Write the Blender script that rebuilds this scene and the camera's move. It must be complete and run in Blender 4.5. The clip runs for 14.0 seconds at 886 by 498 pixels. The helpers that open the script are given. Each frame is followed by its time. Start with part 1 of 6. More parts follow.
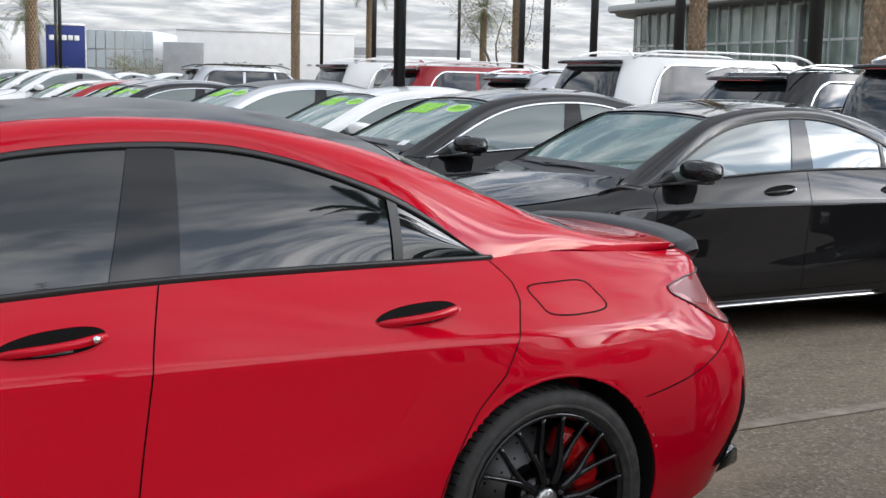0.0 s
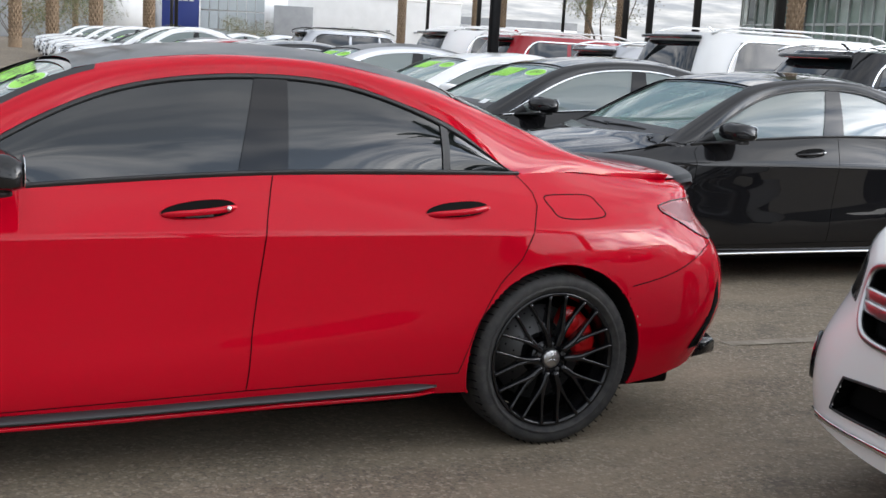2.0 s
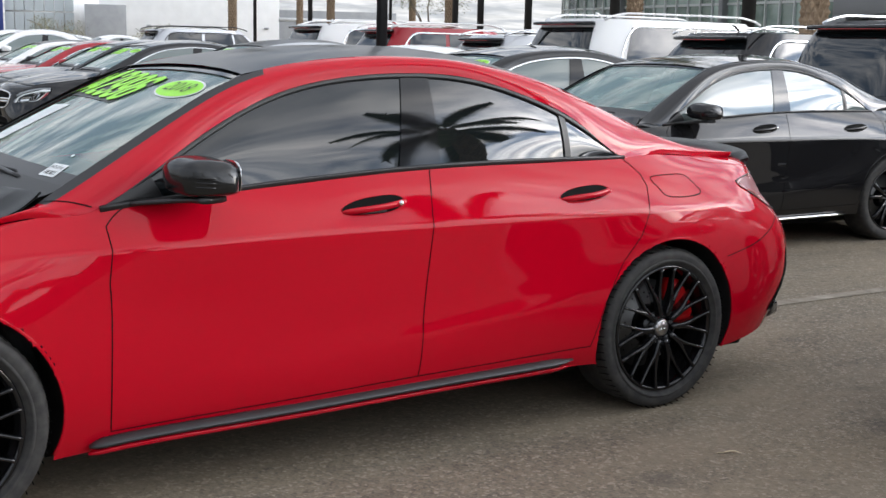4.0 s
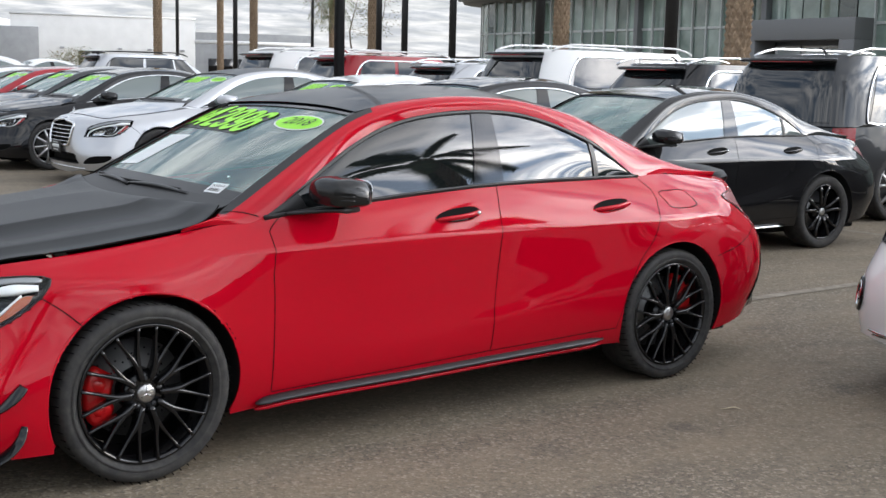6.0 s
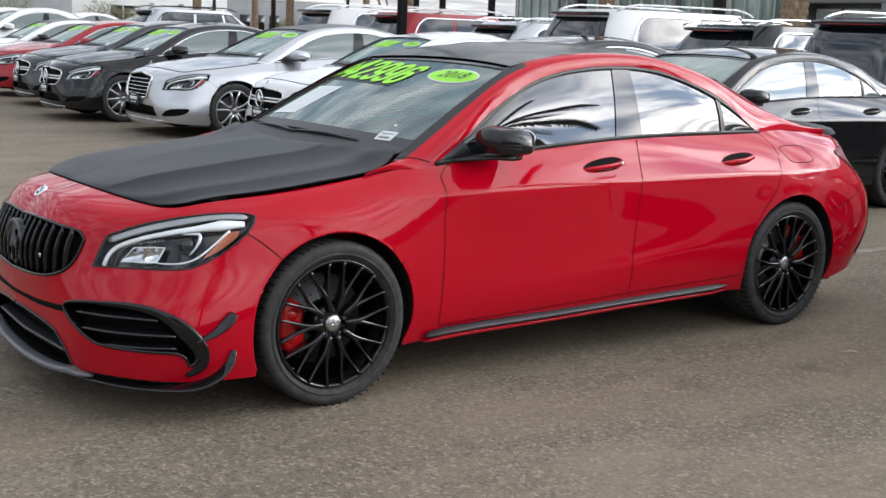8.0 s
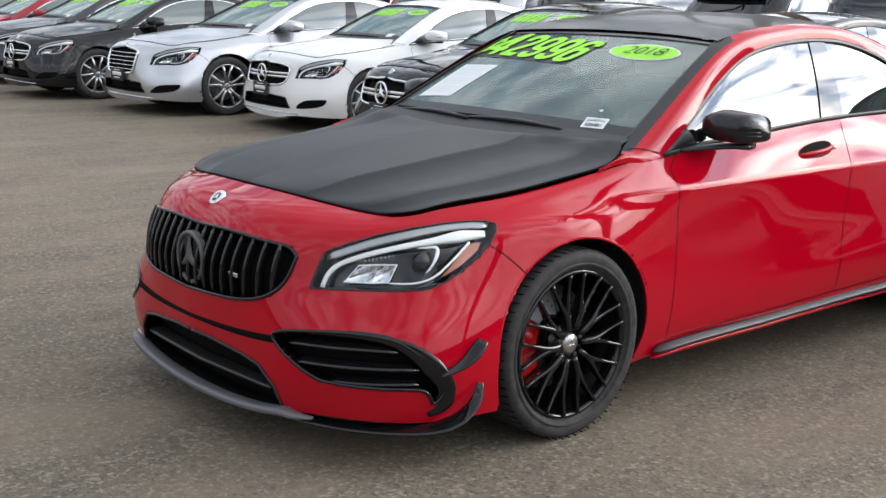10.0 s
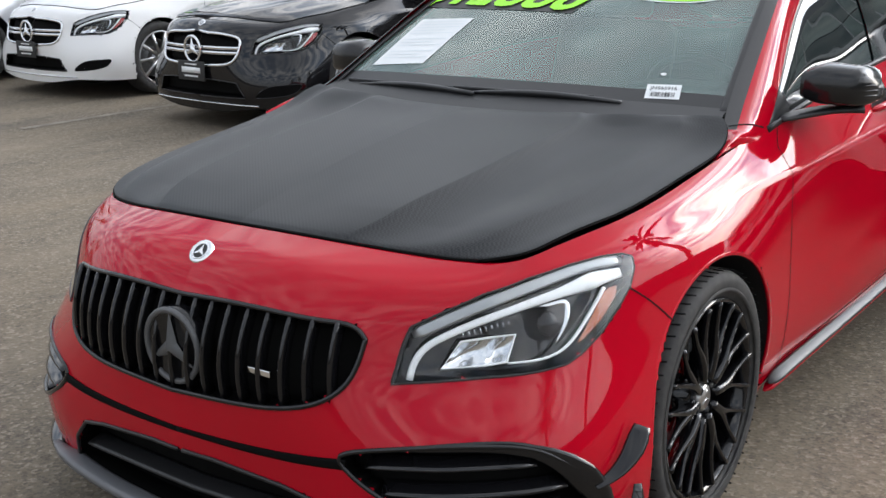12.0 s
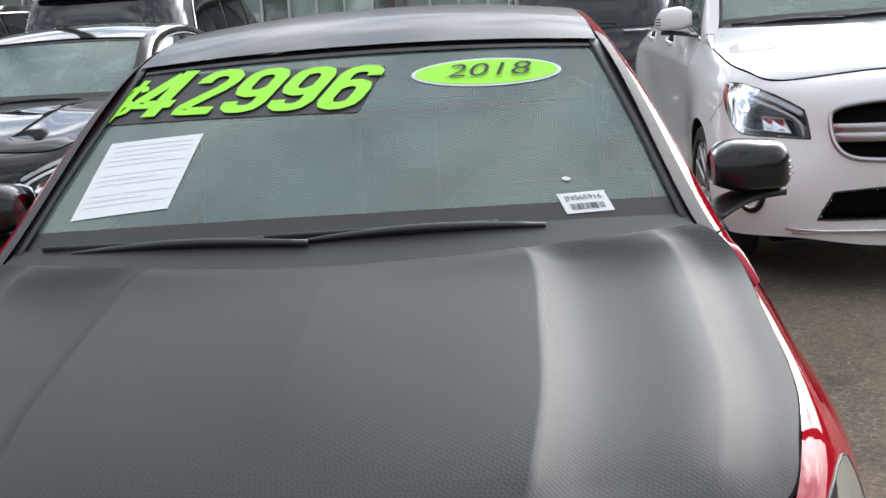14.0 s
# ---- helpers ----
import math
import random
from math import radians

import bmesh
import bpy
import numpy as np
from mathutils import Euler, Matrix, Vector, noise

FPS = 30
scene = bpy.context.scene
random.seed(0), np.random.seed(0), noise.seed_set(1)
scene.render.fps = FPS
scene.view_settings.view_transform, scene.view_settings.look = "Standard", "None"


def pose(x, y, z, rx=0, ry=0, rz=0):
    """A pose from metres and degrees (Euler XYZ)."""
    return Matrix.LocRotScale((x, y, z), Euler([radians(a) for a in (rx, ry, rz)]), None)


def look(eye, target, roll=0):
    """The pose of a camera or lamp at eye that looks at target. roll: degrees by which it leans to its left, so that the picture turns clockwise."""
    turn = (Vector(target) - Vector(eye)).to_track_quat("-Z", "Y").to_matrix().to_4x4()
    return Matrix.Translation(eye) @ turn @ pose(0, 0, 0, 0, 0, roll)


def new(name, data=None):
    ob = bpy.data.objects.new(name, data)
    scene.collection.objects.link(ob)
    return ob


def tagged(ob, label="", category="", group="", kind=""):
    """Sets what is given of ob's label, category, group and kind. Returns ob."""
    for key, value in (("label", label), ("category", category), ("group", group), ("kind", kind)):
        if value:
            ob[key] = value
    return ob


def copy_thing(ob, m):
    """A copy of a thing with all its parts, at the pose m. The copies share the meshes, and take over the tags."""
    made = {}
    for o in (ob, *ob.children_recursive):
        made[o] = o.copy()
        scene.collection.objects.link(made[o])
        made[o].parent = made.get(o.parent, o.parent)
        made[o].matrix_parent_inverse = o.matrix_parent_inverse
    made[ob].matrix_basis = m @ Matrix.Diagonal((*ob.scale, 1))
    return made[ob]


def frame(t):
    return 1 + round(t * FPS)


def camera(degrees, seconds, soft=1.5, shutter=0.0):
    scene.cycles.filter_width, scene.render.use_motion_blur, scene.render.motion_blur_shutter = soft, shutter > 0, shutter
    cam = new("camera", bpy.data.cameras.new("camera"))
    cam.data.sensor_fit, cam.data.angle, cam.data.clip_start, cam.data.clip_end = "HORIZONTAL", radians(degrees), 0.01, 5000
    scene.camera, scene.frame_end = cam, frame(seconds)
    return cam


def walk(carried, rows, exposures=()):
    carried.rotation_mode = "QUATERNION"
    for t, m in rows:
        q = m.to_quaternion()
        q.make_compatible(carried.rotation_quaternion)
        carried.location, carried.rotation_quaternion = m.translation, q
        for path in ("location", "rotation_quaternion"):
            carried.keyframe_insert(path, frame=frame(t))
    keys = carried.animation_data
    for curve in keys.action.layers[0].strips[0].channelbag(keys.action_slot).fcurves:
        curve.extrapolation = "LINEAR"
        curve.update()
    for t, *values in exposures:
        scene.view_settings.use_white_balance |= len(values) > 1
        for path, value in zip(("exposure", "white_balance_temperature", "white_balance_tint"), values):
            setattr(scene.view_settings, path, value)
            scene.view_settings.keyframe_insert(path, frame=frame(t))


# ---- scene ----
cam = camera(41.0, 14.0)
PATH = [
    (0, (0.888, -3.42, 1.455), (1.864, -1.696, 1.178), 1.3),
    (0.5, (0.811, -3.797, 1.441), (1.741, -2.047, 1.171), 2.3),
    (1, (0.813, -4.087, 1.436), (1.669, -2.302, 1.153), 1.9),
    (1.5, (0.788, -4.324, 1.428), (1.563, -2.507, 1.118), 2.6),
    (2, (0.547, -4.49, 1.414), (1.374, -2.7, 1.083), 3.3),
    (2.5, (0.342, -4.448, 1.403), (1.186, -2.666, 1.069), 2.5),
    (3, (0.132, -4.32, 1.385), (1.013, -2.555, 1.053), 1.9),
    (3.5, (-0.221, -4.26, 1.381), (0.884, -2.622, 1.068), 2.9),
    (4, (-0.544, -4.163, 1.389), (0.543, -2.517, 1.055), 1.3),
    (4.2, (-0.674, -4.163, 1.389), (0.422, -2.53, 1.023), 0.7),
    (6.3, (-1.759, -4.822, 1.469), (-0.546, -3.259, 1.179), 1.5),
    (6.5, (-1.818, -4.928, 1.472), (-0.613, -3.362, 1.162), 1.9),
    (7, (-1.926, -4.993, 1.478), (-0.773, -3.396, 1.13), 2.4),
    (7.2, (-1.985, -4.933, 1.463), (-0.856, -3.32, 1.114), 2.3),
    (9.5, (-2.752, -3.8, 1.425), (-1.471, -2.318, 1.019), 1.6),
    (10, (-2.78, -3.404, 1.425), (-1.503, -1.922, 1.011), 1.5),
    (10.5, (-2.798, -3.043, 1.421), (-1.502, -1.588, 0.972), 1.1),
    (11, (-2.749, -2.677, 1.416), (-1.437, -1.257, 0.905), 0.4),
    (11.5, (-2.703, -2.312, 1.429), (-1.293, -0.988, 0.919), 0.0),
    (12, (-2.553, -1.919, 1.446), (-0.996, -0.779, 0.921), -1.1),
    (12.5, (-2.467, -1.532, 1.497), (-0.79, -0.583, 0.96), -3.4),
    (13, (-2.279, -1.133, 1.512), (-0.47, -0.444, 1.009), -5.6),
    (13.5, (-2.103, -0.719, 1.52), (-0.207, -0.303, 1.039), -6.7),
    (14, (-1.907, -0.331, 1.418), (0.046, -0.216, 1.001), -4.0),
]
walk(cam, [(t, look(eye, target, roll)) for t, eye, target, roll in PATH], ((0, .76), (2.5, .84), (6.5, .84), (9.5, .84), (11, 1.02), (11.5, .92), (12.5, .92), (13, .95), (14, .86)))


# ---- light ----
SUN_FROM = (22, -12.2, 9.8)


def world_sky():
    world = bpy.data.worlds.new("sky")
    scene.world = world
    world.use_nodes = True
    nt = world.node_tree
    nt.nodes.clear()
    nd, lk = nt.nodes, nt.links
    out = nd.new("ShaderNodeOutputWorld")
    bg = nd.new("ShaderNodeBackground")
    sky = nd.new("ShaderNodeTexSky")
    sky.sky_type = "NISHITA"
    sky.sun_disc = False
    sky.sun_elevation, sky.sun_rotation = radians(21.3), radians(119)
    sky.air_density, sky.dust_density = 1.0, 1.5
    tc = nd.new("ShaderNodeTexCoord")
    sep = nd.new("ShaderNodeSeparateXYZ")
    lk.new(tc.outputs["Generated"], sep.inputs[0])
    den = nd.new("ShaderNodeMath")
    den.operation = "ADD"
    den.inputs[1].default_value = 0.10
    up = nd.new("ShaderNodeMath")
    up.operation = "ABSOLUTE"
    lk.new(sep.outputs[2], up.inputs[0])
    lk.new(up.outputs[0], den.inputs[0])
    coords = []
    for k in (0, 1):
        d = nd.new("ShaderNodeMath")
        d.operation = "DIVIDE"
        lk.new(sep.outputs[k], d.inputs[0])
        lk.new(den.outputs[0], d.inputs[1])
        coords.append(d)
    comb = nd.new("ShaderNodeCombineXYZ")
    lk.new(coords[0].outputs[0], comb.inputs[0])
    lk.new(coords[1].outputs[0], comb.inputs[1])
    mp = nd.new("ShaderNodeMapping")
    mp.inputs["Scale"].default_value = (0.95, 1.25, 1)
    mp.inputs["Rotation"].default_value = (0, 0, 0.12)
    lk.new(comb.outputs[0], mp.inputs[0])
    big = nd.new("ShaderNodeTexNoise")
    big.inputs["Scale"].default_value = 1.9
    big.inputs["Detail"].default_value = 9
    big.inputs["Roughness"].default_value = 0.6
    big.inputs["Distortion"].default_value = 0.4
    lk.new(mp.outputs[0], big.inputs["Vector"])
    cover = nd.new("ShaderNodeValToRGB")
    cover.color_ramp.elements[0].position, cover.color_ramp.elements[0].color = 0.40, (0.72, 0.72, 0.72, 1)
    cover.color_ramp.elements[1].position, cover.color_ramp.elements[1].color = 0.56, (1, 1, 1, 1)
    lk.new(big.outputs[0], cover.inputs[0])
    tone = nd.new("ShaderNodeTexNoise")
    tone.inputs["Scale"].default_value = 3.3
    tone.inputs["Detail"].default_value = 8
    tone.inputs["Distortion"].default_value = 0.25
    tone.inputs["Roughness"].default_value = 0.6
    lk.new(mp.outputs[0], tone.inputs["Vector"])
    shade = nd.new("ShaderNodeValToRGB")
    shade.color_ramp.elements[0].position, shade.color_ramp.elements[0].color = 0.41, (1.6, 2.12, 2.95, 1)
    shade.color_ramp.elements[1].position, shade.color_ramp.elements[1].color = 0.64, (9.6, 9.6, 9.7, 1)
    lk.new(tone.outputs[0], shade.inputs[0])
    mix = nd.new("ShaderNodeMix")
    mix.data_type = "RGBA"
    lk.new(cover.outputs[0], mix.inputs[0])
    lk.new(sky.outputs[0], mix.inputs[6])
    lk.new(shade.outputs[0], mix.inputs[7])
    # the cloud closes to an even grey towards the horizon
    low = nd.new("ShaderNodeMapRange")
    low.inputs["From Min"].default_value, low.inputs["From Max"].default_value = 0.02, 0.30
    low.inputs["To Min"].default_value, low.inputs["To Max"].default_value = 0.72, 0.0
    lk.new(sep.outputs[2], low.inputs["Value"])
    even = nd.new("ShaderNodeMix")
    even.data_type = "RGBA"
    lk.new(low.outputs[0], even.inputs[0])
    lk.new(mix.outputs[2], even.inputs[6])
    even.inputs[7].default_value = (4.15, 4.2, 4.25, 1)
    # and overhead it is one smooth sheet
    zenith = nd.new("ShaderNodeMapRange")
    zenith.interpolation_type = "SMOOTHSTEP"
    zenith.inputs["From Min"].default_value, zenith.inputs["From Max"].default_value = 0.52, 0.82
    zenith.inputs["To Min"].default_value, zenith.inputs["To Max"].default_value = 0.0, 0.65
    lk.new(sep.outputs[2], zenith.inputs["Value"])
    sheet = nd.new("ShaderNodeMix")
    sheet.data_type = "RGBA"
    lk.new(zenith.outputs[0], sheet.inputs[0])
    lk.new(even.outputs[2], sheet.inputs[6])
    sheet.inputs[7].default_value = (2.7, 2.9, 3.3, 1)
    # under the high cloud the sky is clearer and brighter towards the veiled sun
    near = nd.new("ShaderNodeVectorMath")
    near.operation = "DOT_PRODUCT"
    near.inputs[1].default_value = Vector(SUN_FROM).normalized()
    lk.new(tc.outputs["Generated"], near.inputs[0])
    high = nd.new("ShaderNodeMapRange")
    high.inputs["From Min"].default_value, high.inputs["From Max"].default_value = 0.35, 1.0
    high.inputs["To Min"].default_value, high.inputs["To Max"].default_value = 0.0, 0.9
    lk.new(sep.outputs[2], high.inputs["Value"])
    gap = nd.new("ShaderNodeMath")
    gap.operation = "SUBTRACT"
    lk.new(near.outputs["Value"], gap.inputs[0])
    lk.new(high.outputs[0], gap.inputs[1])
    glow = nd.new("ShaderNodeMapRange")
    glow.interpolation_type = "SMOOTHSTEP"
    glow.inputs["From Min"].default_value, glow.inputs["From Max"].default_value = 0.12, 1.0
    glow.inputs["To Min"].default_value, glow.inputs["To Max"].default_value = 1.0, 2.4
    lk.new(gap.outputs[0], glow.inputs["Value"])
    core = nd.new("ShaderNodeMapRange")
    core.interpolation_type = "SMOOTHSTEP"
    core.inputs["From Min"].default_value, core.inputs["From Max"].default_value = 0.90, 1.0
    core.inputs["To Min"].default_value, core.inputs["To Max"].default_value = 0.0, 5.0
    lk.new(near.outputs["Value"], core.inputs["Value"])
    veil = nd.new("ShaderNodeMath")
    veil.operation = "ADD"
    lk.new(glow.outputs[0], veil.inputs[0])
    lk.new(core.outputs[0], veil.inputs[1])
    # an overcast dome, a little brighter overhead than at the horizon
    rise = nd.new("ShaderNodeMapRange")
    rise.inputs["From Min"].default_value, rise.inputs["From Max"].default_value = 0.0, 1.0
    rise.inputs["To Min"].default_value, rise.inputs["To Max"].default_value = 0.10, 0.15
    lk.new(sep.outputs[2], rise.inputs["Value"])
    lk.new(sheet.outputs[2], bg.inputs[0])
    both = nd.new("ShaderNodeMath")
    both.operation = "MULTIPLY"
    lk.new(rise.outputs[0], both.inputs[0])
    lk.new(veil.outputs[0], both.inputs[1])
    lk.new(both.outputs[0], bg.inputs[1])
    lk.new(bg.outputs[0], out.inputs[0])


world_sky()
sun = new("sun", bpy.data.lights.new("sun", "SUN"))
sun.data.energy, sun.data.angle, sun.data.color = 0.5, radians(150), (1, 0.96, 0.9)
sun.matrix_world = look(SUN_FROM, (0, 0, 0))


# ---- materials ----
def principled(name, color, rough=0.5, metal=0.0, **more):
    m = bpy.data.materials.new(name)
    m.use_nodes = True
    p = m.node_tree.nodes["Principled BSDF"]
    p.inputs["Base Color"].default_value = (*color, 1)
    p.inputs["Roughness"].default_value = rough
    p.inputs["Metallic"].default_value = metal
    for key, value in more.items():
        p.inputs[key.replace("_", " ")].default_value = value
    return m


def noise_node(m, scale, detail=4.0, rough=0.55, stretch=(1, 1, 1), space="Object"):
    nd, lk = m.node_tree.nodes, m.node_tree.links
    tc = nd.new("ShaderNodeTexCoord")
    mp = nd.new("ShaderNodeMapping")
    mp.inputs["Scale"].default_value = stretch
    n = nd.new("ShaderNodeTexNoise")
    n.inputs["Scale"].default_value, n.inputs["Detail"].default_value, n.inputs["Roughness"].default_value = scale, detail, rough
    lk.new(tc.outputs[space], mp.inputs[0])
    lk.new(mp.outputs[0], n.inputs["Vector"])
    return n


def ramp(m, source, stops):
    r = m.node_tree.nodes.new("ShaderNodeValToRGB")
    els = r.color_ramp.elements
    while len(els) < len(stops):
        els.new(0.5)
    for e, (pos, col) in zip(els, stops):
        e.position = pos
        e.color = (*col, 1) if isinstance(col, tuple) else (col, col, col, 1)
    m.node_tree.links.new(source, r.inputs[0])
    return r.outputs[0]


def bump(m, source, strength, distance):
    b = m.node_tree.nodes.new("ShaderNodeBump")
    b.inputs["Strength"].default_value, b.inputs["Distance"].default_value = strength, distance
    m.node_tree.links.new(source, b.inputs["Height"])
    return b.outputs[0]


def feed(m, socket, source):
    m.node_tree.links.new(source, m.node_tree.nodes["Principled BSDF"].inputs[socket])


def blend(m, fac, a, b, mode="MIX"):
    x = m.node_tree.nodes.new("ShaderNodeMix")
    x.data_type, x.blend_type = "RGBA", mode
    for socket, v in ((x.inputs[0], fac), (x.inputs[6], a), (x.inputs[7], b)):
        if isinstance(v, (int, float)):
            socket.default_value = v
        elif isinstance(v, tuple):
            socket.default_value = (*v, 1)
        else:
            m.node_tree.links.new(v, socket)
    return x.outputs[2]


def car_paint(name, color, metal=0.0, rough=0.5, dust=0.03, spec=0.08, coat=1.0, coat_ior=1.5):
    m = principled(name, color, rough, metal, Coat_Weight=coat, Coat_IOR=coat_ior, Coat_Roughness=0.015, IOR=1.5, Specular_IOR_Level=spec)
    n = noise_node(m, 2.3, 5)
    fine = noise_node(m, 60, 2)
    feed(m, "Base Color", blend(m, ramp(m, n.outputs[0], [(0.45, 0.0), (0.8, dust)]), color, (0.32, 0.29, 0.26)))
    feed(m, "Coat Roughness", ramp(m, n.outputs[0], [(0.35, 0.008), (0.75, 0.04)]))
    feed(m, "Coat Normal", bump(m, fine.outputs[0], 0.012, 0.002))
    return m


def clear_glass(name, tint=(0.8, 0.85, 0.84), gloss=(1, 1, 1), ior=1.8, dust=0.0):
    """Thin glazing: light passes straight on, tinted, and Fresnel gives the gloss."""
    m = bpy.data.materials.new(name)
    m.use_nodes = True
    nd, lk = m.node_tree.nodes, m.node_tree.links
    nd.clear()
    out, mix = nd.new("ShaderNodeOutputMaterial"), nd.new("ShaderNodeMixShader")
    fr, tr, gl = nd.new("ShaderNodeFresnel"), nd.new("ShaderNodeBsdfTransparent"), nd.new("ShaderNodeBsdfGlossy")
    fr.inputs[0].default_value = ior
    tr.inputs[0].default_value = (*tint, 1)
    gl.inputs[0].default_value = (*gloss, 1)
    gl.inputs[1].default_value = 0.01
    lk.new(fr.outputs[0], mix.inputs[0])
    lk.new(tr.outputs[0], mix.inputs[1])
    lk.new(gl.outputs[0], mix.inputs[2])
    film = nd.new("ShaderNodeMixShader")
    # green-grey film: dust, and the screen's pale reflected haze put into one colour
    dust_haze = nd.new("ShaderNodeBsdfDiffuse")
    dust_haze.inputs[0].default_value = (0.38, 0.55, 0.50, 1)
    if dust:
        n = noise_node(m, 5, 5)
        lk.new(ramp(m, n.outputs[0], [(0.3, dust * 0.6), (0.75, dust * 1.5)]), film.inputs[0])
    else:
        film.inputs[0].default_value = 0.0
    lk.new(mix.outputs[0], film.inputs[1])
    lk.new(dust_haze.outputs[0], film.inputs[2])
    lk.new(film.outputs[0], out.inputs[0])
    return m


def carbon_weave(name):
    m = principled(name, (0.03, 0.032, 0.034), 0.44, 0.0, Specular_IOR_Level=0.30)
    nd, lk = m.node_tree.nodes, m.node_tree.links
    tc = nd.new("ShaderNodeTexCoord")
    mp = nd.new("ShaderNodeMapping")
    mp.inputs["Rotation"].default_value = (0, 0, radians(45))
    ck = nd.new("ShaderNodeTexChecker")
    ck.inputs["Scale"].default_value = 210
    lk.new(tc.outputs["Object"], mp.inputs[0])
    lk.new(mp.outputs[0], ck.inputs["Vector"])
    w = nd.new("ShaderNodeTexWave")
    w.inputs["Scale"].default_value = 42
    w.inputs["Distortion"].default_value = 0.0
    lk.new(mp.outputs[0], w.inputs["Vector"])
    n = noise_node(m, 3, 4)
    base = blend(m, ramp(m, ck.outputs[1], [(0.0, 0.0), (1.0, 1.0)]), (0.014, 0.015, 0.016), (0.030, 0.032, 0.034))
    feed(m, "Base Color", blend(m, ramp(m, n.outputs[0], [(0.4, 0.0), (0.8, 0.05)]), base, (0.2, 0.19, 0.18)))
    feed(m, "Roughness", ramp(m, ck.outputs[1], [(0.0, 0.42), (1.0, 0.52)]))
    feed(m, "Normal", bump(m, w.outputs[0], 0.10, 0.0008))
    return m


RED = car_paint("red_paint", (0.43, 0.0010, 0.0125), dust=0.002, spec=0.0, coat_ior=1.38)
BLACK_PAINT = car_paint("black_paint", (0.005, 0.005, 0.006), dust=0.008, spec=0.02)
GREY_PAINT = car_paint("dark_grey_paint", (0.035, 0.037, 0.04), 0.4)
SILVER_PAINT = car_paint("silver_paint", (0.52, 0.53, 0.55), 0.75, 0.3)
WHITE_PAINT = car_paint("white_paint", (0.80, 0.80, 0.79))
DARK_RED = car_paint("dark_red_paint", (0.32, 0.008, 0.016))
GLOSS_BLACK = principled("gloss_black", (0.006, 0.006, 0.007), 0.06)
ROOF_BLACK = car_paint("black_roof_gloss", (0.012, 0.012, 0.013), rough=0.3, dust=0.02, coat=0.2)
SATIN_BLACK = principled("satin_black", (0.014, 0.014, 0.015), 0.4)
PLASTIC = principled("black_plastic", (0.022, 0.022, 0.023), 0.55)
# near-black that stands for the shade in gaps, grooves and openings
SEAM = principled("seam_shadow_black", (0.003, 0.003, 0.003), 0.8, Specular_IOR_Level=0.1)
BADGE = principled("badge_grey", (0.085, 0.087, 0.09), 0.35)
RUBBER = principled("tyre_rubber", (0.022, 0.022, 0.023), 0.75)
_n = noise_node(RUBBER, 30, 4)
feed(RUBBER, "Base Color", ramp(RUBBER, _n.outputs[0], [(0.35, (0.016, 0.016, 0.017)), (0.75, (0.045, 0.043, 0.040))]))
CHROME = principled("chrome", (0.78, 0.79, 0.80), 0.08, 1.0)
ALU = principled("brushed_aluminium", (0.5, 0.5, 0.5), 0.32, 1.0)
STEEL = principled("brake_steel", (0.20, 0.20, 0.20), 0.48, 1.0)
CALIPER = principled("caliper_red", (0.55, 0.01, 0.012), 0.25, Coat_Weight=0.5)
GREY_TRIM = principled("grey_trim", (0.055, 0.056, 0.06), 0.42, 0.1)
SPLITTER = principled("splitter_grey", (0.13, 0.132, 0.14), 0.4)
CARBON = carbon_weave("carbon_fibre")
MIRROR_CAP = principled("mirror_cap_black", (0.009, 0.0095, 0.010), 0.16)
SKIRT = principled("skirt_black", (0.022, 0.022, 0.024), 0.38)
TINT = principled("tinted_side_glass", (0.006, 0.008, 0.009), 0.015, 0.0, IOR=1.72)
GLASS = clear_glass("windscreen_glass", (0.62, 0.72, 0.69), ior=1.85, dust=0.21)
ROW_GLASS = clear_glass("row_screen_glass", (0.74, 0.80, 0.77), ior=1.9, dust=0.30)
# the pale base colour stands in for bright sky mirrored in these windows
ROW_TINT = principled("sky_pale_side_glass", (0.12, 0.15, 0.145), 0.02, 0.0, IOR=1.9)
LENS = clear_glass("lamp_lens", (0.96, 0.97, 0.97), ior=1.33)
LAMP_GREY = principled("lamp_satin_grey", (0.36, 0.37, 0.38), 0.3, 0.8)
REFLECTOR = principled("lamp_reflector", (0.75, 0.77, 0.8), 0.15, 1.0)
DRL = principled("light_guide", (0.9, 0.92, 0.93), 0.2)
AMBER = principled("amber_marker", (0.36, 0.06, 0.006), 0.2, Coat_Weight=1.0)
TAIL_RED = principled("tail_lamp_red", (0.30, 0.004, 0.006), 0.2, Coat_Weight=0.5, Coat_Roughness=0.05)
TAIL_CLEAR = principled("tail_lamp_clear", (0.20, 0.035, 0.04), 0.3)
INTERIOR = principled("interior_dark", (0.03, 0.03, 0.031), 0.6)
LEATHER = principled("leather_dark", (0.07, 0.069, 0.067), 0.5)
LIME = principled("lime_vinyl", (0.33, 0.85, 0.02), 0.45)
PAPER = principled("white_paper", (0.78, 0.80, 0.80), 0.6)
INK = principled("dark_ink", (0.02, 0.02, 0.02), 0.6)
PALE_INK = principled("pale_grey_ink", (0.45, 0.47, 0.48), 0.6)


# ---- mesh helpers ----
def mesh_of(name, verts, faces, smooth=True):
    me = bpy.data.meshes.new(name)
    me.from_pydata([tuple(map(float, v)) for v in verts], [], [tuple(map(int, f)) for f in faces])
    me.validate()
    if smooth:
        me.polygons.foreach_set("use_smooth", [True] * len(me.polygons))
    me.update()
    return me


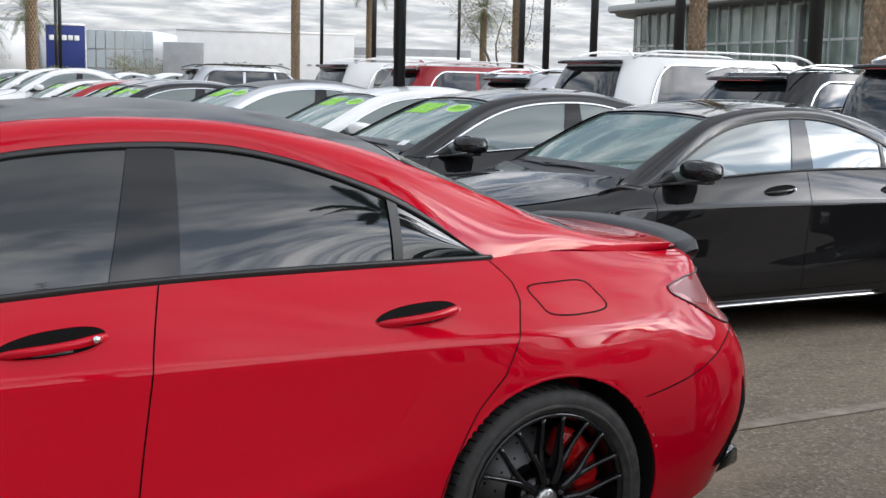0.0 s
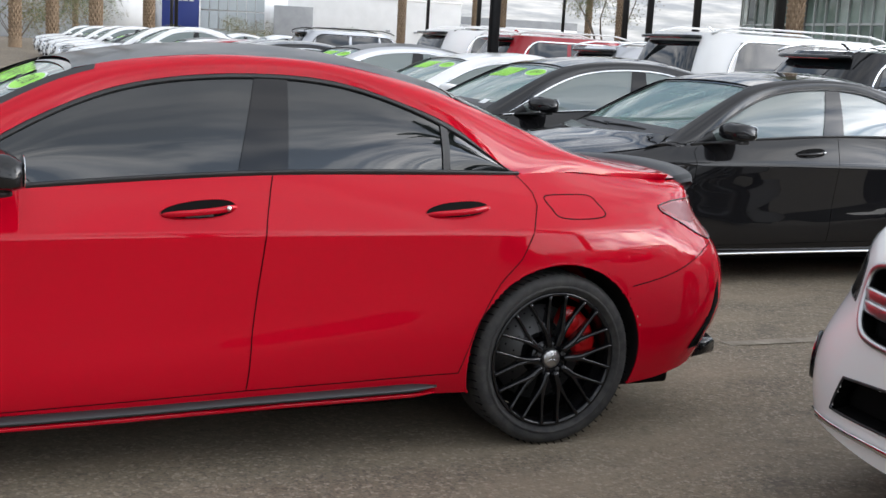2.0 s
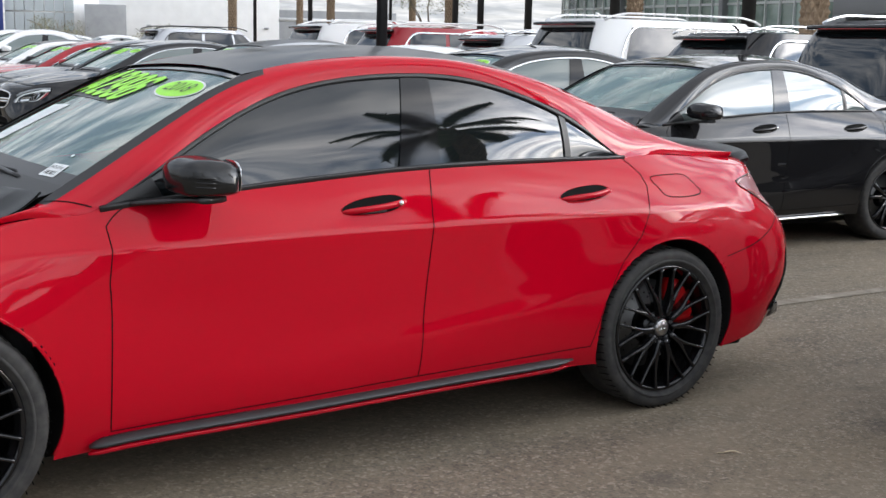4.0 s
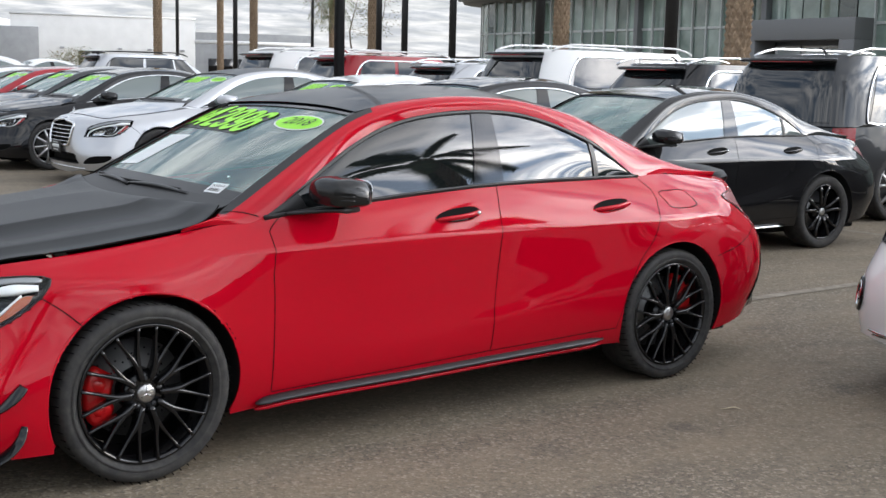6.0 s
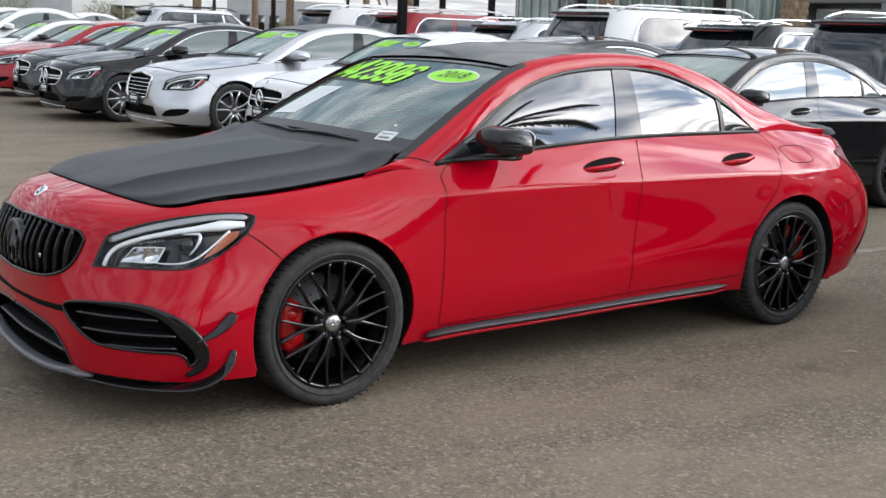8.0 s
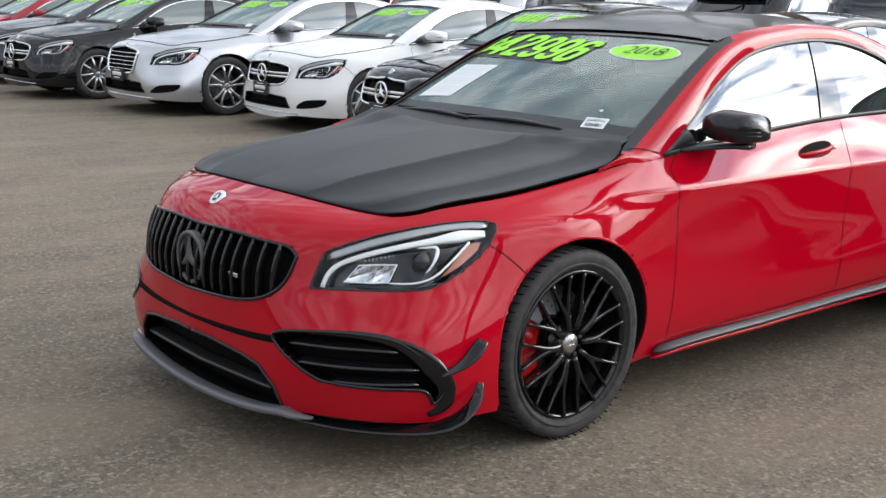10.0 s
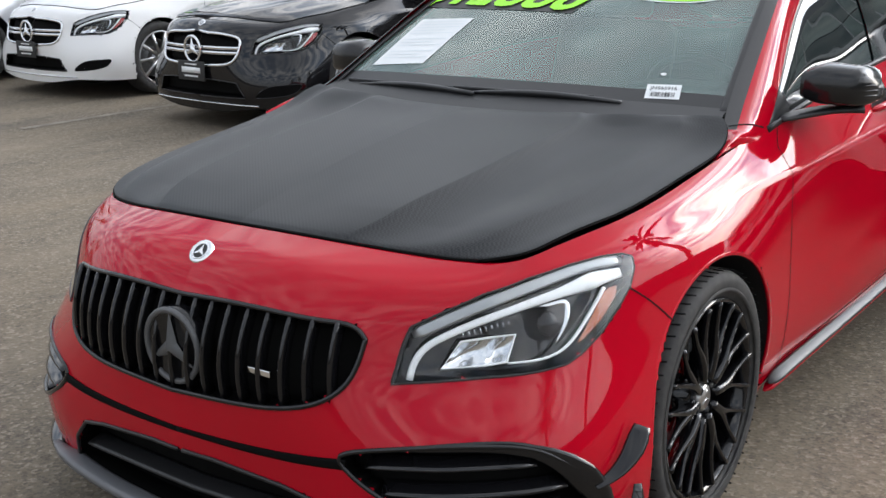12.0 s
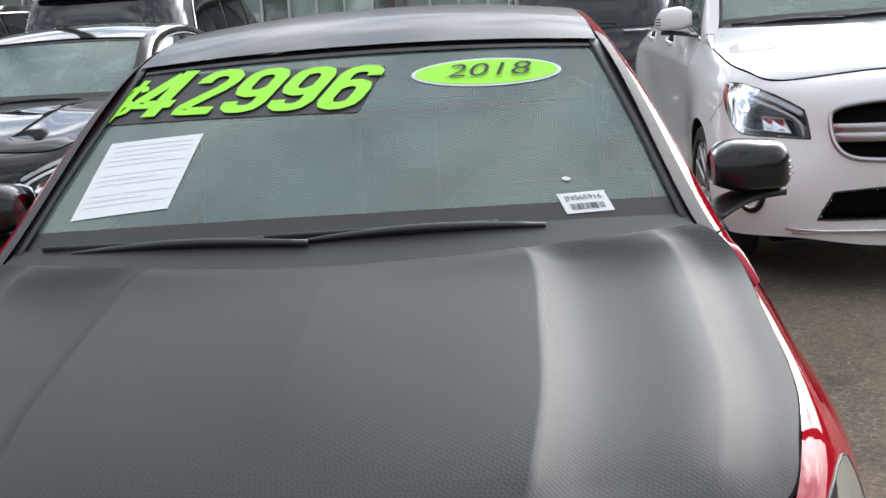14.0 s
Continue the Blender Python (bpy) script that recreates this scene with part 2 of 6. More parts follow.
def part(name, bm, material, parent, label="", smooth=True):
    """Links a bmesh, a mesh or (verts, faces) as one mesh object under a thing or a part."""
    if isinstance(bm, tuple):
        me = mesh_of(name, *bm, smooth)
    elif isinstance(bm, bpy.types.Mesh):
        me = bm
    else:
        me = bpy.data.meshes.new(name)
        bm.to_mesh(me)
        bm.free()
        if smooth:
            me.polygons.foreach_set("use_smooth", [True] * len(me.polygons))
    if material and not me.materials:
        me.materials.append(material)
    ob = new(name, me)
    ob.parent = parent
    if label:
        tagged(ob, label)
    return ob


def thing(name, label, category, group="", m=None, kind=""):
    ob = new(name)
    tagged(ob, label, category, group, kind)
    if m is not None:
        ob.matrix_basis = m
    return ob


def merge(*lots):
    vs, fs = [], []
    for v, f in lots:
        k = len(vs)
        vs.extend([tuple(p) for p in v])
        fs.extend([tuple(i + k for i in q) for q in f])
    return vs, fs


def moved(lot, m):
    return [tuple(m @ Vector(v)) for v in lot[0]], lot[1]


def flipped(lot):
    """The mirror image across the car's middle plane."""
    return [(v[0], -v[1], v[2]) for v in lot[0]], [tuple(reversed(f)) for f in lot[1]]


def spline(points, n, t=None):
    """A natural cubic through the points, at n even steps of its length."""
    p = np.array(points, float)
    if t is None:
        t = np.r_[0, np.cumsum(np.sqrt(((p[1:] - p[:-1]) ** 2).sum(1)) ** 0.7)]
    return cubic(t, p, np.linspace(t[0], t[-1], n))


def cubic(t, p, q):
    t, p, q = np.asarray(t, float), np.asarray(p, float), np.asarray(q, float)
    k = len(t)
    flat = p.reshape(k, -1)
    h = np.diff(t)
    a, r = np.zeros((k, k)), np.zeros((k, flat.shape[1]))
    a[0, 0] = a[-1, -1] = 1
    for i in range(1, k - 1):
        a[i, i - 1], a[i, i], a[i, i + 1] = h[i - 1], 2 * (h[i - 1] + h[i]), h[i]
        r[i] = 6 * ((flat[i + 1] - flat[i]) / h[i] - (flat[i] - flat[i - 1]) / h[i - 1])
    m = np.linalg.solve(a, r)
    i = np.clip(np.searchsorted(t, q, "right") - 1, 0, k - 2)
    d, e, hh = (q - t[i])[:, None], (t[i + 1] - q)[:, None], h[i][:, None]
    out = (m[i] * e**3 + m[i + 1] * d**3) / (6 * hh) + (flat[i] / hh - m[i] * hh / 6) * e + (flat[i + 1] / hh - m[i + 1] * hh / 6) * d
    return out.reshape((len(q),) + p.shape[1:])


def curve1(xs, ys, q):
    return cubic(xs, np.array(ys, float)[:, None], np.atleast_1d(q))[:, 0]


def grid_faces(nu, nv, loop_u=False, loop_v=False):
    fs = []
    for i in range(nu if loop_u else nu - 1):
        for j in range(nv if loop_v else nv - 1):
            a, b = i * nv + j, i * nv + (j + 1) % nv
            c, d = ((i + 1) % nu) * nv + (j + 1) % nv, ((i + 1) % nu) * nv + j
            fs.append((a, b, c, d))
    return fs


def box(x0, y0, z0, x1, y1, z1, bevel=0.0, seg=2):
    bm = bmesh.new()
    bmesh.ops.create_cube(bm, size=1, matrix=Matrix.LocRotScale(((x0 + x1) / 2, (y0 + y1) / 2, (z0 + z1) / 2), None, (abs(x1 - x0), abs(y1 - y0), abs(z1 - z0))))
    if bevel:
        bmesh.ops.bevel(bm, geom=bm.edges[:], offset=bevel, segments=seg, affect="EDGES", profile=0.6)
    return lot_of(bm)


def lot_of(bm):
    bm.verts.index_update()
    out = [tuple(v.co) for v in bm.verts], [tuple(v.index for v in f.verts) for f in bm.faces]
    bm.free()
    return out


def spin(profile, axis="y", n=48, close=False):
    """A profile of (radius, height) turned round an axis through the origin."""
    vs = []
    for k in range(n):
        a = 2 * math.pi * k / n
        for r, h in profile:
            c, s = r * math.cos(a), r * math.sin(a)
            vs.append((c, h, s) if axis == "y" else (c, s, h) if axis == "z" else (h, c, s))
    return vs, grid_faces(n, len(profile), True, close)


def sweep(path, width, height, up=(0, 0, 1), taper=None, shape=None):
    """A bar along a path: section width across and height along up, rounded a little."""
    p = [Vector(q) for q in path]
    up = Vector(up).normalized()
    sec = shape or [(-0.5, -0.32), (-0.32, -0.5), (0.32, -0.5), (0.5, -0.32), (0.5, 0.32), (0.32, 0.5), (-0.32, 0.5), (-0.5, 0.32)]
    vs, n = [], len(sec)
    for i, q in enumerate(p):
        t = (p[min(i + 1, len(p) - 1)] - p[max(i - 1, 0)]).normalized()
        side = t.cross(up).normalized()
        nrm = side.cross(t).normalized()
        k = taper[i] if taper is not None else 1.0
        for a, b in sec:
            vs.append(tuple(q + side * (a * width * k) + nrm * (b * height * k)))
    fs = grid_faces(len(p), n, False, True)
    fs += [tuple(reversed(range(n))), tuple(range((len(p) - 1) * n, len(p) * n))]
    return vs, fs


def tube(path, radius, n=8, closed=False):
    p = [Vector(q) for q in path]
    vs, prev = [], None
    m = len(p)
    for i, q in enumerate(p):
        t = (p[(i + 1) % m] - p[i - 1]).normalized() if closed else (p[min(i + 1, m - 1)] - p[max(i - 1, 0)]).normalized()
        if prev is None:
            prev = t.orthogonal().normalized()
        prev = (prev - t * prev.dot(t)).normalized()
        b = t.cross(prev)
        r = radius[i] if hasattr(radius, "__len__") else radius
        for k in range(n):
            a = 2 * math.pi * k / n
            vs.append(tuple(q + (prev * math.cos(a) + b * math.sin(a)) * r))
    fs = grid_faces(m, n, closed, True)
    if not closed:
        fs += [tuple(reversed(range(n))), tuple(range((m - 1) * n, m * n))]
    return vs, fs


def lens_shape(cx, cy, cz, rx, ry, rz, n=20, m=12, power=1.0):
    """A rounded block: power under 1 makes it boxier."""
    vs = []
    f = lambda v: math.copysign(abs(v) ** power, v)
    for i in range(m + 1):
        a = -math.pi / 2 + math.pi * i / m
        for k in range(n):
            b = 2 * math.pi * k / n
            vs.append((cx + rx * f(math.cos(a)) * f(math.cos(b)), cy + ry * f(math.cos(a)) * f(math.sin(b)), cz + rz * f(math.sin(a))))
    return vs, grid_faces(m + 1, n, False, True)


def letters(text, size, m, depth=0.0008, align="CENTER", shear=0.0, bold=0.0):
    """Built-in font turned into a mesh, its base line at the pose m; returns (verts, faces)."""
    cu = bpy.data.curves.new("letters", "FONT")
    cu.body, cu.size, cu.extrude, cu.align_x, cu.align_y, cu.shear, cu.offset = text, size, depth, align, "CENTER", shear, bold
    ob = new("letters", cu)
    me = bpy.data.meshes.new_from_object(ob)
    bpy.data.objects.remove(ob)
    bpy.data.curves.remove(cu)
    vs = [tuple(m @ v.co) for v in me.vertices]
    fs = [tuple(p.vertices) for p in me.polygons]
    bpy.data.meshes.remove(me)
    return vs, fs


def inside(px, py, poly):
    res = np.zeros(px.shape, bool)
    x1, y1 = poly[:, 0], poly[:, 1]
    x2, y2 = np.roll(x1, -1), np.roll(y1, -1)
    for a, b, c, d in zip(x1, y1, x2, y2):
        if b == d:
            continue
        hit = ((b > py) != (d > py)) & (px < (c - a) * (py - b) / (d - b) + a)
        res ^= hit
    return res


class Sheet:
    """A smooth surface as a fine grid, from which panels and openings are carved along loops."""

    def __init__(self, g):
        self.g = np.asarray(g, float)
        self.nu, self.nv = self.g.shape[:2]
        self.i, self.j = [a.astype(float) for a in np.meshgrid(np.arange(self.nu), np.arange(self.nv), indexing="ij")]
        self.cls = {}
        self.locked = np.zeros((self.nu, self.nv), bool)
        du, dv = np.gradient(self.g, axis=0), np.gradient(self.g, axis=1)
        n = np.cross(dv, du)
        self.n = n / (np.linalg.norm(n, axis=2, keepdims=True) + 1e-12)

    def at(self, i, j, field=None):
        f = self.g if field is None else field
        i, j = np.clip(i, 0, self.nu - 1 - 1e-6), np.clip(j, 0, self.nv - 1 - 1e-6)
        a, b = i.astype(int), j.astype(int)
        s, t = (i - a)[..., None], (j - b)[..., None]
        return f[a, b] * (1 - s) * (1 - t) + f[a + 1, b] * s * (1 - t) + f[a, b + 1] * (1 - s) * t + f[a + 1, b + 1] * s * t

    def find(self, p):
        p = np.asarray(p, float)
        k = np.argmin(((self.g - p) ** 2).sum(2))
        i, j = np.array([k // self.nv], float), np.array([k % self.nv], float)
        for _ in range(6):
            q = self.at(i, j)[0]
            e = 0.3
            du = (self.at(i + e, j)[0] - self.at(i - e, j)[0]) / (2 * e)
            dv = (self.at(i, j + e)[0] - self.at(i, j - e)[0]) / (2 * e)
            a = np.stack([du, dv], 1)
            st = np.linalg.lstsq(a, p - q, rcond=None)[0]
            i, j = np.clip(i + np.clip(st[0], -2, 2), 0, self.nu - 1), np.clip(j + np.clip(st[1], -2, 2), 0, self.nv - 1)
        return np.array([i[0], j[0]])

    def loop(self, points, rounded=True, n=6, edge=None):
        """Points in space, closed, as a polygon on the grid; those with y under 0 run past the middle plane, z over 9 past the top."""
        ij = []
        for p in points:
            q = self.find((p[0], max(p[1], 0), min(p[2], 1.2)))
            if p[1] < 0:
                q[0] = -3
            if p[2] > 9:
                q[1] = self.nv + 2
            if p[2] < 0:
                q[1] = -3
            ij.append(q)
        ij = np.array(ij)
        if not rounded:
            return ij
        k, out = len(ij), []
        for a in range(k):
            p0, p1, p2, p3 = ij[a - 1], ij[a], ij[(a + 1) % k], ij[(a + 2) % k]
            for s in np.arange(n) / n:
                out.append(0.5 * (2 * p1 + (p2 - p0) * s + (2 * p0 - 5 * p1 + 4 * p2 - p3) * s**2 + (3 * p1 - p0 - 3 * p2 + p3) * s**3) if rounded is True else p1 * (1 - s) + p2 * s)
        return np.array(out)

    def circle(self, x, z, r, y, n=64):
        ij = np.array([self.find((x + r * math.cos(a), y, z + r * math.sin(a))) for a in np.linspace(math.pi * 1.12, -0.12 * math.pi, n)])
        return np.vstack([ij, [[ij[-1][0], -3], [ij[0][0], -3]]])

    def carve(self, name, poly):
        ins = inside(self.i, self.j, poly)
        for axis in (0, 1):
            a = [slice(None), slice(None)]
            b = [slice(None), slice(None)]
            a[axis], b[axis] = slice(0, -1), slice(1, None)
            ii, jj = np.nonzero(ins[tuple(a)] != ins[tuple(b)])
            if not len(ii):
                continue
            i2, j2 = ii + (axis == 0), jj + (axis == 1)
            lo, hi = np.zeros(len(ii)), np.ones(len(ii))
            ax, ay, bx, by = self.i[ii, jj], self.j[ii, jj], self.i[i2, j2], self.j[i2, j2]
            first = ins[ii, jj]
            for _ in range(10):
                mid = (lo + hi) / 2
                same = inside(ax + (bx - ax) * mid, ay + (by - ay) * mid, poly) == first
                lo, hi = np.where(same, mid, lo), np.where(same, hi, mid)
            for k in range(len(ii)):
                u, v = (ii[k], jj[k]) if hi[k] < 0.5 else (i2[k], j2[k])
                if self.locked[u, v]:
                    continue
                self.i[u, v], self.j[u, v] = ax[k] + (bx[k] - ax[k]) * hi[k], ay[k] + (by[k] - ay[k]) * hi[k]
                self.locked[u, v] = True
        self.cls[name] = poly

    def classes(self, default):
        """The class of each face: the last carved loop that holds its middle."""
        ci = (self.i[:-1, :-1] + self.i[1:, :-1] + self.i[:-1, 1:] + self.i[1:, 1:]) / 4
        cj = (self.j[:-1, :-1] + self.j[1:, :-1] + self.j[:-1, 1:] + self.j[1:, 1:]) / 4
        c = np.full(ci.shape, default, dtype=object)
        for name, poly in self.cls.items():
            c[inside(ci, cj, poly)] = name
        return c

    def panel(self, mask, offset=0.0, recess=0.0):
        """The faces of a mask as (verts, faces); recess sinks them and adds the walls round the edge."""
        pos, nrm = self.at(self.i, self.j), self.at(self.i, self.j, self.n)
        ids, vs, fs = {}, [], []

        def vert(u, v, d):
            key = (u, v, d)
            if key not in ids:
                ids[key] = len(vs)
                vs.append(tuple(pos[u, v] + nrm[u, v] * d))
            return ids[key]

        for u, v in zip(*np.nonzero(mask)):
            d = offset - recess
            fs.append((vert(u, v, d), vert(u, v + 1, d), vert(u + 1, v + 1, d), vert(u + 1, v, d)))
            if recess:
                for (a, b), (c, e), (du, dv) in (((u, v), (u + 1, v), (0, -1)), ((u + 1, v), (u + 1, v + 1), (1, 0)), ((u + 1, v + 1), (u, v + 1), (0, 1)), ((u, v + 1), (u, v), (-1, 0))):
                    x, y = u + du, v + dv
                    if x == -1:
                        continue
                    if not (0 <= x < mask.shape[0] and 0 <= y < mask.shape[1]) or not mask[x, y]:
                        fs.append((vert(a, b, offset), vert(c, e, offset), vert(c, e, d), vert(a, b, d)))
        return vs, fs

    def line(self, poly, offset=0.001):
        i, j = poly[:, 0], poly[:, 1]
        return self.at(i, j) + self.at(i, j, self.n) * offset

    def ribbon(self, poly, width=0.006, offset=0.0008, closed=True):
        """A narrow strip lying on the surface along a loop, for a panel gap or a rubber seal."""
        ok = (poly[:, 0] >= 0) & (poly[:, 1] >= 0) & (poly[:, 1] <= self.nv - 1)
        p, n = self.line(poly, offset), self.at(poly[:, 0], poly[:, 1], self.n)
        k, vs, fs = len(p), [], []
        for a in range(k):
            t = p[(a + 1) % k] - p[a - 1] if closed else p[min(a + 1, k - 1)] - p[max(a - 1, 0)]
            s = np.cross(t, n[a])
            s /= np.linalg.norm(s) + 1e-9
            vs += [tuple(p[a] - s * width / 2), tuple(p[a] + s * width / 2)]
        for a in range(k if closed else k - 1):
            b = (a + 1) % k
            if ok[a] and ok[b]:
                fs.append((2 * a, 2 * a + 1, 2 * b + 1, 2 * b))
        return vs, fs

    def patch(self, poly, offset=0.0012, rings=(0.0, 0.35, 0.7, 1.0)):
        """The area within a loop as its own clean-edged skin; rings from above 0 leave the middle open."""
        mid = poly.mean(0)
        k, vs, fs = len(poly), [], []
        for r in rings:
            q = mid + (poly - mid) * r
            vs += [tuple(p) for p in self.line(q, offset)]
        for a in range(len(rings) - 1):
            for b in range(k):
                c = (b + 1) % k
                fs.append((a * k + b, a * k + c, (a + 1) * k + c, (a + 1) * k + b))
        return vs, fs


# ---- the saloon: curves of its body, in metres from the front axle, half widths, height ----
def cage(text):
    return np.array([[float(v) for v in p.split(",")] for p in text.split()])


LEVELS = [
    cage("-.895,0,.14 -.885,.3,.148 -.845,.56,.18 -.655,.785,.175 -.39,.845,.165 0,.84,.17 .42,.81,.192 1.1,.815,.20 1.9,.825,.215 2.33,.835,.22 2.7,.84,.20 3.07,.835,.21 3.40,.735,.27 3.55,.45,.28 3.59,0,.28"),
    cage("-.93,0,.285 -.912,.3,.285 -.862,.57,.285 -.65,.812,.28 -.39,.868,.28 0,.865,.285 .43,.842,.285 1.1,.848,.29 1.9,.855,.295 2.33,.862,.30 2.7,.872,.30 3.07,.858,.31 3.44,.755,.36 3.605,.46,.37 3.645,0,.37"),
    cage("-.945,0,.44 -.925,.3,.44 -.845,.565,.43 -.635,.795,.43 -.365,.862,.44 0,.884,.45 .45,.858,.45 1.1,.854,.455 1.9,.861,.455 2.35,.873,.455 2.7,.888,.455 3.07,.868,.46 3.48,.765,.48 3.645,.46,.49 3.685,0,.49"),
    cage("-.935,0,.575 -.915,.3,.575 -.79,.54,.57 -.575,.758,.565 -.335,.828,.59 0,.872,.61 .47,.852,.61 1.1,.850,.61 1.9,.856,.605 2.37,.867,.605 2.7,.889,.61 3.07,.864,.61 3.485,.745,.62 3.635,.45,.63 3.675,0,.63"),
    cage("-.893,0,.695 -.875,.3,.692 -.745,.548,.680 -.53,.731,.685 -.31,.802,.712 0,.838,.735 .48,.847,.72 1.1,.849,.72 1.9,.854,.715 2.4,.863,.71 2.7,.882,.715 3.07,.849,.715 3.445,.705,.73 3.595,.43,.74 3.625,0,.745"),
    cage("-.836,0,.762 -.82,.295,.758 -.70,.555,.734 -.50,.708,.748 -.295,.773,.768 0,.805,.785 .485,.839,.792 1.1,.850,.797 1.9,.854,.797 2.43,.860,.795 2.7,.862,.797 3.07,.815,.800 3.40,.635,.83 3.53,.41,.84 3.56,0,.845"),
    cage("-.775,0,.785 -.76,.29,.782 -.65,.56,.757 -.485,.695,.770 -.285,.750,.795 .01,.777,.826 .475,.787,.872 1.1,.79,.90 1.9,.79,.91 2.46,.782,.905 2.73,.765,.905 3.07,.705,.905 3.40,.575,.91 3.51,.38,.915 3.54,0,.92"),
    cage("-.715,0,.80 -.702,.28,.796 -.602,.572,.770 -.47,.682,.789 -.27,.730,.812 .02,.750,.846 .46,.765,.907 1.1,.752,.957 1.9,.734,.988 2.52,.692,.988 2.78,.655,.988 3.07,.60,.967 3.38,.50,.945 3.49,.34,.945 3.52,0,.95"),
]
RAIL_LOW = cage(".17,.757,.869 .33,.763,.890 .50,.768,.91 .79,.70,1.074 1.0,.649,1.182 1.19,.615,1.249 1.425,.598,1.289 1.667,.591,1.301 1.916,.60,1.283 2.167,.633,1.214 2.376,.664,1.119 2.575,.69,.99 2.80,.652,.988 3.07,.60,.967 3.36,.505,.946")
RAIL_TOP = cage(".17,.758,.871 .31,.735,.915 .405,.69,.962 .77,.622,1.168 1.02,.578,1.284 1.247,.556,1.333 1.5,.543,1.356 1.7,.542,1.357 1.9,.545,1.345 2.128,.553,1.306 2.36,.555,1.245 2.65,.545,1.14 2.85,.535,1.065 3.08,.515,.99 3.36,.495,.95")
HOOD_SIDE = cage("-.602,.556,.769 -.43,.625,.788 -.28,.668,.811 .02,.724,.854 .193,.748,.872 .30,.735,.908 .352,.695,.955")


def belt(x):
    return curve1([.50, 1.1, 1.637, 2.2, 2.604], [.768, .752, .741, .718, .686], x), curve1([.50, 1.1, 1.637, 2.2, 2.604], [.907, .957, .985, .990, .984], x)


def window_top(x):
    p = RAIL_LOW[2:12]
    return curve1(p[:, 0], p[:, 1], x), curve1(p[:, 0], p[:, 2], x)


def wrap_sheet(nu, nv):
    lv = np.array(LEVELS)
    st = np.r_[0, np.cumsum(np.sqrt(((lv[3][1:] - lv[3][:-1]) ** 2).sum(1)))]
    along = np.stack([cubic(st, level, np.linspace(0, st[-1], nu)) for level in lv], 1)
    t = np.array([0, 1, 2.3, 3.5, 4.6, 5.45, 6.2, 7.0])
    low = int(nv * .76)
    q = np.r_[np.linspace(0, 5.45, low), np.linspace(5.45, 7, nv - low + 1)[1:]]
    soft = lambda e0, e1, v: (lambda w: w * w * (3 - 2 * w))(np.clip((v - e0) / (e1 - e0), 0, 1))
    rows = []
    for i in range(nu):
        whole = cubic(t, along[i], q)
        # a crisp shoulder crease along the doors, fading out towards nose and tail
        split = np.vstack([cubic(t[:6], along[i][:6], q[:low]), cubic(t[5:], along[i][5:], q[low:])])
        x = along[i][5][0]
        w = soft(-.15, .35, x) * (1 - soft(2.95, 3.30, x))
        rows.append(whole * (1 - w) + split * w)
    g = np.stack(rows)
    # the swage that rises across the lower doors
    d = g[..., 2] - (.335 + .092 * (g[..., 0] - .6))
    w = soft(.6, 1.2, g[..., 0]) * (1 - soft(2.0, 2.45, g[..., 0]))
    g[..., 1] += .0045 * w * np.where(d > 0, 1 - soft(0, .11, d), 1 - soft(0, .20, -d))
    w = soft(1.25, 1.65, g[..., 0]) * (1 - soft(1.95, 2.25, g[..., 0]))
    g[..., 1] += .0042 * w * np.where(d > 0, 1 - soft(0, .045, d), 1 - soft(0, .16, -d))
    return Sheet(g)


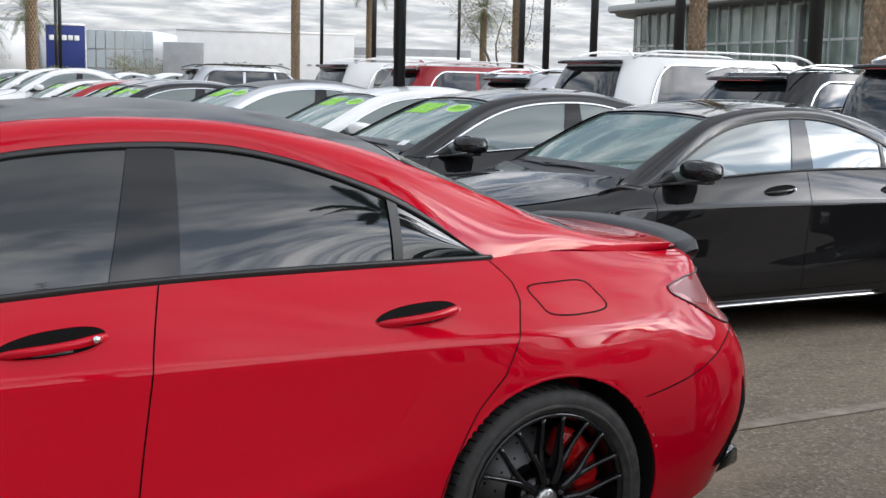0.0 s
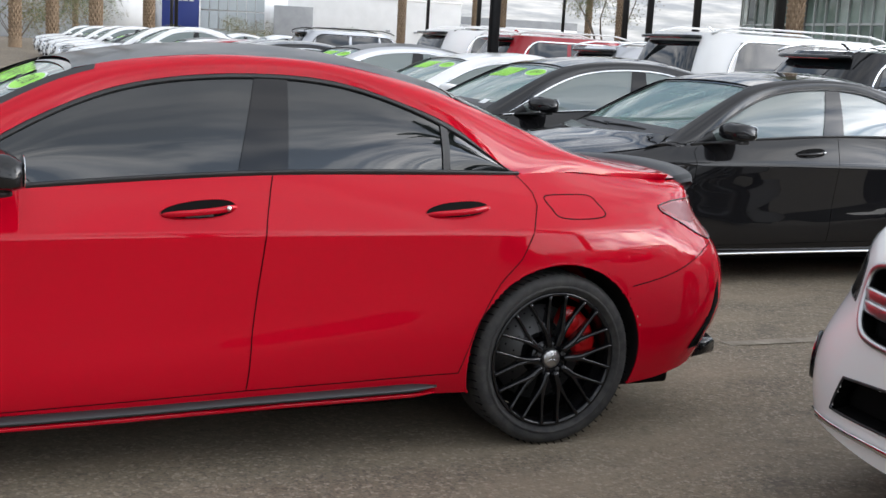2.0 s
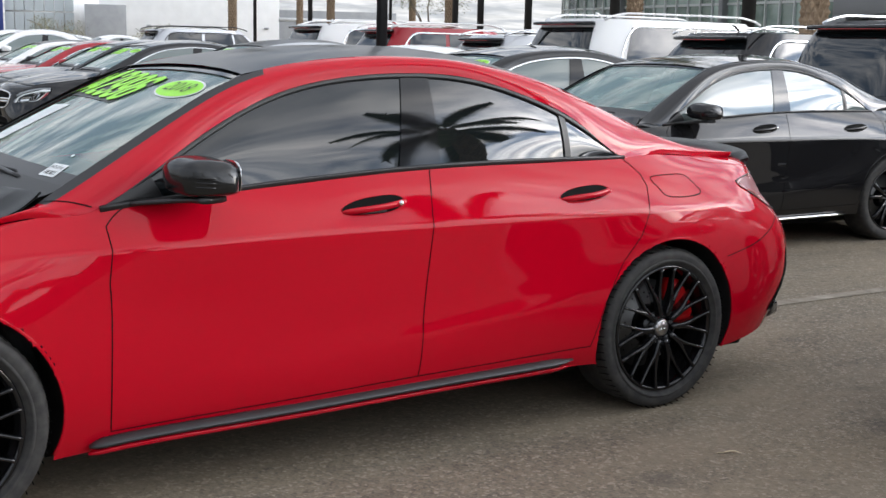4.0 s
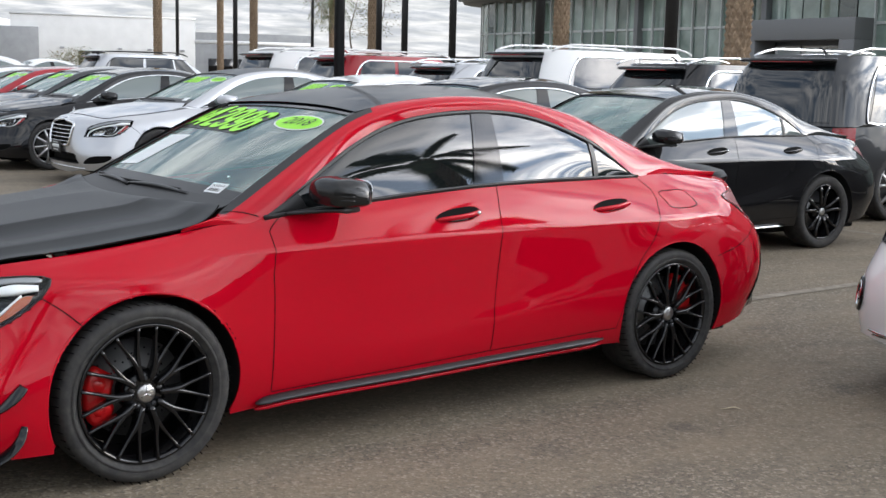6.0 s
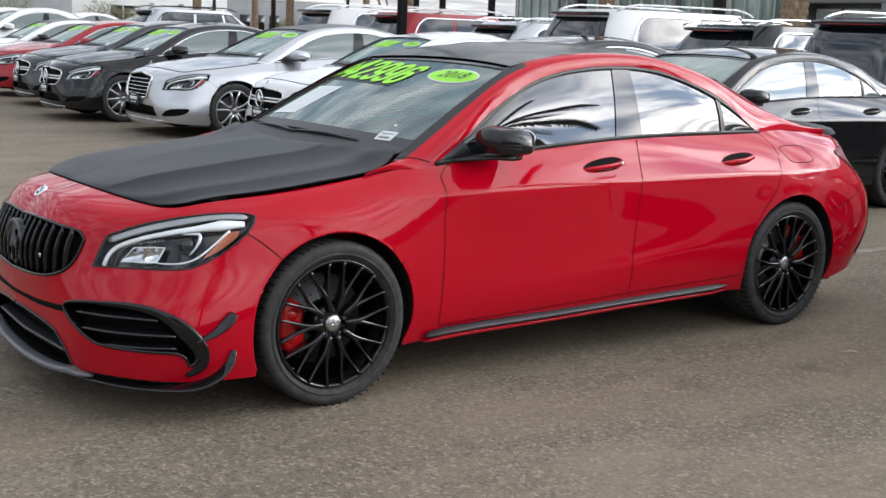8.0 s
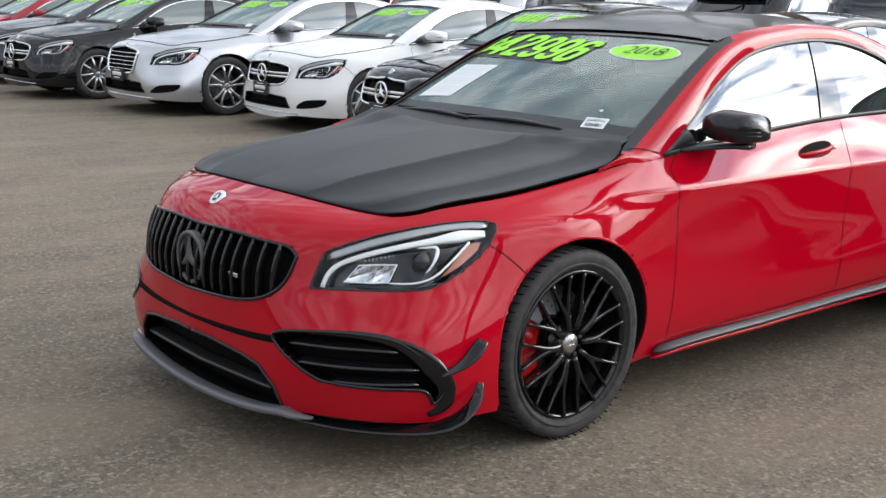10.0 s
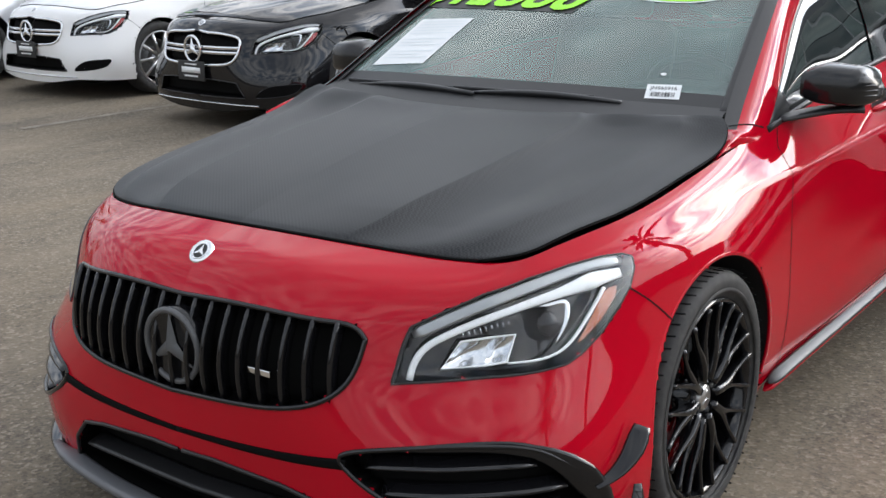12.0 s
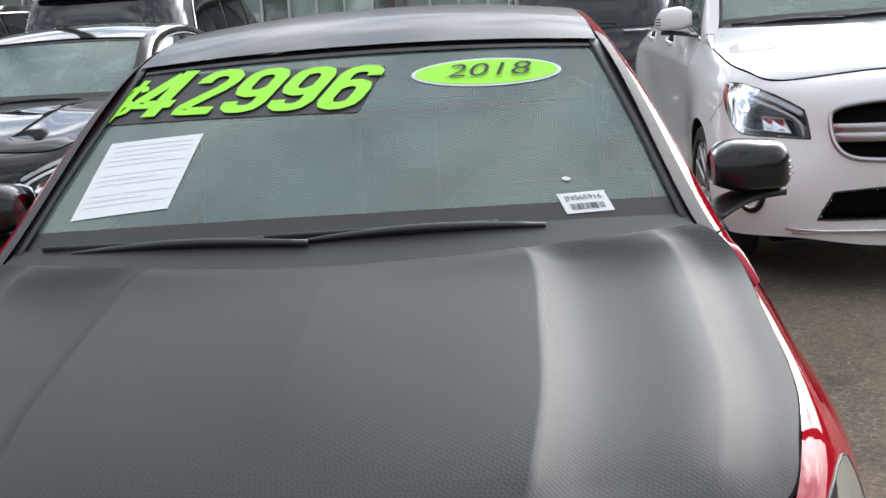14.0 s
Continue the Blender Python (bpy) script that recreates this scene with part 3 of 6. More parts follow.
def wheel_parts(parent, style, r, m, mat, side, caliper=None, caliper_at=180, res=1.0):
    """One wheel at the pose m, its face to local -y: tyre, rim, hub cap, disc and caliper."""
    w = new("wheel")
    w.parent, w.matrix_basis = parent, m
    n = int(72 * res)
    rim = r * (0.79 if style == "cross" else 0.752)
    tread = [(rim - .006, -.095), (rim + .004, -.106), (rim + .02, -.114), (r - .028, -.118), (r - .012, -.112), (r - .004, -.10), (r, -.085), (r, .085), (r - .012, .112), (r - .03, .118), (rim, .10)]
    part("tyre", spin(tread, n=n), RUBBER, w)
    if res > 0.8:
        grooves = [sweep([((r - .0006) * math.cos(a + s), y, (r - .0006) * math.sin(a + s)) for y, s in ((-.113, -.012), (-.085, 0), (-.05, .022))], .004, .0025, (math.cos(a), 0, math.sin(a))) for a in np.arange(0, 2 * math.pi, 2 * math.pi / 64)]
        part("tread_block", merge(*grooves), SEAM, w)
        part("rim_protector", spin([(rim + .012, -.1145), (rim + .018, -.1205), (rim + .024, -.1165)], n=n), RUBBER, w)
    lip = [(rim - .001, -.10), (rim - .004, -.1085), (rim - .012, -.108), (rim - .018, -.098), (rim - .026, -.06), (rim - .03, .09)]
    part("rim", spin(lip, n=n), mat, w)
    spokes = []
    if style == "cross":
        for k in range(10):
            a = 2 * math.pi * (k + 0.5) / 10
            fork = lambda q, l, y: (q * math.cos(a) - l * math.sin(a), y, q * math.sin(a) + l * math.cos(a))
            for s in (-1, 1):
                run = [fork(.050, s * .0160, -.081), fork(.075, s * .0235, -.084), fork(.098, s * .0297, -.087), fork(.12, s * .0322, -.090), fork(.16, s * .0328, -.093), fork(.20, s * .0328, -.097), fork(rim - .013, s * .0328, -.101)]
                spokes.append(sweep(spline(run, 14), .0105, .024, (0, -1, 0), [2.0, 2.0, 2.0, 1.95, 1.85, 1.7, 1.5, 1.3, 1.15, 1.05, 1, 1, 1.05, 1.2], [(-.5, -.5), (.5, -.5), (.5, .30), (.34, .5), (-.34, .5), (-.5, .30)]))
            b = a + math.pi / 10
            spokes.append(sweep([(q * math.cos(b), y, q * math.sin(b)) for q, y in ((.055, -.0812), (.085, -.0845), (.12, -.0885), (.146, -.0915))], .024, .020, (0, -1, 0), [1.2, 1, .9, .3]))
    elif style == "twin":
        for k in range(5):
            a = 2 * math.pi * (k + 0.25) / 5
            for s in (-1, 1):
                spokes.append(sweep([(q * math.cos(a + s * d), y, q * math.sin(a + s * d)) for q, d, y in ((.045, .35, -.082), (.11, .2, -.088), (.17, .21, -.093), (rim - .016, .25, -.098))], .026, .028, (0, -1, 0), (1.2, 1, .95, 1.15)))
    else:
        for k in range(10):
            a = 2 * math.pi * k / 10
            spokes.append(sweep([(q * math.cos(a + d), y, q * math.sin(a + d)) for q, d, y in ((.045, 0, -.08), (.12, .02, -.088), (rim - .016, .05, -.098))], .026, .028, (0, -1, 0), (1.3, .9, 1.1)))
    for k, s in enumerate(spokes):
        if res > 0.8:
            part("spoke", s, mat, w)
    if res <= 0.8:
        part("spoke_ring", merge(*spokes), mat, w)
    part("hub", spin([(.001, -.082), (.055, -.083), (.076, -.077), (.08, .0)], n=24), mat, w)
    part("hub_cap", merge(spin([(.0005, -.097), (.027, -.096), (.034, -.091), (.036, -.08)], n=28), *[sweep([(0, -.0975, 0), (.024 * math.cos(a), -.0965, .024 * math.sin(a))], .005, .003, (0, -1, 0)) for a in (math.pi / 2, math.pi * 7 / 6, math.pi * 11 / 6)]), ALU, w)
    if res > 0.8:
        for k in range(5):
            a = 2 * math.pi * (k + .25) / 5
            part("lug_nut", moved(spin([(.0005, -.008), (.008, -.008), (.010, -.004), (.010, .006)], n=6), Matrix.Translation((.052 * math.cos(a), -.082, .052 * math.sin(a)))), GREY_TRIM, w)
    part("brake_disc", merge(spin([(.06, -.012), (.075, -.012), (.08, .012), (.178, .012), (.178, .035), (.06, .035)], n=40)), STEEL, w)
    if res > 0.8:
        holes = [moved(spin([(.0004, -.0005), (.004, 0)], n=8), Matrix.Translation((q * math.cos(a + q * 9), .0112, q * math.sin(a + q * 9)))) for q in (.105, .125, .145, .165) for a in np.arange(0, 6.28, math.pi / 6)]
        part("disc_perforation", merge(*holes), SEAM, w)
    if caliper:
        arc = [(.160 * math.cos(a), -.026, .160 * math.sin(a)) for a in np.radians(np.linspace(caliper_at - 34, caliper_at + 34, 14))]
        c = part("caliper", sweep(arc, .10, .062, (0, -1, 0), [.72, .9] + [1] * 10 + [.9, .72]), caliper, w, "glossy red brake caliper")
        for a in (caliper_at - 16, caliper_at + 16):
            part("piston_boss", moved(spin([(.0005, -.063), (.022, -.062), (.027, -.05)], n=20), Matrix.Translation((.163 * math.cos(radians(a)), 0, .163 * math.sin(radians(a))))), caliper, c)
    # black disc across the barrel, painting the shade of the wheel well
    part("wheel_shade_disc", spin([(.001, .075), (rim - .03, .075)], n=24), SEAM, w)
    return w


def star_lot(radius, thick, depth):
    """A ring with three tapering arms, facing -x."""
    ring = tube([(0, radius * math.cos(a), radius * math.sin(a)) for a in np.linspace(0, 2 * math.pi, 40, endpoint=False)], thick, 8, True)
    arms = []
    for a in (90, 210, 330):
        ca, sa = math.cos(radians(a)), math.sin(radians(a))
        tip, base = (-.2 * depth, radius * ca, radius * sa), radius * 0.24
        vs = [tip, (-depth, 0, 0)]
        for s in (1, -1):
            vs.append((-.1 * depth, base * math.cos(radians(a + s * 60)), base * math.sin(radians(a + s * 60))))
        arms.append((vs, [(0, 1, 2), (0, 3, 1)]))
    return merge(ring, *arms)


# middle lines of the heavy slanted numerals
STROKES = {
    "9": [[(-.0345, -.055), (-.033, -.076), (-.018, -.090), (.006, -.091), (.025, -.084), (.0345, -.062), (.0345, .0), (.0345, .060), (.026, .083), (.006, .091), (-.014, .088), (-.030, .076), (-.0345, .055), (-.0345, .012), (-.028, -.010), (-.008, -.020), (.012, -.017), (.028, -.002)]],
    "2": [[(-.035, .040), (-.035, .058), (-.026, .082), (-.004, .091), (.018, .088), (.033, .070), (.034, .045), (.022, .010), (-.004, -.030), (-.026, -.066), (-.031, -.091), (.0, -.091), (.048, -.091)]],
    "4": [[(.016, -.108), (.016, -.02), (.016, .108)], [(.004, .090), (-.018, .030), (-.040, -.030), (-.043, -.052), (.0, -.052), (.050, -.052)]],
    "$": [[(-.022, -.040), (-.014, -.058), (.004, -.062), (.020, -.052), (.022, -.030), (.010, -.010), (-.010, .010), (-.021, .030), (-.018, .052), (-.002, .062), (.014, .058), (.022, .040)], [(0, -.095), (0, .0), (0, .095)]],
}


def stroke(points, width, slant):
    """A flat band of one width along a line, its corners mitred, leaning to the right."""
    p = []
    for (x0, y0), (x1, y1) in zip(points, points[1:]):
        p += [(x0 + (x1 - x0) * s, y0 + (y1 - y0) * s) for s in (0, 1 / 3, 2 / 3)]
    p = np.array(p + [points[-1]])
    t = np.gradient(p, axis=0)
    t /= np.linalg.norm(t, axis=1, keepdims=True)
    n = np.stack([-t[:, 1], t[:, 0]], 1) * width / 2
    rows = np.stack([p + n, p, p - n], 1)
    return [(x + slant * y, y, 0) for row in rows for x, y in row], grid_faces(len(p), 3)


def build_saloon(name, label, group, m, paint, hood=None, roof=None, front="bars", trim=None, wheels="ten", wheel_mat=None, caliper=None,
                 fo=1.0, wb=2.7, ro=1.0, ys=1.0, zs=1.0, lift=0.0, r=0.325, res=1.0, price="", year="", price_bars=False, aero=False, plate=True, glass=None, mirror=None, chin=True, seats=True):
    root = thing(name, label, "car", group, m)
    hood, roof, trim, wheel_mat, glass, mirror = hood or paint, roof or paint, trim or CHROME, wheel_mat or ALU, glass or (TINT if aero else ROW_TINT), mirror or paint
    hi = res > 0.8
    bright = GLOSS_BLACK if trim is SATIN_BLACK else ALU if front == "cross" else CHROME
    guide_mat = LAMP_GREY if front == "cross" else DRL

    def fit(lot):
        out = []
        for x, y, z in lot[0]:
            x = x * fo if x < 0 else x * wb / 2.7 if x < 2.7 else wb + (x - 2.7) * ro
            out.append((x, y * ys, z * zs + lift))
        return out, lot[1]

    def both(nm, lot, mat, lab="", smooth=True, parent=None):
        """The part on the car's right, and its mirror image on the left."""
        a = part(nm, fit(lot), mat, parent or root, lab, smooth)
        b = part(nm, fit(flipped(lot)), mat, parent or root, lab, smooth)
        return a, b

    def mid(nm, lot, mat, lab="", smooth=True, parent=None):
        """A part that reaches across: both halves in one mesh."""
        return part(nm, fit(merge(lot, flipped(lot))), mat, parent or root, lab, smooth)

    sh = wrap_sheet(430 if hi else 230, 54 if hi else 34)
    zc = (r - lift) / zs
    arch = (r + .042) / zs
    L = {}

    def carve(nm, pts, rounded=True):
        L[nm] = sh.loop(pts, rounded, 16 if "door" in nm else 6)
        sh.carve(nm, L[nm])

    # panels, then the openings in them
    carve("front_bumper", [(-.3, -1, 99), (-.355, .80, 99), (-.352, .80, .69), (-.23, .84, .595), (-.30, .84, .50), (-.33, .85, -1), (-.6, -1, -1)], "straight")
    carve("sill", [(.34, .84, -1), (.36, .84, .238), (.497, .84, .250), (1.0, .84, .268), (1.55, .84, .287), (2.31, .84, .303), (2.36, .84, -1)], "straight")
    carve("front_door", [(.497, .84, .250), (1.0, .84, .268), (1.55, .84, .288), (1.562, .85, .45), (1.58, .85, .62), (1.61, .81, .82), (1.637, .745, 99), (.52, .77, 99), (.508, .80, .86), (.50, .84, .7), (.497, .85, .45)], "straight")
    carve("rear_door", [(1.55, .84, .288), (2.31, .84, .303), (2.36, .86, .45), (2.452, .86, .617), (2.53, .85, .70), (2.585, .81, .79), (2.615, .78, .87), (2.615, .76, .93), (2.58, .70, 99), (1.637, .745, 99), (1.61, .81, .82), (1.58, .85, .62), (1.562, .85, .45)], "straight")
    carve("rear_bumper", [(2.98, .86, .585), (3.2, .82, .63), (3.40, .72, .695), (3.47, .66, .70), (3.62, -1, .70), (3.6, -1, -1), (3.0, .84, -1)], "straight")
    carve("fuel_flap", [(2.662, .80, .945), (2.76, .78, .95), (2.86, .76, .938), (2.89, .77, .89), (2.90, .79, .835), (2.80, .81, .825), (2.70, .81, .832), (2.675, .81, .88)])
    carve("tail_lamp", [(3.19, .74, .875), (3.29, .68, .893), (3.40, .60, .885), (3.50, .42, .87), (3.53, .40, .76), (3.46, .62, .70), (3.41, .70, .735), (3.30, .74, .81)])
    head = [(-.778, .485, .541), (-.779, .497, .580), (-.775, .512, .632), (-.768, .527, .668), (-.72, .565, .690), (-.64, .615, .714), (-.55, .668, .734), (-.46, .712, .749), (-.385, .752, .760), (-.335, .780, .762), (-.312, .793, .752), (-.318, .798, .728), (-.345, .80, .692), (-.39, .795, .655), (-.45, .785, .615), (-.51, .770, .582), (-.55, .755, .566), (-.60, .72, .558), (-.68, .635, .551)]
    carve("head_lamp", head, "straight")
    if front == "amg":
        under = spline([(-.94, 0, .478), (-.925, .2, .488), (-.905, .39, .520), (-.89, .465, .59), (-.872, .485, .660)], 24)
        over = spline([(-.872, .485, .660), (-.874, .462, .684), (-.88, .38, .690), (-.892, .2, .690), (-.905, 0, .689)], 24)
        carve("grille", [(-.94, -1, .478)] + [tuple(p) for p in under] + [tuple(p) for p in over[1:]] + [(-.905, -1, .689)], "straight")
        carve("low_intake", [(-.90, -1, -1), (-.872, .40, -1), (-.868, .452, .185), (-.885, .43, .245), (-.905, .37, .300), (-.93, .29, .314), (-.935, .1, .331), (-.94, -1, .332)], "straight")
        carve("side_intake", [(-.893, .448, .420), (-.803, .622, .443), (-.697, .748, .433), (-.627, .811, .388), (-.579, .84, .332), (-.556, .85, .275), (-.585, .835, .235), (-.622, .825, .280), (-.72, .74, .290), (-.823, .646, .296), (-.855, .588, .308), (-.893, .472, .37)])
    elif front == "slats":
        carve("grille", [(-.94, -1, .452), (-.93, .2, .454), (-.92, .285, .462), (-.905, .318, .52), (-.89, .335, .62), (-.868, .338, .68), (-.860, .31, .704), (-.856, .2, .712), (-.852, -1, .714)])
    else:
        carve("grille", [(-.94, -1, .475), (-.925, .2, .478), (-.905, .36, .492), (-.89, .43, .55), (-.88, .455, .63), (-.875, .43, .685), (-.885, .3, .70), (-.90, .15, .705), (-.905, -1, .705)])
    if front != "amg":
        if chin:
            carve("low_intake", [(-.93, -1, .25), (-.915, .25, .25), (-.88, .50, .255), (-.89, .43, .36), (-.93, .2, .375), (-.94, -1, .375)], "straight")
            L["side_intake"] = sh.loop([(-.82, .57, .268), (-.72, .72, .275), (-.635, .785, .30), (-.60, .81, .345), (-.66, .77, .350), (-.77, .65, .335)])
    for nm, x in (("arch_front", 0.0), ("arch_rear", 2.7)):
        L[nm] = sh.circle(x, zc, arch, .87)
        sh.carve(nm, L[nm])
    c = sh.classes("body")
    xs = sh.at(sh.i, sh.j)[:-1, :-1, 0]
    doors = {}
    for nm in ("front_door", "rear_door"):
        doors[nm] = both(nm, sh.panel(c == nm), paint)
    both("front_fender", sh.panel((c == "body") & (xs < 1.0)), paint)
    both("quarter_panel", sh.panel((c == "body") & (xs >= 1.0)), paint)
    both("sill", sh.panel(c == "sill"), paint)
    mid("front_bumper", sh.panel(c == "front_bumper"), paint)
    mid("rear_bumper", sh.panel(c == "rear_bumper"), paint)
    both("fuel_flap", sh.panel(c == "fuel_flap"), paint)
    # gaps between panels
    for nm in ("front_door", "rear_door"):
        for door, flip in zip(doors[nm], (False, True)):
            rb = sh.ribbon(L[nm], .0036)
            part("door_gap", fit(flipped(rb) if flip else rb), SEAM, door)
    both("flap_gap", sh.ribbon(L["fuel_flap"], .0045), SEAM)
    seam = np.array([sh.find(p) for p in spline([(-.352, .80, .69), (-.29, .82, .645), (-.225, .84, .585)], 12)])
    both("bumper_gap", sh.ribbon(seam, .004, closed=False), SEAM)
    seam = np.array([sh.find(p) for p in spline([(3.0, .86, .59), (3.2, .82, .63), (3.36, .74, .68), (3.46, .66, .70)], 20)])
    both("rear_bumper_gap", sh.ribbon(seam, .004, closed=False), SEAM)
    # wheel arches: rolled lip and dark liner
    for nm, x in (("arch_front", 0.0), ("arch_rear", 2.7)):
        rim_line = sh.line(L[nm][:-2], 0.0)
        vs, fs, k = [], [], len(rim_line)
        for p in rim_line:
            q = np.array([p[0] - x, 0, p[2] - zc])
            q = q / np.linalg.norm(q) * .012
            for dy, dr in ((0, 0), (-.012, .4), (-.04, .8), (-.30, .8)):
                vs.append((p[0] + q[0] * dr, p[1] + dy, p[2] + q[2] * dr))
        fs = grid_faces(k, 4)
        both("wheel_arch_liner", (vs, fs), PLASTIC)
        both("arch_lip", sweep([tuple(p + np.array([0, -.004, 0])) for p in rim_line], .010, .008, (0, 1, 0)), paint)
    # handles, each over a flat black patch painting the shade of its hollow
    for x, z, door in ((1.392, .871, "front_door"), (2.294, .867, "rear_door")):
        round_ = np.linspace(0, 2 * math.pi, 48, endpoint=False)
        hollow = np.array([sh.find((x + .121 * math.copysign(abs(math.cos(b)) ** .86, math.cos(b)), .80, z - .002 + (.036 + .006 * math.cos(b)) * math.sin(b) + .013 * math.cos(b))) for b in round_])
        scoop_dark = sh.patch(hollow, .0012, (0, .3, .6, .85, 1))
        brim = tube([tuple(p) for p in sh.line(hollow, .0012)], .0016, 6, True)
        y = sh.at(*[np.array([v]) for v in sh.find((x, .80, z))])[0][1]
        grip = sweep(spline([(x - .117, y + .006, z - .013), (x - .06, y + .020, z - .007), (x + .05, y + .022, z + .003), (x + .119, y + .004, z + .012)], 16), .019, .021, (0, 1, 0), [.5, .75, .9, .97] + [1] * 8 + [1, 1, .95, .75])
        insert = sweep(spline([(x - .055, y + .010, z - .0255), (x + .045, y + .009, z - .018)], 6), .020, .010, (0, 1, 0), [.7, 1, 1, 1, 1, .9])
        for d, flip in zip(doors[door], (False, True)):
            f = flipped if flip else (lambda q: q)
            part("handle_scoop", fit(f(scoop_dark)), SEAM, d)
            part("door_handle", fit(f(grip)), paint, d)
            part("handle_insert", fit(f(insert)), GREY_TRIM, d)
            part("scoop_edge", fit(f(brim)), paint, d)
        if door == "front_door":
            part("key_lock", fit(flipped(moved(spin([(.0004, 0), (.007, .001), (.009, .006)], n=14), Matrix.Translation((x + .092, y + .0345, z + .010)) @ Matrix.Rotation(math.pi, 4, "X")))), CHROME, doors[door][1])
    # roof rails, from the foot of the screen pillar over the side windows to the tail
    t = np.arange(15)
    n = 150 if hi else 60
    lo, up = cubic(t, RAIL_LOW, np.linspace(0, 14, n)), cubic(t, RAIL_TOP, np.linspace(0, 14, n))
    rows = []
    for v in np.linspace(0, 1, 12):
        bulge = math.sin(math.pi * v) * (.016 + .012 * np.clip((lo[:, 0] - 2.2) / .6, 0, 1))
        p = lo * (1 - v) + up * v
        p[:, 1] += bulge * .8
        p[:, 2] += bulge * .8
        rows.append(p)
    rail = Sheet(np.stack(rows, 1))
    inner_half = np.zeros((n - 1, 11), bool)
    if aero:
        inner_half[(lo[:-1, 0] > .40) & (lo[:-1, 0] < 1.06), 8:] = True
        both("pillar_cover", rail.panel(inner_half), PLASTIC, "satin black inner face of the screen pillar")
    both("roof_rail", rail.panel(~inner_half), paint)
    foot = float(np.argmin(np.abs(lo[:, 0] - .50)))
    both("pillar_gap", rail.ribbon(np.array([(foot - .35 * k, k) for k in range(1, 11)], float), .0045, .001, False), SEAM)

    def strip(left, crown, n, m=25, bow=0.0):
        """A surface from one side to the other: an edge line, a rise and a bow in the middle."""
        e = spline(left, n)
        s = np.linspace(-1, 1, m)
        b = np.linspace(crown[0], crown[1], n)
        w = np.linspace(bow if not isinstance(bow, tuple) else bow[0], bow if not isinstance(bow, tuple) else bow[1], n)
        return np.stack([np.stack([e[:, 0] + w * (1 - q * q), -e[:, 1] * q, e[:, 2] + b * (1 - abs(q) ** 2.2)], 1) for q in s], 1)

    def flat(g):
        return g.reshape(-1, 3), grid_faces(g.shape[0], g.shape[1])

    roof_edge = [tuple(p) for p in RAIL_TOP[4:11]]
    part("roof_panel", fit(flat(strip([(1.035, .566, 1.292)] + roof_edge[1:] , (.02, .055), 40, bow=(.035, .03)))), roof, root, "gloss black roof panel" if roof is ROOF_BLACK else "")
    screen = strip([(.40, .685, .945), (.72, .625, 1.125), (1.045, .562, 1.287)], (.012, .016), 24, bow=(-.07, .03))
    screen = screen + np.array([0, 0, -.004])
    windscreen = part("windscreen", fit(flat(screen)), GLASS if aero else ROW_GLASS, root)
    rear_edge = [(2.38, .548, 1.238), (2.65, .538, 1.136), (2.85, .528, 1.06), (3.06, .512, .993)]
    part("rear_window", fit(flat(strip(rear_edge, (.058, .03), 24, bow=(.03, .05)))), glass, root)
    part("trunk_lid", fit(flat(strip([(3.07, .51, .988), (3.22, .50, .968), (3.38, .495, .952), (3.49, .40, .948), (3.525, .36, .94)], (.035, .012), 20, bow=(.05, .01)))), paint, root)
    if aero:
        secs = []
        for y in np.linspace(-.50, .50, 41):
            e = abs(y) / .50
            lip_x, lip_z, s = 3.625 - .125 * e ** 2.6, .984 - .022 * e ** 2 - .022 * max(0, e - .9) * 10, 1 - .45 * max(0, e - .88) * 8
            secs += [(lip_x - .135 * s, y, lip_z - .024 * s), (lip_x - .06 * s, y, lip_z - .007 * s), (lip_x - .008, y, lip_z), (lip_x, y, lip_z - .006), (lip_x - .004, y, lip_z - .022 * s), (lip_x - .035, y, lip_z - .046), (lip_x - .135 * s, y, lip_z - .040)]
        part("spoiler", fit((secs, grid_faces(41, 7, False, True) + [tuple(range(7)), tuple(range(280, 287))])), CARBON, root, "carbon fibre boot-lid spoiler")
    # dark bands round the screen
    edge_l = spline([(.40, .685, .947), (.72, .625, 1.127), (1.045, .562, 1.289)], 20)
    both("screen_seal", sweep([tuple(p) for p in edge_l], .030, .006, (-.45, .25, .9)), SATIN_BLACK)
    rear_line = spline(rear_edge, 20)
    both("rear_window_seal", sweep([(x, y - .002, z + .003) for x, y, z in rear_line], .026, .008, (.3, .3, .9)), SATIN_BLACK)
    head_band = strip([(1.017, .568, 1.274), (1.045, .562, 1.289)], (.0165, .017), 4, bow=(.028, .031)) + np.array([0, 0, .0006])
    part("screen_band", fit(flat(head_band)), GLOSS_BLACK, root)
    cowl = strip([(.30, .70, .925), (.43, .683, .962)], (.010, .014), 5, bow=(-.085, -.07))
    part("cowl", fit(flat(cowl + np.array([0, 0, .0015]))), PLASTIC, root)
    part("screen_frit", fit(flat(screen[:4] + np.array([-.0008, 0, .0012]))), SATIN_BLACK, root, "black band along the foot of the screen")
    # side glass
    def pane(xb0, xt0, xb1, xt1, n=24, sink=.012):
        s = np.linspace(0, 1, n)
        xb, xt = xb0 + (xb1 - xb0) * s, xt0 + (xt1 - xt0) * s
        (yb, zb), (yt, zt) = belt(xb), window_top(xt)
        rows = []
        for v in np.linspace(0, 1, 10):
            p = np.stack([xb * (1 - v) + xt * v, yb * (1 - v) + yt * v, zb * (1 - v) + zt * v], 1)
            p[:, 1] += math.sin(math.pi * v) * .010 - sink
            rows.append(p)
        return flat(np.stack(rows, 1))

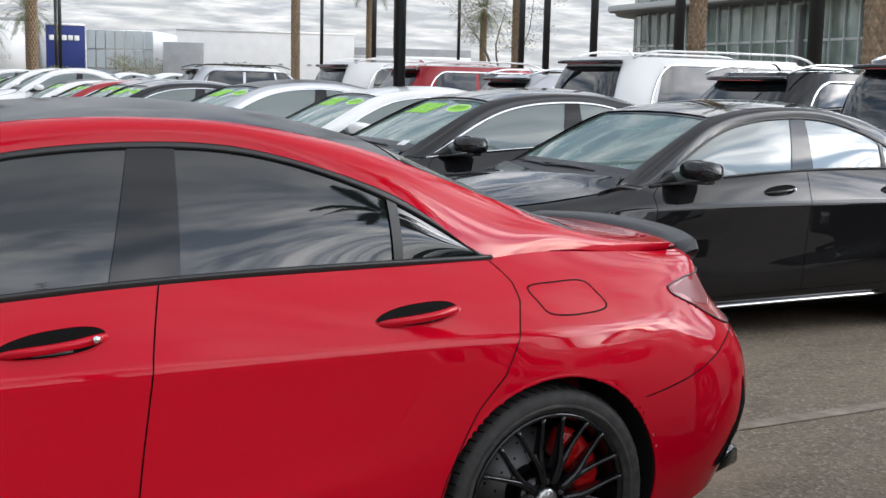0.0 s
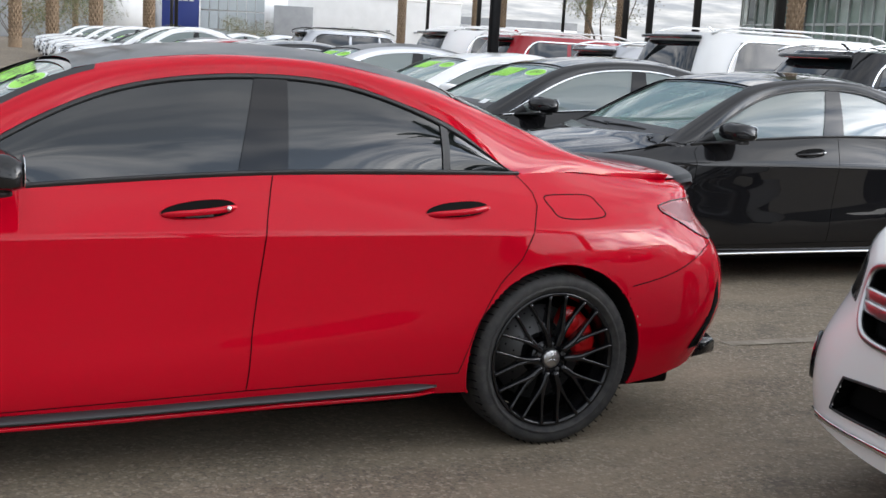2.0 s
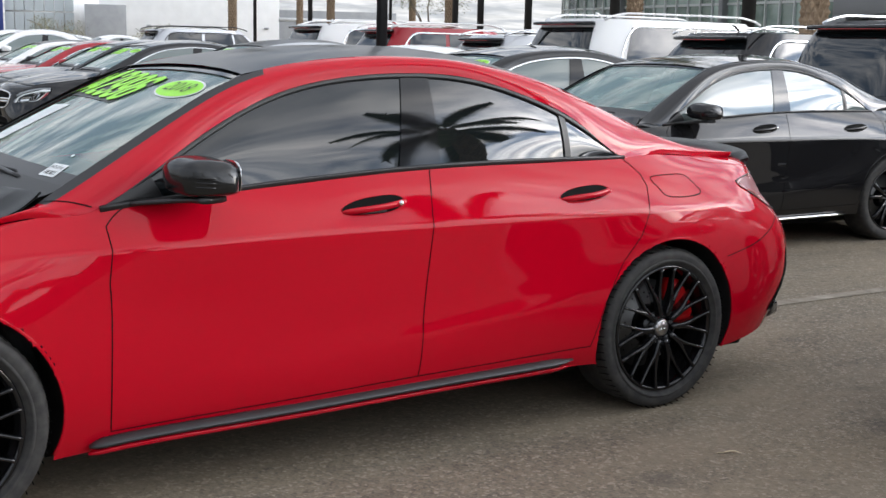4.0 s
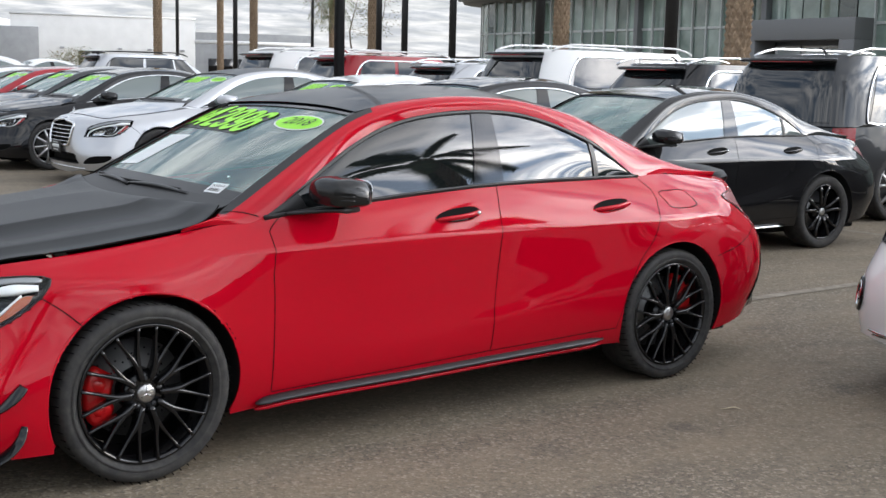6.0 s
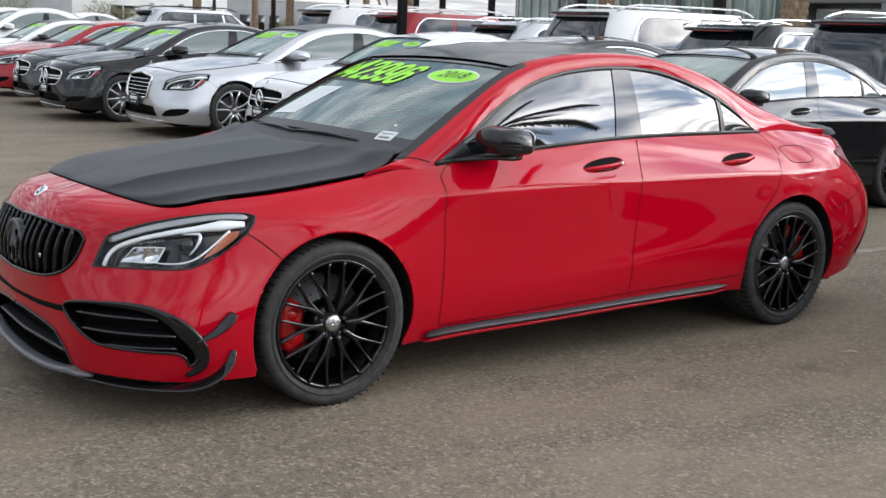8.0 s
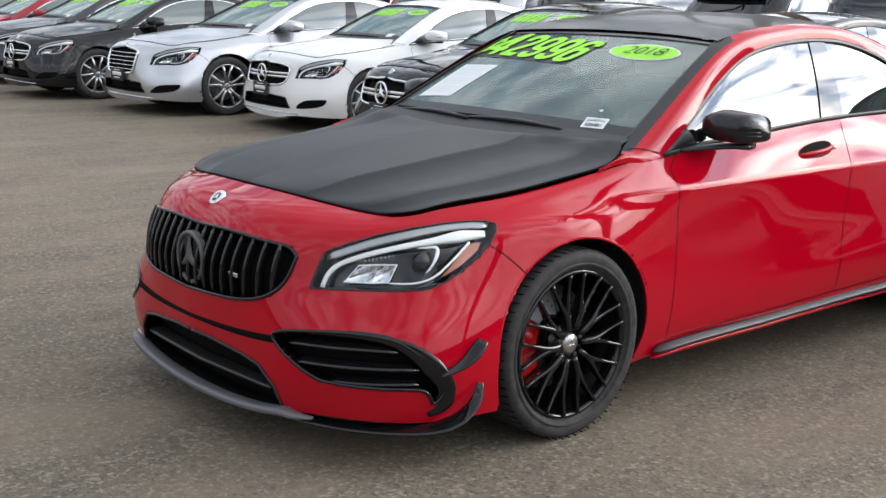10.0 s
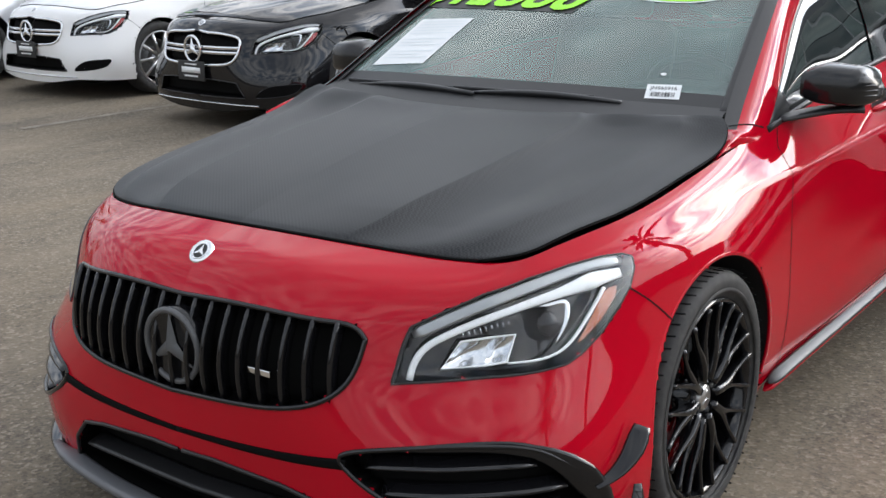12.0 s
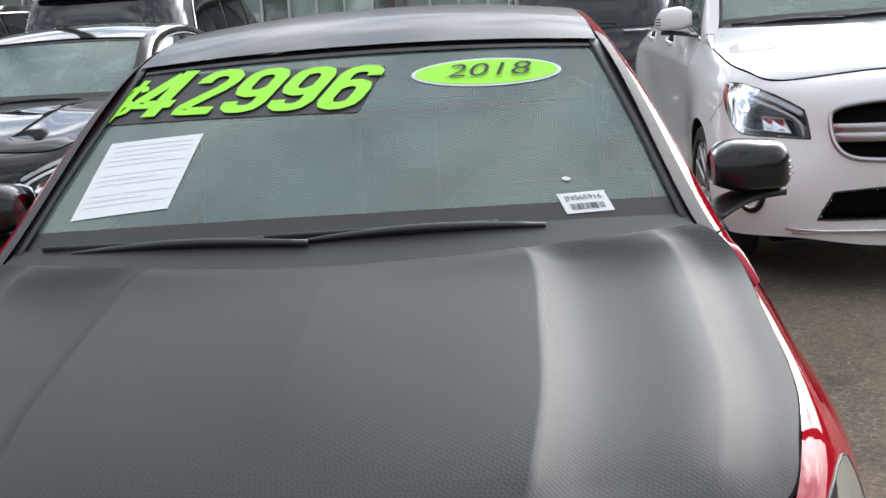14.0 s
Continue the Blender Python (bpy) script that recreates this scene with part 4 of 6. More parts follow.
    for nm, q in (("front_window", (.535, .535, 1.54, 1.626)), ("rear_side_window", (1.70, 1.73, 2.285, 2.285)), ("quarter_window", (2.303, 2.303, 2.585, 2.575))):
        both(nm, pane(*q), glass)
    both("pillar_trim", pane(1.535, 1.622, 1.705, 1.734, 6, .007), GLOSS_BLACK)
    both("window_divider", pane(2.28, 2.28, 2.308, 2.308, 4, .006), SATIN_BLACK)
    both("mirror_sail", pane(.525, .525, .70, .66, 8, .006), SATIN_BLACK)
    xs_ = np.linspace(.50, 2.585, 60)
    yt, zt = window_top(xs_)
    frame_line = [(x, y - .004, z - .006) for x, y, z in zip(xs_, yt, zt)]
    both("window_trim_top", sweep(frame_line, .022, .010, (0, .8, .5)), SATIN_BLACK if trim is None or trim is SATIN_BLACK else trim)
    yb, zb = belt(xs_)
    both("window_trim_belt", sweep([(x, y + .002, z - .002) for x, y, z in zip(xs_, yb, zb)], .012, .022, (0, .35, 1)), SATIN_BLACK if trim is SATIN_BLACK else trim)
    # bonnet
    nu, nv = (90, 101) if hi else (40, 28)
    u, v = np.linspace(0, 1, nu), np.linspace(0, 1, nv)
    top_edge = sh.g[:, -1]
    turn_i = int(np.argmin(((top_edge - np.array([-.602, .572, .770])) ** 2).sum(1)))
    end_i = int(np.argmin(((top_edge - np.array([.19, .757, .872])) ** 2).sum(1)))
    inset = np.array([0, -.0035, .006])
    resample = lambda q, k: np.stack([np.interp(np.linspace(0, 1, k), np.r_[0, np.cumsum(np.linalg.norm(np.diff(q, axis=0), axis=1))] / np.linalg.norm(np.diff(q, axis=0), axis=1).sum(), q[:, c_]) for c_ in range(3)], 1)
    fr = resample(top_edge[:turn_i + 1], nv) + np.array([.0045, 0, .006])
    side_line = spline([tuple(top_edge[k] + inset) for k in np.linspace(turn_i, end_i, 7).astype(int)] + [(.265, .748, .898), (.318, .728, .928), (.352, .695, .957)], 120)
    side_line[0] = fr[-1]
    sd = resample(side_line, nu)
    bk = cubic([0, .4, .75, 1], [(.205, 0, .948), (.235, .28, .950), (.305, .53, .954), tuple(sd[-1])], v)
    ce = cubic([0, .35, .7, 1], [tuple(fr[0]), (-.40, 0, .863), (-.08, 0, .911), (.205, 0, .948)], u)
    U, V = u[:, None, None], v[None, :, None]
    pth = (1 - U) * fr[None] + U * bk[None] + (1 - V) * ce[:, None] + V * sd[:, None] - ((1 - U) * (1 - V) * fr[0] + (1 - U) * V * fr[-1] + U * (1 - V) * bk[0] + U * V * bk[-1])
    sm = lambda e0, e1, q: (lambda w: w * w * (3 - 2 * w))(np.clip((q - e0) / (e1 - e0), 0, 1))
    rise = np.sin(np.pi * np.clip(u, 0, 1)) ** .5
    pth[:, :, 2] += .020 * rise[:, None] * (1 - v[None] ** 4) * 1.0
    # a folded ridge each side of the middle, then a softer fold near the edge
    start = np.clip(np.minimum(u / .16, (1 - u) / .06), 0, 1) ** .7
    drop = lambda e, wide, q: 1 - np.exp(-np.clip(q - e, 0, None) / wide)
    ridge = np.where(v < .49, .013 * np.clip((v - .15) / .34, 0, 1) ** 1.7, .013 - .027 * drop(.49, .05, v) + .019 * sm(.56, .83, v))
    fold = np.where(v < .84, .007 * sm(.66, .84, v), .007 - .012 * drop(.84, .06, v) * sm(1.02, .90, v))
    pth[:, :, 2] += start[:, None] * (ridge + fold)[None] * (1 if aero else .15)
    hs = Sheet(pth)
    bonnet = mid("bonnet", hs.panel(np.ones((nu - 1, nv - 1), bool)), hood, "satin carbon fibre bonnet" if hood is CARBON else "")
    rim_loop = np.array([(0, k) for k in range(nv)] + [(k, nv - 1) for k in range(nu)] + [(nu - 1, k) for k in range(nv - 1, -1, -1)], float)
    edge = hs.at(rim_loop[:, 0], rim_loop[:, 1]) - np.array([0, 0, .004])
    mid("bonnet_gap", tube([tuple(p) for p in edge], .003, 6), SEAM, parent=bonnet)
    # lamps
    for k, flip in enumerate((False, True)):
        f = flipped if flip else (lambda q: q)
        lamp = part("headlamp", fit(f(sh.panel(c == "head_lamp", 0, .055))), GLOSS_BLACK, root, "clear headlamp with a white light guide")
        loop_ = L["head_lamp"]
        part("lamp_lens", fit(f(sh.patch(loop_, .0022, (0, .3, .6, .85, 1)))), LENS, lamp).visible_shadow = False
        part("lamp_bezel", fit(f(sh.patch(loop_, .0012, (.978, .99, 1)))), SATIN_BLACK, lamp)
        rim_ = sh.line(loop_, .001)
        part("lamp_seal", fit(f(tube([tuple(p) for p in rim_], .0025, 6, True))), SATIN_BLACK, lamp)

        def inner(points, depth, n=0):
            q = np.array([sh.find(p) for p in points])
            p = sh.at(q[:, 0], q[:, 1]) - sh.at(q[:, 0], q[:, 1], sh.n) * depth
            return [tuple(w) for w in (spline(p, n) if n else p)]

        def dish(a_, b_, c_, d_, sink):
            """A bowl between four corners."""
            a_, b_, c_, d_ = [np.array(w) for w in (a_, b_, c_, d_)]
            nrm = np.cross(b_ - a_, d_ - a_)
            nrm /= np.linalg.norm(nrm)
            nrm *= -1 if nrm[0] > 0 else 1
            vs = [tuple((a_ * (1 - s) + b_ * s) * (1 - w) + (d_ * (1 - s) + c_ * s) * w - nrm * sink * math.sin(math.pi * s) * math.sin(math.pi * w)) for s in np.linspace(0, 1, 7) for w in np.linspace(0, 1, 7)]
            return vs, grid_faces(7, 7)

        face = (-.55, .7, .45)
        guide = inner([(-.793, .539, .565), (-.777, .542, .599), (-.756, .557, .626), (-.724, .587, .648), (-.678, .627, .669), (-.629, .664, .685), (-.559, .705, .701), (-.476, .742, .714), (-.414, .764, .721), (-.351, .785, .723)], .014, 36)
        part("light_guide", fit(f(sweep(guide, .0155, .012, face, np.interp(np.linspace(0, 1, 36), [0, .5, .7, .85, 1], [.9, 1, 1.3, 2.3, 1.3])))), guide_mat, lamp, "daytime light guide")
        part("light_guide", fit(f(sweep(inner([(-.405, .776, .70), (-.451, .776, .664), (-.495, .771, .630), (-.541, .760, .601), (-.594, .734, .588), (-.652, .689, .588)], .014, 22), .0055, .008, face, np.linspace(1.5, .8, 22)))), guide_mat, lamp)
        part("chrome_strip", fit(f(sweep(inner([(-.768, .532, .652), (-.675, .615, .697), (-.552, .690, .731), (-.405, .748, .751), (-.335, .776, .745)], .007, 24), .026, .005, face, [.6] + [1] * 21 + [.8, .4]))), LAMP_GREY, lamp, "satin grey strip along the lamp's top")
        part("projector", fit(f(moved(lens_shape(0, 0, 0, .03, .03, .033, 20, 12), Matrix.Translation(inner([(-.553, .728, .652)], .034)[0])))), GLOSS_BLACK, lamp, "dark round projector")
        part("projector_bracket", fit(f(sweep(inner([(-.560, .712, .690), (-.528, .730, .691), (-.508, .741, .688), (-.512, .749, .666), (-.531, .750, .638), (-.553, .747, .616)], .014, 22), .009, .008, face, np.interp(np.linspace(0, 1, 22), [0, .4, .6, 1], [.4, 1.5, 1.4, .4])))), REFLECTOR, lamp)
        cells = inner([(-.749, .586, .583), (-.708, .611, .634), (-.666, .652, .639), (-.688, .654, .587), (-.622, .690, .641), (-.650, .685, .589)], .016)
        for quad in ((0, 1, 2, 3), (3, 2, 4, 5)):
            part("reflector_cell", fit(f(dish(*[cells[w] for w in quad], .022))), REFLECTOR, lamp)
        if hi:
            part("cell_frame", fit(f(tube([cells[w] for w in (0, 1, 2, 4, 5, 3)], .0028, 6, True))), guide_mat, lamp)
        for s in np.linspace(0, 1, 9) if aero else ():
            lo_, hi_ = inner([(-.702 + .076 * s, .613 + .064 * s, .643 + .017 * s), (-.702 + .076 * s, .611 + .064 * s, .652 + .017 * s)], .018)
            part("cooling_fin", fit(f(sweep([lo_, hi_], .003, .008, face))), REFLECTOR, lamp)
        mark = np.array([sh.find(p) for p in ((-.420, .778, .690), (-.395, .786, .700), (-.372, .792, .700), (-.385, .793, .677), (-.439, .789, .639), (-.494, .778, .611), (-.512, .772, .605), (-.484, .776, .629), (-.445, .778, .664))])
        part("inner_marker", fit(f(sh.patch(mark, -.010))), AMBER if aero else GLOSS_BLACK if front == "cross" else TAIL_RED, lamp, "amber side marker" if aero else "side marker")
        if front == "cross":
            edge_ = np.array([sh.find(p) for p in ((-.35, .772, .755), (-.312, .793, .750), (-.318, .798, .728), (-.345, .80, .692), (-.40, .793, .648), (-.38, .788, .70))])
            part("side_marker", fit(f(sh.patch(edge_, .0035))), TAIL_RED, lamp, "red side marker")
        tl = part("tail_lamp", fit(f(sh.patch(L["tail_lamp"], .002))), TAIL_RED, root, "dark red tail lamp")
        clear_ = np.array([sh.find(p) for p in ((3.20, .735, .873), (3.29, .685, .888), (3.39, .61, .880), (3.43, .64, .82), (3.375, .70, .805), (3.30, .735, .828))])
        part("clear_lens", fit(f(sh.patch(clear_, .0035))), TAIL_CLEAR, tl, "clear upper lens of the tail lamp")
        rim_ = sh.line(L["tail_lamp"], .002)
        part("lamp_seal", fit(f(tube([tuple(p) for p in rim_], .003, 6, True))), SATIN_BLACK, tl)
    # grille
    grille = mid("grille", sh.panel(c == "grille", 0, .05), SEAM, "black radiator grille")
    gl = L["grille"]
    keep = gl[gl[:, 0] >= 0]
    ring_line = sh.line(keep, .002)
    mid("grille_frame", tube([tuple(p) for p in ring_line], .006 if front == "amg" else .017 if front == "slats" else .011, 8), GLOSS_BLACK if front == "amg" else bright, parent=grille)

    def grille_span(y):
        """Lowest and highest height of the opening at a half width."""
        k = np.abs(ring_line[:, 1] - abs(y)) < .03
        zs_ = ring_line[k, 2]
        return (zs_.min() + .004, zs_.max() - .004) if len(zs_) else (.5, .68)

    def face_x(y, z):
        p = sh.at(*[np.array([q]) for q in sh.find((-.92 + abs(y) * .1, abs(y), z))])[0]
        return p[0]

    if front == "amg":
        for k in range(-9, 10):
            y = k * .0505
            if abs(y) > .43:
                continue
            z0, z1 = grille_span(y)
            path = [(face_x(y, z) + .014 - .012 * math.sin(math.pi * (z - z0) / (z1 - z0)), y, z) for z in np.linspace(z0, z1, 9)]
            part("grille_slat", fit(sweep(path, .011, .03, (-1, 0, 0))), GLOSS_BLACK, grille)
        sx, sz, sr = -.932, .576, .088
        part("grille_star", fit(moved(star_lot(sr * .92, .0075, .020), Matrix.Translation((sx - .004, 0, sz)))), BADGE, grille, "satin black three-pointed grille badge")
        part("star_disc", fit(moved(spin([(.0005, -.004), (sr * .9, -.003), (sr * .97, -.006), (sr, -.002), (sr, .03)], "x", 40), Matrix.Translation((sx, 0, sz)))), GLOSS_BLACK, grille)
        part("grille_badge", fit(box(face_x(.25, .565) - .006, -.285, .560, face_x(.25, .565) + .004, -.222, .574, .002)), CHROME, grille, "small chrome badge")
    else:
        bars = (.60, .565) if front != "slats" else (.672, .628, .584, .540, .496)
        for z in bars:
            half = .315 if front == "slats" else .43 if z > .52 else .40
            path = [(face_x(y, z) + .012, y, z) for y in np.linspace(-half, half, 25)]
            part("grille_bar", fit(sweep(path, .022, .024 if front == "bars" else .036 if front == "cross" else .010, (0, 0, 1))), bright, grille, "black grille bar" if bright is GLOSS_BLACK else "bright metal grille bar")
        if front != "slats":
            part("grille_star", fit(moved(star_lot(.092, .011, .026), Matrix.Translation((-.945, 0, .583)))), BADGE if bright is GLOSS_BLACK else CHROME, grille, "round three-pointed grille badge")
        else:
            part("bonnet_star", fit(merge(moved(star_lot(.028, .003, .004), Matrix.Translation((-.74, 0, .85))), tube([(-.74, 0, .80), (-.74, 0, .822)], .004))), CHROME, root)
    ex, ez = -.833, .764
    slope = Matrix.Translation((ex, 0, ez)) @ Matrix.Rotation(radians(48), 4, "Y")
    part("bonnet_emblem", fit(moved(merge(spin([(.0005, -.004), (.021, -.004), (.024, -.005), (.030, -.004), (.031, .004)], "x", 32), moved(star_lot(.020, .0022, .006), Matrix.Translation((-.004, 0, 0)))), slope)), CHROME, root, "small round chrome nose emblem")
    part("emblem_field", fit(moved(spin([(.0005, -.0045), (.020, -.0045)], "x", 24), slope)), INK, root)
    if "low_intake" in L:
        li = mid("lower_intake", sh.panel(c == "low_intake", 0, .06), SEAM, "black lower air intake")
        kp = L["low_intake"]
        kp = kp[kp[:, 0] >= 0]
        mid("intake_frame", tube([tuple(p) for p in sh.line(kp, .002)], .005 if aero else .004, 6), SATIN_BLACK if aero else PLASTIC, parent=li)
        if aero:
            for z in (.232,):
                path = [(face_x(y, z) + .03, y, z) for y in np.linspace(-.40, .40, 25)]
                part("intake_louvre", fit(sweep(path, .05, .010, (-.3, 0, 1))), SATIN_BLACK, li)
    if "side_intake" in L and front != "cross":
        for flip in (False, True):
            f = flipped if flip else (lambda q: q)
            si = part("side_intake", fit(f(sh.panel(c == "side_intake", 0, .05) if front == "amg" else sh.patch(L["side_intake"], .0015))), SEAM, root, "gloss black bumper side intake")
            part("intake_frame", fit(f(tube([tuple(p) for p in sh.line(L["side_intake"], .001)], .006 if aero else .003, 6, True))), GLOSS_BLACK, si)
            if front == "amg":
                for z, y0, y1 in ((.398, .49, .76), (.347, .52, .80), (.305, .62, .80)):
                    path = [tuple(sh.at(*[np.array([q]) for q in sh.find((np.interp(y, [.448, .622, .748, .811], [-.893, -.803, -.697, -.627]), y, z))])[0] + np.array([.022, -.012, 0])) for y in np.linspace(y0, y1, 12)]
                    part("intake_vane", fit(f(sweep(path, .045, .009, (-.35, .2, 1)))), GLOSS_BLACK, si)
                cover = [(-.86, .51, .432), (-.80, .622, .440), (-.697, .748, .430), (-.627, .811, .386), (-.579, .845, .330), (-.550, .856, .275), (-.562, .85, .228), (-.605, .838, .195)]
                path = spline([tuple(sh.at(*[np.array([q]) for q in sh.find(p)])[0]) for p in cover], 26)
                part("intake_blade", fit(f(sweep([tuple(p) for p in path], .062, .014, (-.6, .75, .1), np.r_[np.linspace(.12, .45, 11), np.linspace(.45, 1, 6), np.linspace(1, .9, 5), np.linspace(.9, .35, 4)]))), GLOSS_BLACK, si)
    if front == "amg":
        # dark strip painting the shade under the upper bumper's overhang
        shade_line = [sh.at(*[np.array([q]) for q in sh.find(p)])[0] + np.array([-.001, 0, 0]) for p in spline([(-.945, 0, .384), (-.938, .15, .384), (-.921, .32, .389), (-.897, .452, .397)], 30)]
        mid("bumper_slot", sweep([tuple(p) for p in shade_line], .006, .017, (0, 0, 1), np.linspace(.7, 1.3, 30)), SEAM)
    if aero:
        def lip(y0, y1, dz, out, n=24):
            q = []
            for y in np.linspace(y0, y1, n):
                p = sh.at(*[np.array([v]) for v in sh.find((-.93 if abs(y) < .5 else -.9 + (abs(y) - .5) * 1.2, abs(y), .135 + .14 * abs(y) ** 2))])[0]
                q.append((p[0] - out, math.copysign(p[1] + out * .4 * abs(y), y), p[2] + dz))
            return q

        part("front_splitter", fit(sweep(lip(-.57, .57, -.008, .016, 40), .05, .024, (0, 0, 1), [.35, .6, .85] + [1] * 34 + [.85, .6, .35])), SPLITTER, root, "mid grey front splitter blade")
        wing = [(-.875, .50, .165), (-.80, .64, .158), (-.68, .775, .155), (-.58, .855, .165), (-.51, .885, .195), (-.455, .885, .245), (-.440, .878, .285)]
        both("splitter_winglet", sweep([tuple(p) for p in spline(wing, 30)], .06, .009, (0, .35, 1), np.r_[np.linspace(.8, 1, 20), np.linspace(1, .35, 10)]), GLOSS_BLACK)
        fin = [(-.575, .850, .325), (-.53, .872, .345), (-.48, .885, .380), (-.440, .884, .420)]
        both("canard", sweep([tuple(p) for p in spline(fin, 14)], .045, .008, (-.4, .5, 1), np.r_[np.linspace(.35, 1, 10), [1, 1, .9, .8]]), GLOSS_BLACK, "gloss black bumper canard")
        sk = [(.43, .837, .218), (.48, .842, .226), (1.0, .848, .238), (1.6, .853, .249), (2.1, .859, .255), (2.23, .858, .257)]
        both("sill_lip", sweep([(x, y - .012, z - .026) for x, y, z in spline(sk, 40)], .03, .016, (0, .2, 1), np.r_[.3, .8, np.ones(35), .8, .5, .25]), paint)
        both("side_skirt", sweep([tuple(p) for p in spline(sk, 40)], .036, .013, (0, .55, 1), np.r_[.3, .8, np.ones(35), .8, .5, .25]), SKIRT, "dark grey side skirt blade")
        slash = np.array([sh.find(p) for p in ((3.465, .765, .59), (3.44, .775, .56), (3.375, .80, .43), (3.315, .82, .345), (3.31, .82, .325), (3.385, .785, .32), (3.365, .795, .35), (3.42, .78, .42), (3.465, .765, .50))])
        both("bumper_vent", sh.patch(slash, .003), SEAM, "black vent slash in the rear bumper")
        both("diffuser_corner", sweep([(3.40, .70, .285), (3.54, .65, .285), (3.62, .45, .28)], .05, .06, (0, 0, 1)), GLOSS_BLACK)
    else:
        # chrome sill trim; on the black coupe it stands in for a reflection
        both("sill_strip", sweep([tuple(p) for p in spline([(.42, .835, .20), (1.1, .84, .215), (2.2, .852, .232)], 20)], .03, .014, (0, .5, 1)), CHROME)
        if chin:
            mid("chin_strip", sweep([(face_x(y, .205) - .003, y, .202) for y in np.linspace(0, .6, 14)], .014, .009, (0, 0, 1)), CHROME)
    if front == "cross":
        for flip in (False, True):
            f = flipped if flip else (lambda q: q)
            ij = [np.array([q]) for q in sh.find((-.70, .72, .34))]
            p, nn = Vector(sh.at(*ij)[0]), Vector(sh.at(*ij, sh.n)[0])
            turn_fog = Matrix.Translation(p + nn * .002) @ nn.to_track_quat("-X", "Z").to_matrix().to_4x4()
            fog = part("fog_lamp", fit(f(moved(spin([(.0005, .012), (.045, .010), (.052, -.004), (.058, -.006), (.072, -.004), (.076, .006)], "x", 32), turn_fog))), GLOSS_BLACK, root, "round fog lamp in a dark ring")
            part("fog_ring", fit(f(moved(spin([(.048, -.002), (.052, -.009), (.057, -.008), (.059, -.002)], "x", 32), turn_fog))), CHROME, fog)
            part("fog_lens", fit(f(moved(spin([(.0005, -.006), (.022, -.004), (.030, .004)], "x", 24), turn_fog))), REFLECTOR, fog)
            sk_ = [sh.at(*[np.array([q]) for q in sh.find((-.93 + .3 * y_ * y_, y_, .19 + .05 * y_))])[0] + np.array([-.012, .004, 0]) for y_ in np.linspace(0, .62, 16)]
            part("skid_trim", fit(f(sweep([tuple(q) for q in sk_], .02, .022, (0, 0, 1), np.linspace(1, .4, 16)))), CHROME, root, "chrome strip under the bumper")
    if plate:
        part("number_plate", fit(box(-.975, -.155, .36, -.965, .155, .50, .003)), INK, root, "black dealer plate with pale bars")
        for y_, z0_, z1_ in ((.11, .415, .455), (.08, .385, .397), (.07, .472, .48)):
            part("plate_bar", fit(box(-.977, -y_, z0_, -.9745, y_, z1_)), PAPER, root)
    # mirrors
    for flip in (False, True):
        f = flipped if flip else (lambda q: q)
        rows_, ysec = [], np.linspace(.785, .974, 14)
        for y_ in ysec:
            cx, cz, hx, hz = [curve1([.785, .82, .87, .92, .955, .974], q, y_)[0] for q in ([.735, .758, .765, .775, .79, .812], [1.000, 1.000, .999, .996, .990, .980], [.050, .082, .092, .088, .066, .022], [.040, .058, .062, .060, .047, .018])]
            ring_ = []
            for a_ in np.linspace(0, 2 * math.pi, 28, endpoint=False):
                ex_ = .5 if math.cos(a_) > 0 else .7
                sn_ = math.sin(a_)
                lift_z = abs(sn_) ** .55 * (1 - .28 * max(0, math.cos(a_))) if sn_ > 0 else -.8 * abs(sn_) ** .35
                ring_.append((cx + hx * math.copysign(abs(math.cos(a_)) ** ex_, math.cos(a_)), y_, cz + hz * lift_z))
            rows_.append(ring_)
        vs = [p for row in rows_ for p in row]
        shell = (vs, grid_faces(14, 28, False, True) + [tuple(range(28)), tuple(range(13 * 28, 14 * 28))])
        mh = part("side_mirror", fit(f(shell)), mirror, root, "gloss black side mirror" if mirror in (GLOSS_BLACK, MIRROR_CAP) else "")
        part("mirror_glass", fit(f(moved(lens_shape(0, 0, 0, .003, .078, .05, 20, 10, .6), Matrix.Translation((.862, .878, .998))))), CHROME, mh)
        part("mirror_base", fit(f(sweep(spline([(.60, .755, .918), (.68, .80, .926), (.75, .86, .934), (.785, .935, .938)], 12), .085, .018, (0, 0, 1), np.linspace(.7, 1.15, 12)))), SATIN_BLACK, mh)
        for z_ in (.978, .992, 1.006) if hi else (.99,):
            part("mirror_repeater", fit(f(sweep(spline([(.683, .885, z_), (.702, .93, z_), (.735, .957, z_), (.775, .972, z_ - .002)], 10), .005, .006, (-.5, .8, 0)))), GLOSS_BLACK if hi else SATIN_BLACK, mh)
    # wipers
    for a, b in (((.385, .55, .962), (.315, .06, .970)), ((.325, .08, .972), (.365, -.40, .968))):
        wp = part("wiper", fit(sweep([tuple(Vector(a).lerp(Vector(b), s) + Vector((0, 0, .010 * math.sin(3.14 * s)))) for s in np.linspace(0, 1, 8)], .014, .014, (-.4, 0, .9), [.5, .8, 1, 1.2, 1.2, 1.1, 1, .9])), SATIN_BLACK, root)
        part("wiper_blade", fit(sweep([tuple(Vector(a).lerp(Vector(b), s) + Vector((.022, .02, .006))) for s in np.linspace(-.1, .85, 6)], .008, .016, (-.4, 0, .9))), PLASTIC, wp)
    # cabin
    part("dashboard", fit(merge(box(.48, -.66, .70, .86, .66, .93, .05, 3), box(.74, -.55, .80, .93, -.20, .97, .04, 3))), INTERIOR, root)
    part("cabin_floor", fit(box(.45, -.70, .25, 2.9, .70, .33)), INTERIOR, root)
